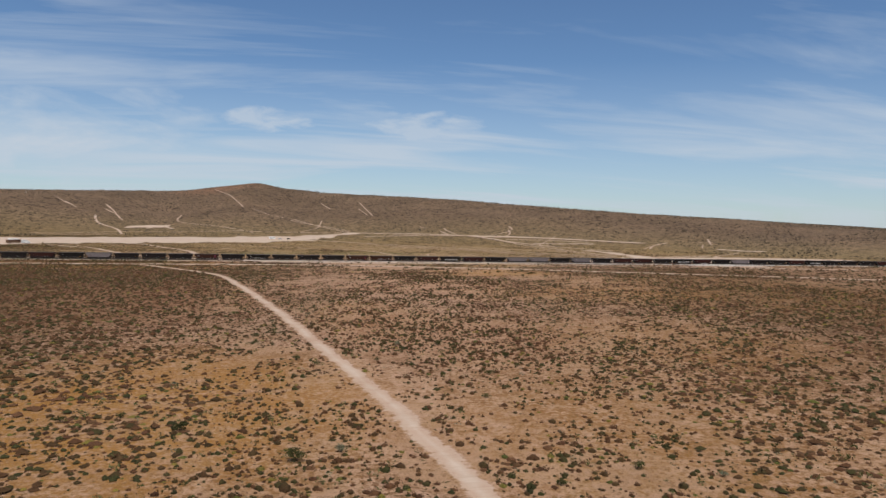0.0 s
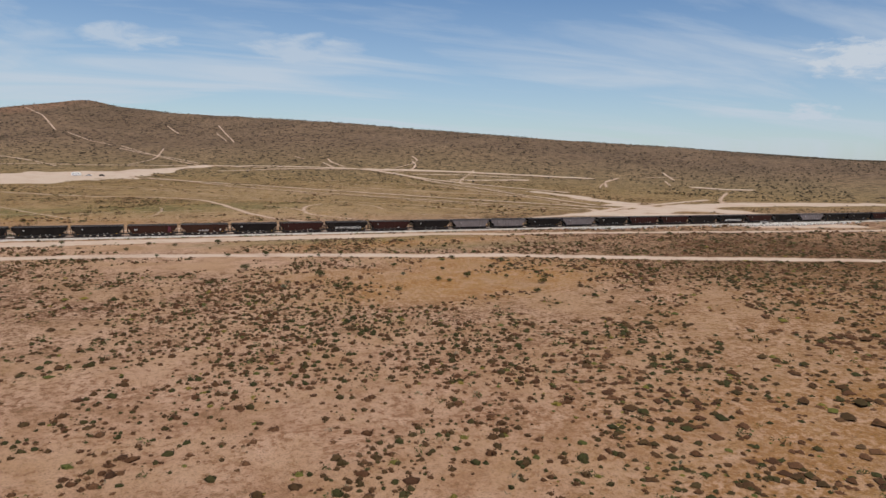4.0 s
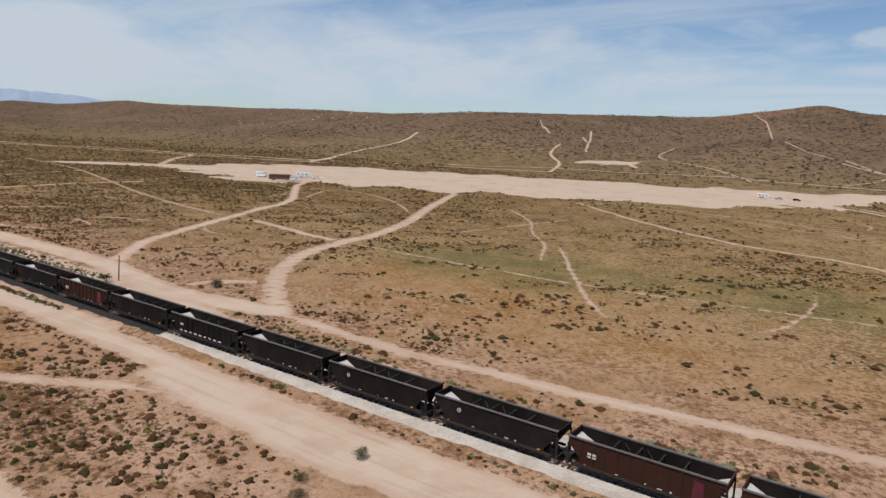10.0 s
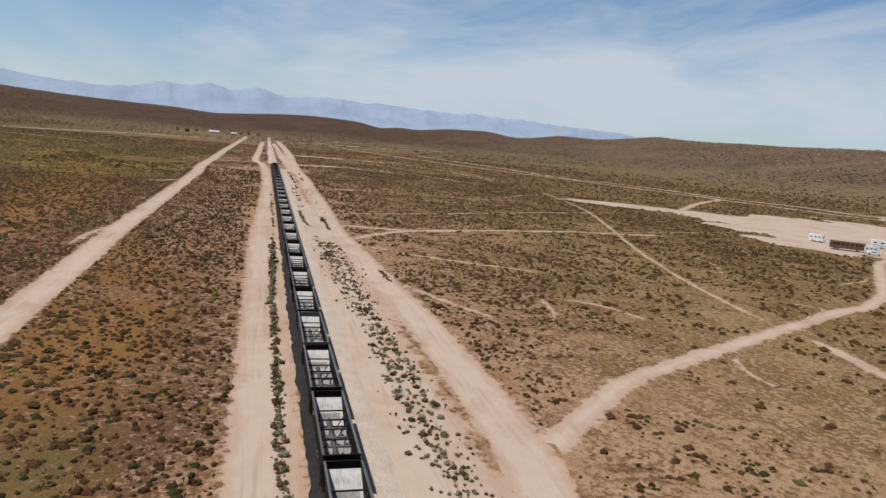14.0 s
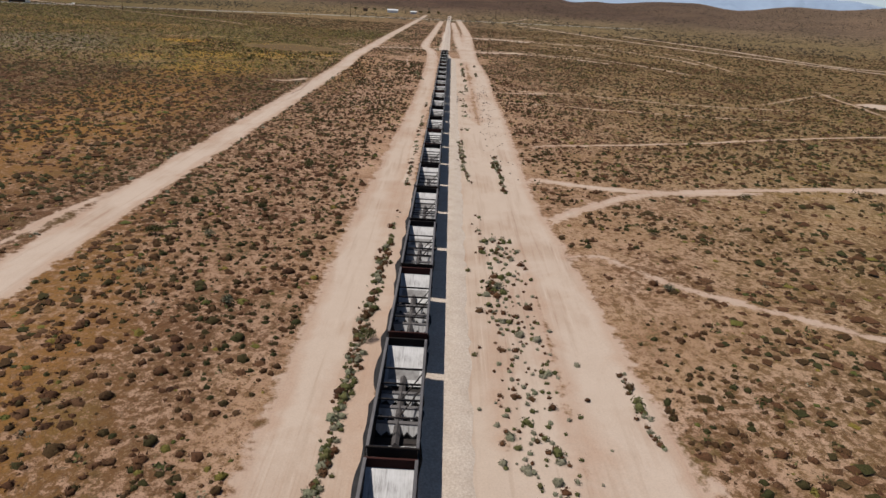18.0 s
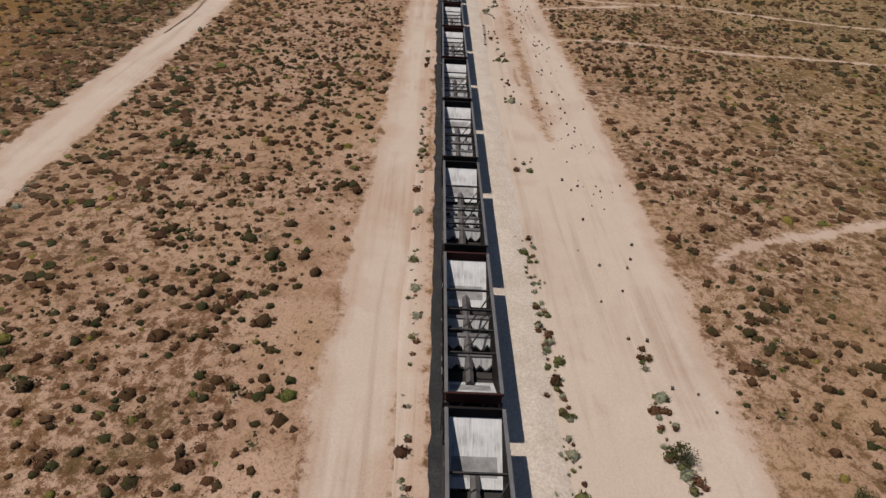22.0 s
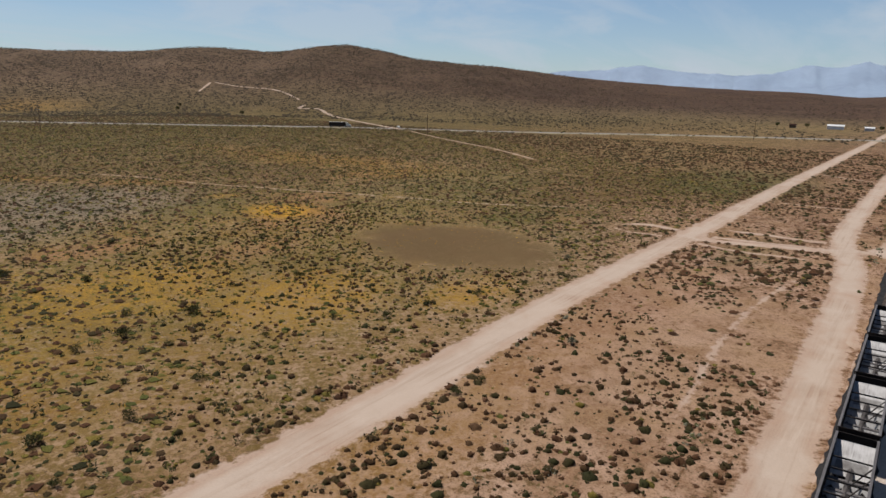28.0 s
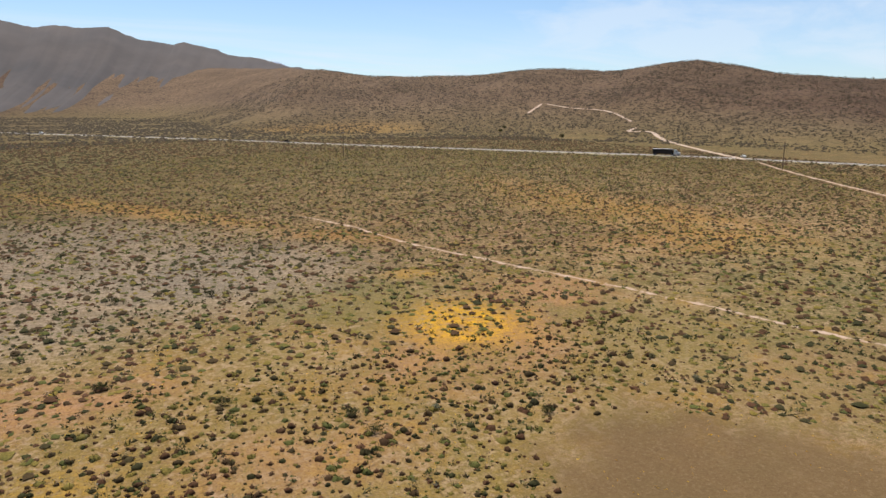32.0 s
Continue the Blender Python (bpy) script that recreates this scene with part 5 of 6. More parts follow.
    add_rod(bm, (HALF + 0.02, 0.55, 1.45), (HALF + 0.10, 0.55, 1.45), 0.05, 6)
    part("brake_wheel", bm, DARK, car)
    # floor of the bays: ridges across, a spine along
    bm = bmesh.new()
    # the floor's dark colour stands in for shade deep in the bays
    add_box(bm, -2.72, 2.72, -HW + 0.05, HW - 0.05, 0.80, 0.86)
    part("bay_floor", bm, DARK, car)
    for x in (-1.36, 0.0, 1.36):
        bm = bmesh.new()
        add_prism(bm, [(x - 0.46, 0.84), (x - 0.10, 1.40), (x + 0.10, 1.40), (x + 0.46, 0.84)], -HW + 0.05, HW - 0.05)
        ridge_part = part("bay_ridge", bm, STEEL, car, "scoured bright hood between the bays")
        bm = bmesh.new()
        add_box(bm, x - 0.13, x + 0.13, -HW + 0.06, HW - 0.06, 1.405, 1.44)
        part("hood_cap", bm, RIM, ridge_part)
        # ragged dark heaps low on the slope of each hood
        bm = bmesh.new()
        heap = [0.10, 0.30, 0.16, 0.05, 0.12, 0.34, 0.20]
        for sy in (-1, 1):
            top = [(sy * (0.22 + i * 0.135), 0.86 + heap[(i + int(x)) % 7]) for i in range(7)]
            add_prism(bm, [(sy * 0.2, 0.845)] + top + [(sy * 1.045, 0.845)], x - 0.50, x - 0.36, True)
        part("residue", bm, TYRE, ridge_part, "ragged black heaps")
    bm = bmesh.new()
    add_prism(bm, [(-0.17, 0.83), (-0.17, 1.32), (0.0, 1.50), (0.17, 1.32), (0.17, 0.83)], -3.1, 3.1, True)
    part("centre_spine", bm, SPINE, car)
    for x in (-2.3, -0.75, 0.75, 2.3):
        bm = bmesh.new()
        add_box(bm, x - 0.04, x + 0.04, -HW + 0.04, HW - 0.04, TOP - 0.34, TOP - 0.25)
        part("cross_brace", bm, DARK, car)
    for x in (-0.75, 0.75):
        bm = bmesh.new()
        add_bar(bm, (x - 0.1, -0.05, 1.44), (x + 1.2, -HW + 0.05, TOP - 0.32), 0.055)
        part("diagonal_brace", bm, DARK, car)
    # hopper chutes below the sill
    for x in (-2.04, -0.68, 0.68, 2.04):
        bm = bmesh.new()
        add_prism(bm, [(x - 0.62, 0.80), (x + 0.62, 0.80), (x + 0.30, 0.40), (x - 0.30, 0.40)], -HW + 0.12, HW - 0.12)
        part("chute", bm, DARK, car)
    # stencils: bars where letters stood, each on its side
    for kind, x, z, w, h in marks:
        for sy in (-1, 1):
            y0, y1 = (HW + 0.004, HW + 0.012) if sy > 0 else (-HW - 0.012, -HW - 0.004)
            if ribbed:
                y0, y1 = (y0 + 0.075, y1 + 0.075) if sy > 0 else (y0 - 0.075, y1 - 0.075)
            xx = -sy * x
            bm = bmesh.new()
            if kind == "disc":
                for i in range(16):
                    a0, a1 = i * math.tau / 16, (i + 1) * math.tau / 16
                    p = [(xx + r * math.cos(a), z + r * math.sin(a)) for r, a in ((w, a0), (w, a1), (w * 0.72, a1), (w * 0.72, a0))]
                    add_prism(bm, p, y0, y1)
                add_box(bm, xx - w * 0.3, xx + w * 0.3, y0, y1, z - w * 0.35, z + w * 0.35)
                part("emblem", bm, WHITE, car, "round white emblem")
            elif kind == "scrawl":
                r = random.Random(int(w * 100) + int(x * 10))
                px = xx - w / 2
                while px < xx + w / 2:
                    q = r.uniform(0.07, 0.16)
                    add_bar(bm, (px, (y0 + y1) / 2, z - h / 2 + r.uniform(0, 0.1)), (px + r.uniform(-0.05, 0.14), (y0 + y1) / 2, z + h / 2 - r.uniform(0, 0.12)), 0.008, 0.045)
                    add_bar(bm, (px, (y0 + y1) / 2, z + r.uniform(-0.4, 0.4) * h), (px + q, (y0 + y1) / 2, z + r.uniform(-0.4, 0.4) * h), 0.008, 0.045)
                    px += q
                part("scrawl", bm, WHITE, car, "white spray-painted scrawl")
            elif kind == "pink":
                add_prism(bm, [(xx - w / 2, z - h / 2), (xx + w / 2, z - h / 2 + 0.05), (xx + w * 0.42, z + h / 2), (xx - w * 0.36, z + h * 0.42)], y0, y1)
                part("spray_patch", bm, PINK, car, "pink spray-painted patch")
            elif kind == "letter_w":
                for a, c in (((-0.5, 0.5), (-0.25, -0.5)), ((-0.25, -0.5), (0, 0.2)), ((0, 0.2), (0.25, -0.5)), ((0.25, -0.5), (0.5, 0.5))):
                    add_bar(bm, (xx - sy * a[0] * w, (y0 + y1) / 2, z + a[1] * h), (xx - sy * c[0] * w, (y0 + y1) / 2, z + c[1] * h), 0.008, 0.07)
                part("letter", bm, BLACK, car, "large black painted letter W")
            else:
                add_box(bm, xx - w / 2, xx + w / 2, y0, y1, z - h / 2, z + h / 2)
                part("stencil", bm, YELLOW if kind == "yellow" else WHITE, car)
    return car


SMALL = [("white", -1.6, 1.02, 0.22, 0.05), ("white", 0.3, 1.04, 0.12, 0.06), ("white", 1.2, 1.0, 0.30, 0.08), ("white", 1.9, 1.02, 0.14, 0.10), ("yellow", 3.75, 0.96, 0.22, 0.10), ("yellow", -3.8, 0.98, 0.14, 0.06)]
KINDS = {
    "disc": (BLACK, False, "black steel open-top hopper car with a round white emblem", [("disc", -2.9, 1.95, 0.17, 0)] + SMALL),
    "plain": (BLACK, False, "plain black steel open-top hopper car, empty, on rails", SMALL),
    "marked": (BLACK, True, "black ribbed hopper car with white stencil bars", [("white", -3.4 + 0.75 * i, 1.12, 0.4, 0.14) for i in range(9)] + [("white", -3.3, 1.75, 0.5, 0.2)]),
    "scrawl": (BLACK, True, "black ribbed hopper car with a white spray-painted scrawl", [("scrawl", 0.2, 1.3, 6.4, 0.62)] + SMALL),
    "maroon": (MAROON, True, "dark maroon ribbed hopper car, faded and grimy", [("white", -3.2, 1.9, 0.16, 0.2), ("white", 2.2, 1.1, 0.3, 0.12)] + SMALL[:4]),
    "red": (RUST, True, "rust-red ribbed hopper car with a pink sprayed end", [("white", -3.55, 1.82, 0.26, 0.16), ("white", -3.2, 1.82, 0.26, 0.16), ("white", -3.55, 1.62, 0.26, 0.12), ("white", -3.2, 1.62, 0.26, 0.12), ("pink", 3.5, 1.7, 0.75, 1.3)] + SMALL),
    "brown": (RUST, True, "rust-brown ribbed hopper car with white scrawl and a large letter", [("scrawl", -0.3, 1.3, 2.0, 0.5), ("letter_w", 2.1, 1.8, 0.6, 0.55), ("white", 3.3, 1.4, 0.24, 0.26), ("white", 2.0, 1.1, 0.3, 0.14)] + SMALL[-2:]),
    "grey": (GREYCAR, True, "weathered grey ribbed hopper car among black ones", [("white", -2.9, 1.9, 0.2, 0.2), ("white", 2.6, 1.1, 0.3, 0.1)]),
}
ORDER = {-13: "red", -7: "red", -6: "brown", -3: "scrawl", -2: "maroon", -11: "marked", 0: "grey", 1: "grey", 3: "grey", 2: "disc", -1: "disc", -4: "maroon", -5: "disc", -8: "disc", -9: "disc", -10: "plain", -12: "plain", -14: "plain", -15: "disc", -16: "plain", -17: "grey", -18: "disc", -19: "maroon", 8: "scrawl", 5: "maroon", 6: "maroon", 4: "disc", 7: "plain", -22: "marked", -36: "brown", -30: "maroon", 11: "grey", 14: "maroon", 15: "scrawl"}
first = {}
for k in range(-40, 24):
    kind = ORDER.get(k, ("plain", "disc", "plain", "maroon", "disc")[(k * 7) % 5])
    m = pose(-(k + 0.5) * PITCH, 0, 0, 0, 0, 0)
    if kind not in first:
        first[kind] = hopper_car(*KINDS[kind])
        first[kind].matrix_basis = m
    else:
        copy_thing(first[kind], m)

# ---- plants ----
def wave(x, y, s, seed):
    r = np.random.default_rng(seed)
    out = np.zeros_like(x)
    for _ in range(7):
        a, f, p = r.uniform(0, math.tau), r.uniform(0.6, 1.8) / s, r.uniform(0, math.tau)
        out += np.sin((x * math.cos(a) + y * math.sin(a)) * f + p)
    return out / 7


def unit(n):
    v = RNG.normal(0, 1, (n, 3))
    return v / np.linalg.norm(v, axis=1)[:, None]


def clumps(name, x, y, size, leaves, material, leaf=0.42, squat=0.7):
    """Low mounds of loose leaf sprays, many in one mesh."""
    n = len(x)
    z = land(x, y)
    c = unit(n * leaves)
    c[:, 2] = np.abs(c[:, 2]) * squat + 0.05
    s = np.repeat(size, leaves)[:, None]
    at = np.repeat(np.column_stack([x, y, z]), leaves, 0) + c * s * RNG.uniform(0.25, 1.0, (n * leaves, 1))
    tri = [at + unit(n * leaves) * s * leaf * RNG.uniform(0.6, 1.3, (n * leaves, 1)) for _ in range(3)]
    v = np.stack(tri, 1).reshape(-1, 3)
    v[:, 2] = np.maximum(v[:, 2], np.repeat(np.repeat(z, leaves), 3) - 0.02)
    return toned(mesh_arrays(name, v, np.arange(len(v)).reshape(-1, 3), material), np.repeat(RNG.uniform(0, 1, n), leaves))


def toned(ob, tone):
    """Gives every face of the mesh the tone of its plant."""
    ob.data.attributes.new("tone", "FLOAT", "FACE").data.foreach_set("value", np.asarray(tone, np.float32))
    return ob


def mounds(name, x, y, size, sprays, material, sides=6, high=0.8, tiers=2):
    """Rounded cushions of twigs and leaf sprays, uneven in outline, many in one mesh."""
    n = len(x)
    z = land(x, y)
    turn = RNG.uniform(0, math.tau, (n, 1)) + np.arange(sides)[None] * math.tau / sides + RNG.normal(0, 0.16, (n, sides))
    long = RNG.uniform(0.75, 1.3, (n, 1))
    lean = RNG.uniform(0, math.tau, (n, 1))
    reach = size[:, None] * (1 + (long - 1) * np.cos(turn - lean) ** 2)
    tall = (size * high * RNG.uniform(0.7, 1.2, n))[:, None]

    def ring(wide, up, jitter):
        r = reach * wide * RNG.uniform(1 - jitter, 1 + jitter, (n, sides))
        return np.stack([x[:, None] + r * np.cos(turn), y[:, None] + r * np.sin(turn), z[:, None] + up * tall * RNG.uniform(0.75, 1.25, (n, sides)) - 0.03], -1)
    top = np.stack([x + RNG.normal(0, 0.12, n) * size, y + RNG.normal(0, 0.12, n) * size, z + tall[:, 0]], -1)[:, None]
    i = np.arange(sides)
    j = (i + 1) % sides
    if tiers == 2:
        v = np.concatenate([ring(0.80, 0.0, 0.30), ring(0.70, 0.50, 0.28), top], 1)
        f = np.concatenate([np.stack([i, j, sides + j], -1), np.stack([i, sides + j, sides + i], -1), np.stack([sides + i, sides + j, np.full(sides, 2 * sides)], -1)])
    else:
        v = np.concatenate([ring(1.0, 0.36, 0.30), top], 1)
        f = np.stack([i, j, np.full(sides, sides)], -1)
    per = v.shape[1]
    faces = (f[None] + np.arange(n)[:, None, None] * per).reshape(-1, 3)
    tone = RNG.uniform(0, 1, n)
    d = unit(n * sprays)
    d[:, 2] = np.abs(d[:, 2]) * high + 0.05
    s = np.repeat(size, sprays)[:, None]
    at = np.repeat(np.column_stack([x, y, z]), sprays, 0) + d * s * RNG.uniform(0.55, 1.0, (n * sprays, 1))
    leaf = np.stack([at + unit(n * sprays) * s * RNG.uniform(0.14, 0.40, (n * sprays, 1)) for _ in range(3)], 1).reshape(-1, 3)
    leaf[:, 2] = np.maximum(leaf[:, 2], np.repeat(np.repeat(z, sprays), 3) - 0.02)
    faces = np.concatenate([faces, np.arange(len(leaf)).reshape(-1, 3) + n * per])
    ob = mesh_arrays(name, np.concatenate([v.reshape(-1, 3), leaf]), faces, material)
    return toned(ob, np.concatenate([np.repeat(tone, len(f)), np.repeat(tone, sprays)]))


def scatter(density, near, far, seed):
    r = np.random.default_rng(seed)
    x0, x1, y0, y1 = -230, 700, -330, 470
    n = int((x1 - x0) * (y1 - y0) * density)
    x, y = r.uniform(x0, x1, n), r.uniform(y0, y1, n)
    d = from_flight(x, y)
    d = np.where((y > 92) & (x > 380), np.maximum(d, 45), d)
    k = (d >= near) & (d < far)
    x, y = x[k], y[k]
    olive, orange, yellow, grey, bare, brown, dense, green, pink, far, slope = patches(x, y)
    thick = 0.50 + 0.62 * dense + 0.85 * wave(x, y, 9.0, 3) + 0.95 * wave(x, y, 2.0, 5) - np.where(y > 60, 0.2, 0.55) * bare - 1.8 * brown - 0.12 * np.minimum(orange, 0.8) * (y > 40)
    thick = thick + 0.6 * step_at(x, 225, 12) * (1 - 0.6 * step_at(x, 385, 12)) * step_at(y, 8, 1) * (1 - step_at(y, 29, 2)) - 0.7 * step_at(yellow, 0.75, 0.05) + 0.28 * step_at(y, 33, 2) * step_at(x, 120, 10) + 0.22 * step_at(y, 33, 2) * step_at(x, 330, 15) + (0.32 * step_at(x, 270, 15) - 0.12) * (1 - step_at(y, -13, 2))
    thick = thick - 0.34 * (1 - step_at(y, -20, 5)) * (1 - step_at(x, 190, 25)) - 0.16 * (1 - step_at(x, 108, 8)) * step_at(y, 8, 2) * (1 - step_at(y, 110, 15))
    k = (r.uniform(0, 1, len(x)) < thick) & (road_at(x, y, TRODDEN) > 0.35) & ~((np.abs(y + 1.0) < 4.6) & (x > -420) & (x < 700))
    return x[k], y[k]


def split(x, y, name, sizes, sprays, sides, label, tiers=2):
    """Brown and olive scrub on most of the plain, yellow-green herbs where the flowers are, dead brush in drifts."""
    size = RNG.uniform(*sizes, len(x)) * RNG.choice([0.55, 0.7, 0.85, 1, 1, 1.5], len(x)) * np.where((x > 355) & (y > 33), 0.92, 1.0)
    herb = ((x > 362) & (y > 33) & (RNG.uniform(0, 1, len(x)) < 0.4)) | (RNG.uniform(0, 1, len(x)) < 0.06)
    dead = ~herb & (RNG.uniform(0, 1, len(x)) < np.clip(0.2 + 0.9 * wave(x, y, 7.0, 41), 0, 0.75) * np.where((x > 355) & (y > 33), 0.35, 1.0))
    rest = ~herb & ~dead
    tagged(mounds(name, x[rest], y[rest], size[rest], sprays, TUFT, sides, 0.8, tiers), "dry brown and olive scrub " + label, "scrub", kind="stuff")
    tagged(mounds(name, x[herb], y[herb], size[herb], sprays, GRASS, sides, 0.6, tiers), "yellow-green herbs " + label, "scrub", kind="stuff")
    tagged(mounds(name, x[dead], y[dead], size[dead] * 1.15, sprays, DEAD, sides, 0.55, tiers), "rust-brown dead brush " + label, "scrub", kind="stuff")


x, y = scatter(1.9, 0, 22, 11)
split(x, y, "scrub_tufts", (0.18, 0.36), 14, 5, "in cushions on sandy ground")
x, y = scatter(1.8, 22, 40, 31)
split(x, y, "scrub_tufts", (0.18, 0.38), 2, 4, "in loose cushions on sandy ground", 1)
x, y = scatter(1.2, 0, 24, 18)
split(x, y, "small_herbs", (0.05, 0.12), 2, 3, "low between larger cushions", 1)
x, y = scatter(1.1, 40, 130, 12)
split(x, y, "scrub_tufts", (0.24, 0.46), 1, 4, "thinning over the plain", 1)
x, y = scatter(0.27, 130, 340, 13)
k = (y > -30) | (RNG.uniform(0, 1, len(x)) < 0.7)
tagged(mounds("scrub_bushes", x[k], y[k], RNG.uniform(0.32, 0.72, k.sum()), 0, TUFT, 5, 0.9, 1), "dark olive bushes dotted over the far plain", "scrub", kind="stuff")
x, y = scatter(0.04, 0, 130, 14)
tagged(clumps("scrub_bushes", x, y, RNG.uniform(0.36, 0.70, len(x)), 14, BUSH, 0.31, 0.85), "low olive creosote bushes between the cushions", "scrub", kind="stuff")
x, y = scatter(0.075, 0, 150, 19)
k = (x > 352) & (y > 32)
tagged(clumps("scrub_bushes", x[k], y[k], RNG.uniform(0.30, 0.72, k.sum()), 14, BUSH, 0.31, 0.85), "olive bushes standing among yellow herbs", "scrub", kind="stuff")
k = (x < 200) & (y > 35)
k = k & (np.arange(len(x)) % 2 == 0)
tagged(clumps("scrub_bushes", x[k], y[k], RNG.uniform(0.26, 0.62, k.sum()), 24, BUSH, 0.24, 0.85), "olive bushes among the dry scrub", "scrub", kind="stuff")
x, y = scatter(0.02, 0, 120, 15)
tagged(clumps("sage_bushes", x, y, RNG.uniform(0.24, 0.5, len(x)), 16, SAGE, 0.27, 0.8), "pale grey-green sage bushes on dry ground", "scrub", kind="stuff")
# far slopes
r = np.random.default_rng(16)
n = 130000
a, q = r.uniform(-180, 180, n), np.sqrt(r.uniform(250**2, 1300**2, n))
x, y = CENTRE[0] + q * np.cos(np.radians(a)), q * np.sin(np.radians(a))
k = (from_flight(x, y) > 300) & (road_at(x, y, TRODDEN) > 1.0) & (r.uniform(0, 1, n) < np.clip(620 / q, 0.15, 1)) & (wave(x, y, 30, 8) > -0.25)
x, y = x[k], y[k]
# thicker over the flats that run up to the northern hills
a, q = r.uniform(12, 100, n), np.sqrt(r.uniform(330**2, 1050**2, n))
u, v = 400 + q * np.cos(np.radians(a)), 35 + q * np.sin(np.radians(a))
k = (from_flight(u, v) > 230) & (road_at(u, v, TRODDEN) > 1.0) & (r.uniform(0, 1, n) < np.clip(560 / q, 0.2, 1) * 0.5 * np.clip((a - 14) / 30, 0, 1)) & (wave(u, v, 22, 9) > -0.3)
x, y = np.concatenate([x, u[k]]), np.concatenate([y, v[k]])
tagged(mounds("hill_scrub", x, y, r.uniform(0.6, 1.3, len(x)), 0, HILLSCRUB, 4, 0.8, 1), "dark scrub dotted over the far slopes", "scrub", kind="stuff")
# flower patches
r = np.random.default_rng(17)
x, y = r.uniform(340, 480, 60000), r.uniform(36, 175, 60000)
yel = patches(x, y)[2]
k = (r.uniform(0, 1, len(x)) < yel**1.3 * 0.9) & (road_at(x, y, TRODDEN) > 0.4) & (wave(x, y, 3.0, 21) + 0.4 * yel > 0.05)
x, y = x[k][:16000], y[k][:16000]
tagged(clumps("yellow_flowers", x, y, r.uniform(0.07, 0.15, len(x)), 5, BLOOM, 0.5), "low yellow and orange desert flowers in bloom", "flowers", kind="stuff")
# shrubs in rows along the sandy shoulders of the track
rows = []
for x0, x1, y0, y1, w, n in ((138, 200, 3.3, 3.4, 0.42, 560), (200, 242, 3.5, 3.0, 0.42, 430), (242, 276, 2.9, 2.5, 0.3, 70), (150, 246, -8.0, -7.0, 1.9, 850), (228, 262, -6.0, -5.0, 0.7, 110), (250, 292, -5.6, -3.6, 0.3, 90), (272, 292, -3.9, -4.2, 0.45, 60), (262, 279, -8.8, -8.9, 0.3, 70), (214, 222, -13.6, -13.3, 0.35, 40),
                         (300, 352, -5.2, -5.2, 0.6, 90), (352, 424, -6.2, -5.8, 0.4, 190), (384, 417, -9.6, -9.8, 0.3, 120), (371, 412, 5.5, 10.3, 0.7, 220), (40, 140, 3.3, 3.3, 0.3, 420), (-40, 40, 3.6, 3.6, 0.6, 300), (60, 120, -7.5, -7.5, 1.2, 260), (455, 520, -3.2, -3.2, 1.2, 120), (455, 560, 3.2, 3.2, 1.0, 200), (262, 330, 2.6, 2.6, 0.25, 110),
                         (150, 440, 32.9, 33.3, 0.3, 330), (200, 440, 27.6, 27.2, 0.25, 300), (274, 282, -8.3, -8.7, 0.3, 26)):
    u = r.uniform(x0, x1, n)
    k = wave(u, u * 0.3, 4.0, int(x0) + 400) > (-0.6 if w in (0.42, 1.9) else -0.12)
    rows.append(np.column_stack([u, y0 + (y1 - y0) * (u - x0) / (x1 - x0) + r.normal(0, w * 0.55, n)])[k])
p = np.vstack(rows)
h = r.uniform(0, 1, len(p))
size = r.uniform(0.10, 0.28, len(p)) * r.choice([0.6, 0.8, 1, 1, 1.5], len(p))
for lo, hi, cover, label in ((0.0, 0.36, SAGE, "pale sage weeds growing along the railway shoulder"), (0.36, 0.68, BUSH, "olive weeds growing along the railway shoulder"), (0.68, 1.0, DEAD, "rust-brown dry weeds along the railway shoulder")):
    k = (h >= lo) & (h < hi)
    tagged(mounds("track_side_weeds", p[k, 0], p[k, 1], size[k], 34, cover, 5), label, "weeds", kind="stuff")


def bush_mesh(seed, radius, leaves):
    r = random.Random(seed)
    crown, stems = bmesh.new(), bmesh.new()
    lobes = [(r.uniform(-0.45, 0.45) * radius, r.uniform(-0.45, 0.45) * radius, r.uniform(0.35, 0.6) * radius, r.uniform(0.4, 0.62) * radius) for _ in range(6)]
    for lx, ly, lz, lr in lobes:
        add_rod(stems, (0, 0, -0.05), (lx * 1.2, ly * 1.2, lz * 1.2), 0.035 * radius, 4, 0.012 * radius)
    for _ in range(leaves):
        lx, ly, lz, lr = r.choice(lobes)
        d = Vector((r.gauss(0, 1), r.gauss(0, 1), abs(r.gauss(0, 1)) - 0.3)).normalized() * lr * r.uniform(0.35, 1.0)
        c = Vector((lx, ly, lz)) + d
        c.z = max(c.z, 0.03)
        vs = []
        for _ in range(3):
            vs.append(crown.verts.new(c + Vector((r.gauss(0, 1), r.gauss(0, 1), r.gauss(0, 1))).normalized() * radius * r.uniform(0.04, 0.10)))
        crown.faces.new(vs)
    return crown, stems


def bush(seed, radius, leaves, material, name, label):
    root = new(name)
    tagged(root, label, "bush", "larger desert bushes")
    crown, stems = bush_mesh(seed, radius, leaves)
    part("crown", crown, material, root)
    part("woody_base", stems, TWIG, root)
    return root


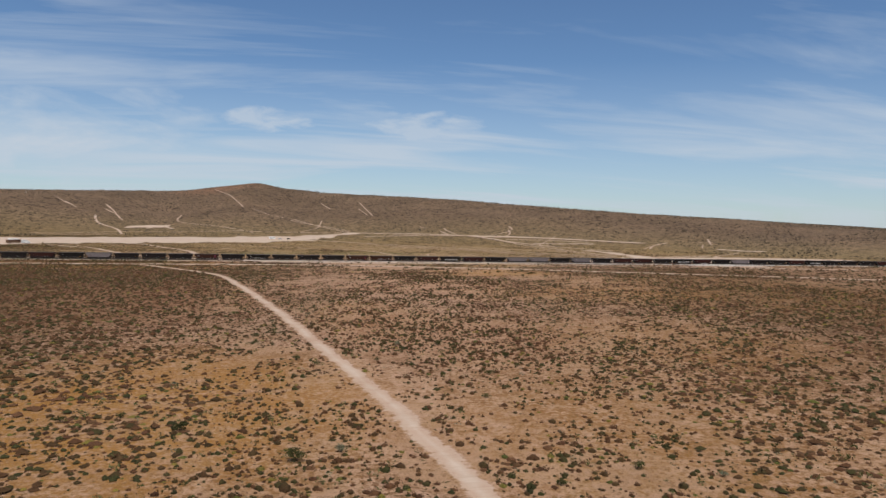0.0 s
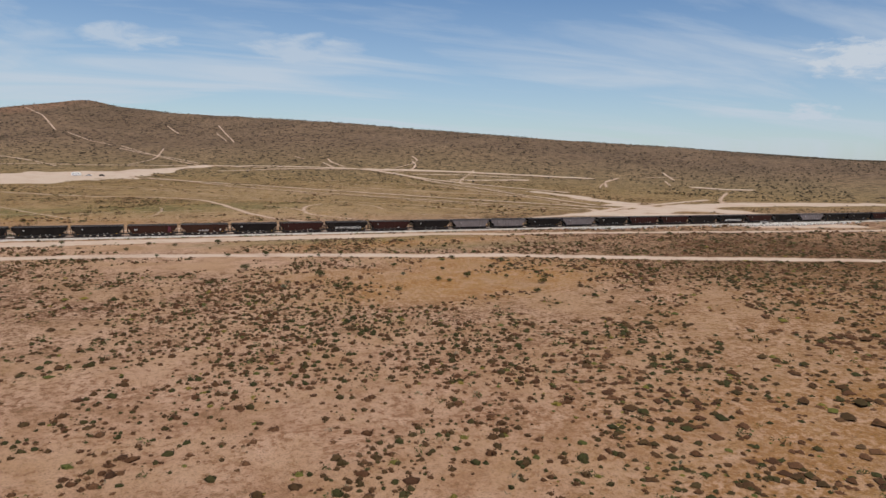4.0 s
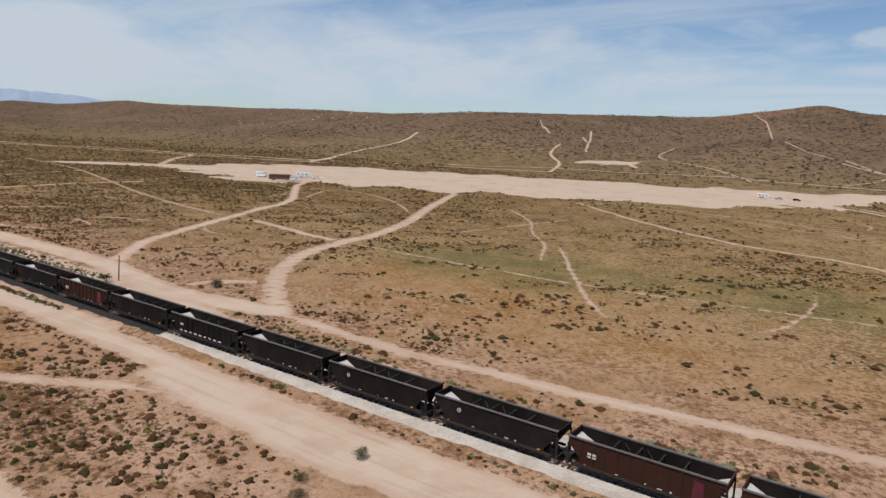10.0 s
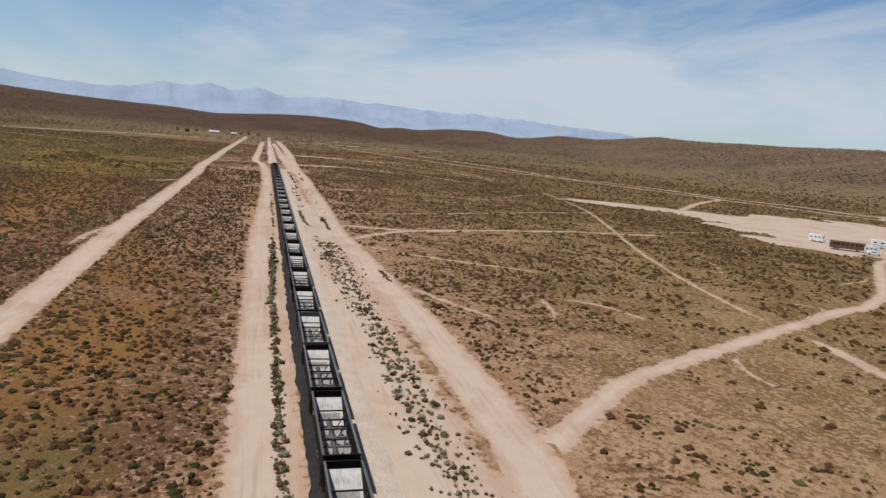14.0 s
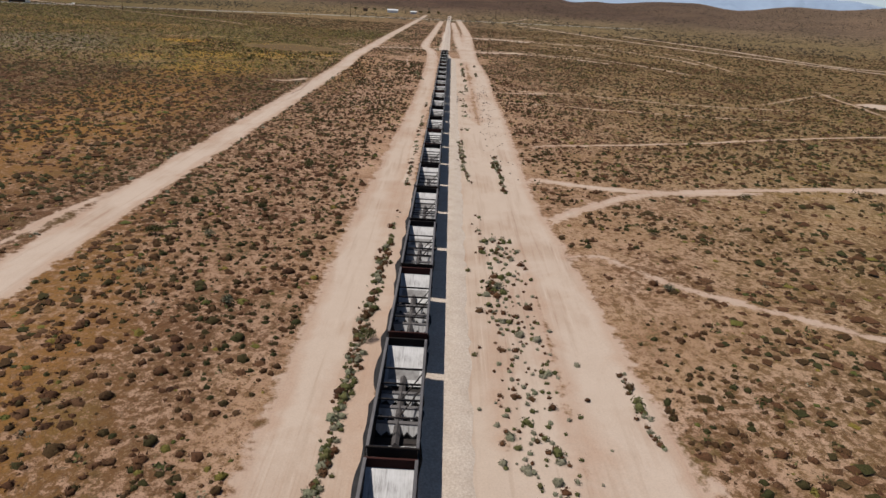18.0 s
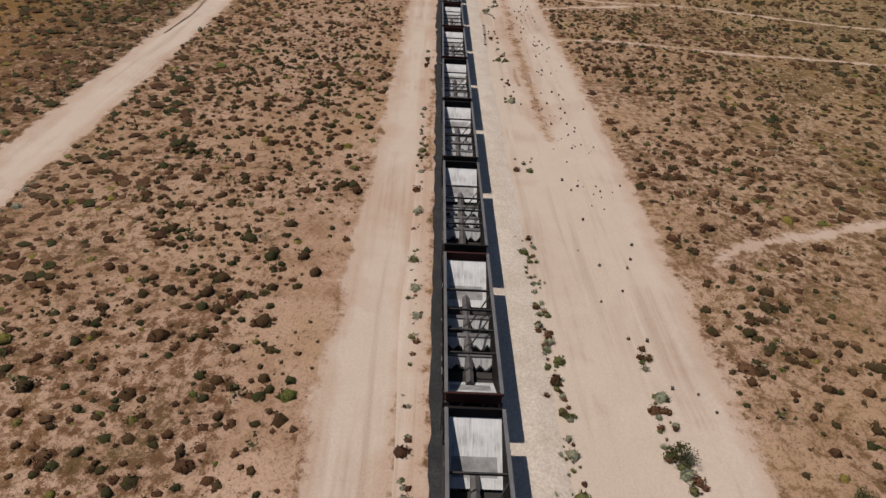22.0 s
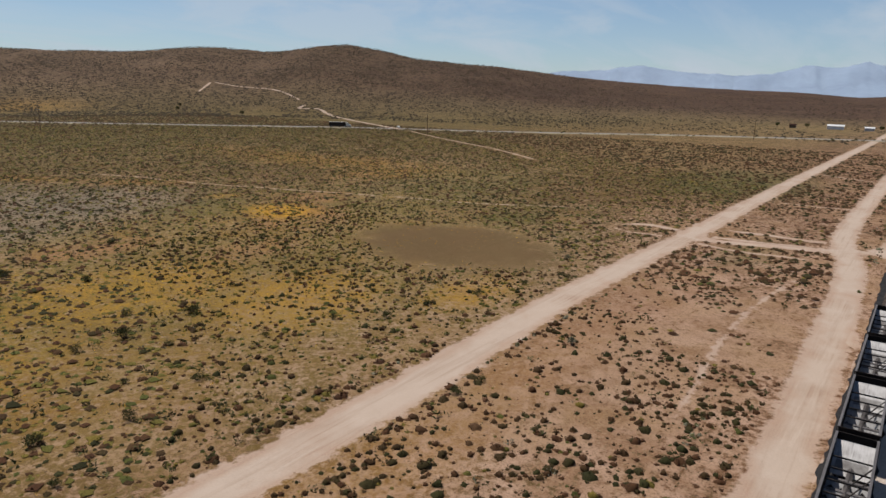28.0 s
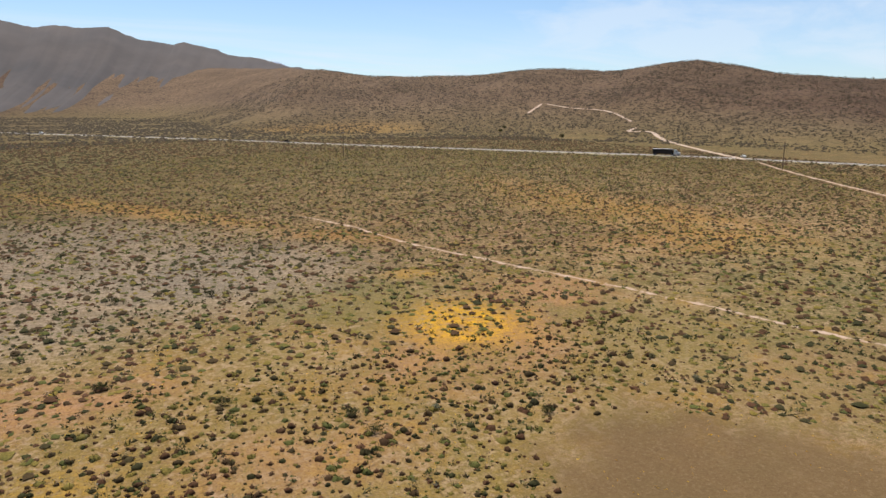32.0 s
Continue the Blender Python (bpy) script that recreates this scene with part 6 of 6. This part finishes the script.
GREEN_LABEL, SAGE_LABEL, BIG_LABEL = "olive-green creosote bush on bare sand", "pale grey sage bush among dry tufts", "large dark creosote bush with loose branches"
PROTO = [bush(31, 0.75, 760, BUSH, "creosote_bush", GREEN_LABEL), bush(32, 0.7, 700, BUSH, "creosote_bush", GREEN_LABEL), bush(33, 0.7, 700, SAGE, "sage_bush", SAGE_LABEL), bush(34, 1.0, 1000, BUSH, "creosote_bush", BIG_LABEL)]
PLACES_A = [(70.4, 31.1), (58.2, 33.0), (51.2, 33.3), (41.8, 36.9), (37.0, 34.7), (17.6, 44.7), (60.5, 21.8), (13.3, 15.9), (13.3, 29.6), (60.8, 58.5), (51.6, 61.9), (52.6, 65.2), (56.4, 48.8), (23.7, 55.9), (14.8, 57.0), (32.3, 59.6), (16.2, 65.6), (22.8, 64.3), (13.0, 71.8), (10.6, 68.1), (17.6, 77.9), (45.4, 67.6), (42.1, 61.6), (37.1, 72.0), (28.5, 65.5), (26.8, 66.6), (31.5, 50.8), (62.6, 60.9), (45.8, 57.4), (88.6, 8.7), (89.8, 20.7), (71.9, 13.9), (58.6, 15.0), (89.4, 13.4), (87.9, 14.9), (75.8, 21.5), (67.1, 16.5), (102.4, -35.8), (30.3, -35.0)]
PLACES_B = [(153.3, 19.0), (139.7, 13.7), (228.5, 13.1), (139.3, -5.3), (142.3, -18.7), (135.6, -15.9), (139.8, -25.6), (167.5, -8.9), (170.2, -6.4), (147.6, -7.4), (261.7, 18.5), (251.1, 16.4), (251.7, 23.4), (241.8, 23.5), (241.9, 18.8), (232.7, 21.0), (224.4, 2.9), (274.8, -8.6), (250.5, -22.8), (266.1, -38.5), (235.6, -20.3), (234.2, -6.5), (348.3, -4.5), (364.0, -12.9), (342.2, -13.6), (358.9, 14.2), (355.0, 19.3), (369.5, 36.1), (337.1, -16.9), (342.0, -22.2), (335.5, -20.1), (269.5, 15.3), (285.5, -27.3), (274.7, -25.7), (273.2, -15.5)]
PLACES_C = [(378.4, 43.0), (377.2, 37.4), (387.4, 47.2), (391.3, 43.4), (401.1, 46.8), (408.7, 45.5), (412.2, 41.4), (418.5, 48.7), (417.1, 59.2), (424.7, 38.5), (404.9, 25.8), (401.9, 26.0), (384.4, 41.4), (392.9, 56.4), (388.5, 56.3), (394.4, 51.7), (400.9, 57.5), (409.8, 62.6), (417.0, 23.5), (438.2, 33.8), (405.5, 56.8), (418.0, 41.0), (414.0, 47.3), (396.8, 62.2), (429.8, 76.9), (432.6, 36.7), (447.5, 38.1), (400.5, 76.9), (395.6, 85.9), (412.8, 93.4), (421.1, 86.0), (442.6, 74.2), (435.4, 78.6), (429.2, 80.1), (425.7, 118.1), (415.4, 119.0), (406.1, 114.6), (457.3, 73.8), (489.8, 90.0)]
PLACES_D = [(112.8, 237.1), (112.5, 227.7), (109.3, 255.4), (115.6, 250.2), (95.3, 263.2), (99.2, 265.1), (78.2, 247.2), (66.0, 273.3), (79.6, 273.2), (40.9, 244.3), (72.2, 270.8), (124.8, 239.9), (120.4, 251.5), (78.9, 156.0), (55.3, 169.0), (39.2, 160.3), (32.9, 157.4), (21.8, 161.3), (54.9, 147.9), (44.8, 174.0), (37.6, 152.3), (78.9, 162.6), (62.7, 168.2), (74.7, 235.9), (78.0, 229.3), (88.0, 225.6), (83.5, 214.5), (96.5, 227.7), (99.0, 223.9), (77.3, 214.4), (69.2, 225.5), (62.7, 216.8), (69.3, 231.2)]
pick = random.Random(5)
used = set()
for places in (PLACES_A, PLACES_B, PLACES_C, PLACES_D):
    for bx, by in places:
        i = pick.choice((0, 1, 0, 1, 2, 3))
        m = pose(bx, by, land_at(bx, by) - 0.03, 0, 0, pick.uniform(0, 360))
        if i not in used:
            used.add(i)
            PROTO[i].matrix_basis = m
            continue
        ob = copy_thing(PROTO[i], m)
        s = pick.uniform(0.75, 1.25)
        ob.scale = (s, s, s * pick.uniform(0.8, 1.05))

# ---- vehicles, poles and sheds ----
def wheels(parent, xs, half, r, w=0.16):
    for x in xs:
        for sy in (-1, 1):
            bm = bmesh.new()
            add_rod(bm, (x, sy * (half - w), r), (x, sy * half, r), r, 16)
            wh = part("wheel", bm, TYRE, parent)
            bm = bmesh.new()
            add_rod(bm, (x, sy * half, r), (x, sy * (half + 0.012), r), r * 0.55, 12)
            part("rim", bm, SILVER, wh)


def panes(parent, items, half, material=None):
    """Windows on both long sides: x, z, width, height."""
    for x, z, w, h in items:
        for sy in (-1, 1):
            bm = bmesh.new()
            add_box(bm, x - w / 2, x + w / 2, min(sy * half, sy * (half + 0.012)), max(sy * half, sy * (half + 0.012)), z - h / 2, z + h / 2)
            part("window", bm, material or GLASS, parent)


def camper(length, height, paint, label, name="travel_trailer", cab=False, stripe=True):
    root = new(name)
    tagged(root, label, "camper", "camp on the sandy lot")
    half, low = 0.85, 0.38
    bm = bmesh.new()
    nose = length * 0.16
    x0, x1 = -length / 2, length / 2
    if cab:
        add_prism(bm, [(x0, low), (x1, low), (x1, 0.9), (x1 - 0.35, 1.05), (x1 - 0.75, 1.45), (x1 - 0.35, 1.55), (x1 - 0.45, height), (x0, height)], -half, half)
    else:
        add_prism(bm, [(x0, low), (x1 - nose * 0.5, low), (x1, 0.8), (x1 - 0.1, height * 0.75), (x1 - nose, height), (x0 + 0.15, height), (x0, height - 0.2)], -half, half)
    body = part("body", bm, paint, root)
    bmesh_edges = bmesh.new()
    add_box(bmesh_edges, x0 + 0.4, x1 - nose - 0.1, -half + 0.12, half - 0.12, height, height + 0.05, 0.02)
    part("roof", bmesh_edges, ROOFTIN, root)
    for x in (x0 + length * 0.3, x0 + length * 0.6):
        bm = bmesh.new()
        add_box(bm, x - 0.25, x + 0.25, -0.25, 0.25, height + 0.05, height + 0.22, 0.03)
        part("roof_vent", bm, SILVER, root)
    panes(body, [(x0 + length * f, low + (height - low) * 0.62, length * 0.12, 0.35) for f in (0.18, 0.45, 0.7)], half)
    if stripe:
        panes(body, [(0.0, low + 0.42, length * 0.8, 0.14)], half, BLUE)
    bm = bmesh.new()
    add_box(bm, x0 + length * 0.52, x0 + length * 0.60, half, half + 0.012, low + 0.05, low + 1.3)
    part("door", bm, SILVER, root)
    wheels(root, (x0 + length * 0.28, x0 + length * (0.78 if cab else 0.42)), half, 0.27)
    if not cab:
        bm = bmesh.new()
        add_bar(bm, (x1 - 0.2, 0.3, 0.42), (x1 + 0.7, 0, 0.40), 0.06)
        add_bar(bm, (x1 - 0.2, -0.3, 0.42), (x1 + 0.7, 0, 0.40), 0.06)
        add_bar(bm, (x1 + 0.55, 0, -0.02), (x1 + 0.55, 0, 0.45), 0.05)
        part("hitch", bm, DARK, root)
    return root


def car(paint, label, pickup=False, name="parked_car"):
    root = new(name)
    tagged(root, label, "car")
    half = 0.64
    if pickup:
        outline = [(-1.9, 0.32), (1.9, 0.32), (1.95, 0.62), (1.1, 0.75), (0.75, 1.2), (-0.25, 1.22), (-0.4, 0.78), (-1.9, 0.76)]
        glass = [(0.28, 0.98, 0.8, 0.26)]
    else:
        outline = [(-1.6, 0.3), (1.6, 0.3), (1.65, 0.58), (0.95, 0.68), (0.45, 1.05), (-0.9, 1.08), (-1.5, 0.72)]
        glass = [(-0.1, 0.88, 1.05, 0.24)]
    bm = bmesh.new()
    add_prism(bm, outline, -half, half)
    bmesh.ops.bevel(bm, geom=bm.edges[:], offset=0.05, segments=2, affect="EDGES")
    body = part("body", bm, paint, root)
    panes(body, glass, half)
    bm = bmesh.new()
    add_bar(bm, (1.02 if pickup else 0.86, 0, 0.78 if pickup else 0.76), (0.80 if pickup else 0.52, 0, 1.14 if pickup else 1.0), 1.05, 0.03)
    part("windscreen", bm, GLASS, root)
    for sy in (-1, 1):
        bm = bmesh.new()
        add_box(bm, 1.60 if not pickup else 1.9, 1.655 if not pickup else 1.965, sy * 0.45 - 0.12, sy * 0.45 + 0.12, 0.46, 0.56)
        part("headlight", bm, WHITE, root)
    if pickup:
        bm = bmesh.new()
        add_box(bm, -1.8, -0.5, -0.5, 0.5, 0.755, 0.785)
        part("bed", bm, DARK, root)
    wheels(root, (-1.1, 1.1), half + 0.02, 0.25, 0.15)
    return root


def old_bus(label):
    root = new("old_trailer")
    tagged(root, label, "trailer", "camp on the sandy lot")
    bm = bmesh.new()
    add_box(bm, -4.2, 4.2, -0.92, 0.92, 0.5, 2.25, 0.06)
    body = part("body", bm, RUSTYBUS, root)
    bm = bmesh.new()
    add_box(bm, -4.1, 4.1, -0.85, 0.85, 2.25, 2.36, 0.03)
    part("roof", bm, TIE, root)
    for i in range(9):
        for sy in (-1, 1):
            bm = bmesh.new()
            x = -3.7 + i * 0.92
            add_box(bm, x - 0.03, x + 0.03, min(sy * 0.92, sy * 0.97), max(sy * 0.92, sy * 0.97), 0.55, 2.2)
            part("post", bm, TIE, body)
    panes(body, [(-3.2 + i * 1.05, 1.72, 0.6, 0.42) for i in range(7)], 0.92)
    wheels(root, (-2.8, -2.1, 2.6), 0.9, 0.33)
    return root


def semi_truck(label):
    root = new("semi_truck")
    tagged(root, label, "truck")
    bm = bmesh.new()
    add_box(bm, -6.2, 3.0, -0.92, 0.92, 0.95, 2.85, 0.04)
    trailer = part("trailer", bm, DARK, root, "dark long box trailer")
    bm = bmesh.new()
    add_box(bm, -6.15, 2.95, -0.88, 0.88, 2.85, 2.93)
    part("trailer_roof", bm, ROOFTIN, trailer)
    for i in range(12):
        for sy in (-1, 1):
            bm = bmesh.new()
            x = -5.9 + i * 0.78
            add_box(bm, x - 0.03, x + 0.03, min(sy * 0.92, sy * 0.96), max(sy * 0.92, sy * 0.96), 1.0, 2.8)
            part("post", bm, DARK, trailer)
    bm = bmesh.new()
    add_prism(bm, [(3.2, 0.55), (5.9, 0.55), (6.0, 1.35), (5.0, 1.5), (4.75, 2.2), (4.3, 2.65), (3.2, 2.6)], -0.85, 0.85)
    cab = part("cab", bm, PAINT, root, "white truck cab")
    panes(cab, [(4.35, 1.9, 0.5, 0.4)], 0.85)
    bm = bmesh.new()
    add_box(bm, -6.1, 5.4, -0.35, 0.35, 0.55, 0.9)
    part("chassis", bm, DARK, root)
    wheels(root, (-5.5, -4.8, 2.4, 3.1, 5.1), 0.88, 0.36)
    return root


def set_down(ob, x, y, heading, lift=0.0):
    ob.matrix_basis = pose(x, y, land_at(x, y) + lift, 0, 0, heading)
    return ob


RUSTYBUS = worn("rusty_brown_sheet", (0.14, 0.075, 0.045), (0.07, 0.042, 0.03), 0.8, scale=0.8)
set_down(camper(4.2, 2.1, PAINT, "white camper van parked on the sandy lot", "camper_van", True, False), 282.5, -151.5, 205)
set_down(old_bus("long rusty brown trailer parked on sand"), 267.5, -147.5, 232)
set_down(camper(3.6, 1.95, PAINT, "small white travel trailer beside a brown trailer", "travel_trailer", False, False), 262.8, -151.0, 222)
set_down(car(PAINT, "white sedan parked beside a small trailer"), 260.4, -149.2, 228)
set_down(camper(6.4, 2.25, PAINT, "long white fifth-wheel camper with blue stripes", "travel_trailer"), 274.0, -166.5, 222)
set_down(car(PAINT, "white pickup truck parked behind the camper", True, "pickup_truck"), 267.8, -168.2, 222)
set_down(camper(5.4, 2.1, PAINT, "white travel trailer alone on the sandy lot", "travel_trailer"), 119.5, -309.5, 185)
set_down(car(SILVER, "low grey utility trailer with a small load", True, "utility_trailer"), 113.0, -309.8, 185)
set_down(car(BLACK, "black off-road car on the sandy lot"), 105.6, -310.2, 170)
set_down(semi_truck("semi truck with a dark box trailer on the highway"), 655, 275.5, -48, 0.36)
set_down(car(PAINT, "white car on the desert highway"), 392, 585, 132, 0.36)
set_down(car(BLACK, "dark pickup truck on the desert highway", True, "pickup_truck"), 520, 436, -52, 0.36)
set_down(car(BLACK, "dark pickup parked by the far dirt road", True, "pickup_truck"), 619, -175, 150)
set_down(car(PAINT, "white car parked where the side road meets the highway"), 683, 256, 60)


def pole(label, height, r, lean=0.0, arm=False, name="utility_pole"):
    root = new(name)
    tagged(root, label, "pole", "poles along the highway" if arm else "")
    bm = bmesh.new()
    add_rod(bm, (0, 0, -0.6), (lean * height, lean * height * 0.3, height), r, 10, r * 0.7)
    shaft = part("shaft", bm, WOOD, root)
    if arm:
        bm = bmesh.new()
        add_box(bm, -0.9, 0.9, -0.05, 0.05, height - 0.7, height - 0.58)
        part("cross_arm", bm, WOOD, root)
        for x in (-0.8, -0.35, 0.35, 0.8):
            bm = bmesh.new()
            add_rod(bm, (x, 0, height - 0.58), (x, 0, height - 0.40), 0.035, 8)
            part("insulator", bm, SILVER, root)
    else:
        bm = bmesh.new()
        add_rod(bm, (lean * height, lean * height * 0.3, height - 0.02), (lean * height, lean * height * 0.3, height + 0.03), r * 0.8, 10)
        part("cap", bm, DARK, root)
    return root


set_down(pole("weathered leaning wooden pole beside the dirt road", 3.4, 0.10, 0.05), 147.3, -9.0, 190)
first_pole = None
for px_, py_ in ((268, 573), (392, 450), (516, 327), (638, 202), (764, 78), (888, -44)):
    m = pose(px_, py_, land_at(px_, py_), 0, 0, 45)
    if first_pole is None:
        first_pole = pole("tall wooden utility pole standing by the highway", 10.4, 0.16, 0.0, True)
        first_pole.matrix_basis = m
    else:
        copy_thing(first_pole, m)

# a fallen ladder-like frame by the track
frame_ob = new("fallen_frame")
tagged(frame_ob, "rusty two-rail frame lying beside the track", "scrap frame")
for dy in (-0.08, 0.08):
    bm = bmesh.new()
    add_bar(bm, (-4.2, dy, 0.05), (4.2, dy, 0.05), 0.03, 0.03)
    part("side_rail", bm, RAILSTEEL, frame_ob)
for x in (-4.1, -0.1, 0.2, 4.1):
    bm = bmesh.new()
    add_box(bm, x - 0.07, x + 0.07, -0.13, 0.13, 0.02, 0.09)
    part("cross_plate", bm, DARK, frame_ob)
frame_ob.matrix_basis = pose(337.2, -3.9, 0.06, 0, 0, -1.5)

# short fence post pair where a pipe stands by the north road
for fx, fy in ((227.5, 32.4), (229.3, 32.6)):
    set_down(pole("short weathered wooden post by the dirt road", 0.9, 0.05, 0.0, False, "fence_post"), fx, fy, 0)


# stones and rubble
def rubble(name, label, centre, spread, count, size, material, seed):
    r = np.random.default_rng(seed)
    v, f = [], []
    for i in range(count):
        s = size * r.uniform(0.4, 1.3)
        c = cube * r.uniform(0.6, 1.2, (8, 3)) * s
        a = r.uniform(0, math.tau)
        rot = np.array([[math.cos(a), -math.sin(a), 0], [math.sin(a), math.cos(a), 0], [0, 0, 1]])
        x, y = centre[0] + r.normal(0, spread[0]), centre[1] + r.normal(0, spread[1])
        v.append(c @ rot.T + (x, y, land_at(x, y) + s * 0.25))
        f.append(cube_f + 8 * i)
    return tagged(mesh_arrays(name, np.vstack(v), np.vstack(f), material), label, "rubble", kind="stuff")


rubble("rubble", "chalky white rubble below the track bank", (-48, 4.4), (7, 0.9), 260, 0.42, STONE, 3)
rubble("rubble", "chalky white rubble round the drain", (-112, 5.5), (13, 1.4), 420, 0.5, STONE, 4)
rubble("loose_stones", "dark loose stones scattered on the sandy road", (340, -9.5), (16, 1.0), 70, 0.13, TIE, 5)
rubble("loose_stones", "dark loose stones scattered on the sandy road", (300, -9.0), (14, 1.2), 60, 0.12, TIE, 6)
rubble("pale_rocks", "pale rocks scattered on the far slope", (640, -560), (90, 60), 45, 0.9, STONE, 7)

drain = new("drain_headwall")
tagged(drain, "white concrete drain headwall under the railway", "headwall")
bm = bmesh.new()
add_box(bm, -1.6, 1.6, -0.12, 0.12, 0.55, 0.8)
part("lintel", bm, CONCRETE, drain)
for sx in (-1, 1):
    bm = bmesh.new()
    add_prism(bm, [(sx * 0.95, -0.5), (sx * 1.6, -0.5), (sx * 1.6, 0.55), (sx * 0.95, 0.55)], -0.12, 0.12)
    part("pier", bm, CONCRETE, drain)
    bm = bmesh.new()
    add_bar(bm, (sx * 1.6, 0.0, 0.2), (sx * 3.0, 1.9, -0.1), 0.2, 0.7)
    part("wing_wall", bm, CONCRETE, drain)
# black slab between the piers, painted in place of the hole's shade
bm = bmesh.new()
add_box(bm, -0.95, 0.95, -0.2, -0.1, -0.4, 0.55)
part("opening", bm, TYRE, drain)
drain.matrix_basis = pose(-104, 3.3, 0.0)


# far sheds and trees where the rails meet the hills
def shed(name, label, w, d, h, wall, roof):
    root = new(name)
    tagged(root, label, "building", "sheds by the far crossing")
    bm = bmesh.new()
    add_box(bm, -w / 2, w / 2, -d / 2, d / 2, -0.4, h)
    body = part("wall", bm, wall, root)
    bm = bmesh.new()
    add_prism(bm, [(-d / 2 - 0.3, h), (d / 2 + 0.3, h), (0, h + d * 0.22)], -w / 2 - 0.3, w / 2 + 0.3, True)
    part("roof", bm, roof, root)
    for i in range(3):
        bm = bmesh.new()
        x = (-0.3 + 0.3 * i) * w
        add_box(bm, x - 0.5, x + 0.5, -d / 2 - 0.03, -d / 2, h * 0.35, h * 0.75)
        part("window", bm, GLASS, body)
    bm = bmesh.new()
    add_box(bm, -w / 2 - 0.03, -w / 2, -0.8, 0.8, 0, h * 0.7)
    part("door", bm, SILVER, body)
    return root


set_down(shed("storage_shed", "long white shed with a pale metal roof", 11, 5, 2.5, PAINT, ROOFTIN), 955, 60, 95)
set_down(shed("storage_shed", "small brown shed near a white one", 4.5, 4, 2.2, TIE, RUST), 950, 88, 95)
set_down(shed("storage_shed", "low grey shed behind dark trees", 6, 4, 2.0, SILVER, ROOFTIN), 952, 38, 95)


def tree(seed, label, h):
    r = random.Random(seed)
    root = new("desert_tree")
    tagged(root, label, "tree", "dark trees by the sheds")
    bm = bmesh.new()
    add_rod(bm, (0, 0, -0.3), (0.1, 0, h * 0.5), 0.16, 7, 0.08)
    for _ in range(5):
        a = r.uniform(0, math.tau)
        add_rod(bm, (0.05, 0, h * 0.35), (math.cos(a) * h * 0.3, math.sin(a) * h * 0.3, h * r.uniform(0.6, 0.85)), 0.07, 5, 0.02)
    part("trunk", bm, WOOD, root)
    bm = bmesh.new()
    for _ in range(420):
        d = Vector((r.gauss(0, 1), r.gauss(0, 1), r.gauss(0, 0.75))).normalized() * r.uniform(0.3, 1.0)
        c = Vector((d.x * h * 0.42, d.y * h * 0.42, h * 0.66 + d.z * h * 0.34))
        bm.faces.new([bm.verts.new(c + Vector((r.gauss(0, 1), r.gauss(0, 1), r.gauss(0, 1))) * 0.17) for _ in range(3)])
    part("crown", bm, BUSH, root)
    return root


t0 = set_down(tree(3, "dark green tree with a loose uneven crown", 4.2), 948, 78, 0)
for tx, ty in ((944, 30), (950, 22), (940, 97), (700, 492), (716, 512), (960, 12), (700, 415)):
    copy_thing(t0, pose(tx, ty, land_at(tx, ty), 0, 0, tx * 7))

# hardy bushes along the highway
r = np.random.default_rng(23)
line = smooth_line(HIGHWAY, 3.0)
k = r.integers(0, len(line), 260)
x, y = line[k, 0] + r.choice([-1, 1], 260) * r.uniform(4.5, 8.0, 260), line[k, 1] + r.choice([-1, 1], 260) * r.uniform(2.5, 6.0, 260)
tagged(clumps("verge_bushes", x, y, r.uniform(0.5, 1.1, 260), 40, BUSH, 0.28, 0.9), "dark bushes lining the highway verge", "scrub", kind="stuff")

# wheel ruts pressed into the sand beside the track, and cracks in the northern road
RUT = worn("damp_rut_sand", (0.255, 0.165, 0.115), (0.32, 0.22, 0.16), 0.95, scale=1.2, amount=0.7, grain=0.2)
for line in ([(325.44, -6.33), (323.15, -6.21), (321.66, -6.3), (320.29, -6.41)], [(325.26, -7.4), (323.82, -7.54), (322.48, -7.62), (321.17, -7.56)]):
    tagged(ribbon("wheel_rut", line, 0.17, RUT, 0.025, 0.5, 0.35), "short dark wheel rut in pale sand", "wheel rut", "ruts by the track", "structure")
for line, half in (([(355.0, 31.7), (351.1, 31.2), (348.3, 31.0), (345.6, 30.9), (343.3, 30.7)], 0.16), ([(343.3, 30.7), (340.1, 30.5), (336, 30.6), (331, 30.9)], 0.1), ([(366.0, 30.3), (360.9, 30.1), (356.3, 30.5)], 0.08)):
    tagged(ribbon("washed_out_crack", line, half, RUT, 0.03, 0.4, 0.9), "ragged crack washed into the dirt road", "crack", "cracks in the road", "structure")
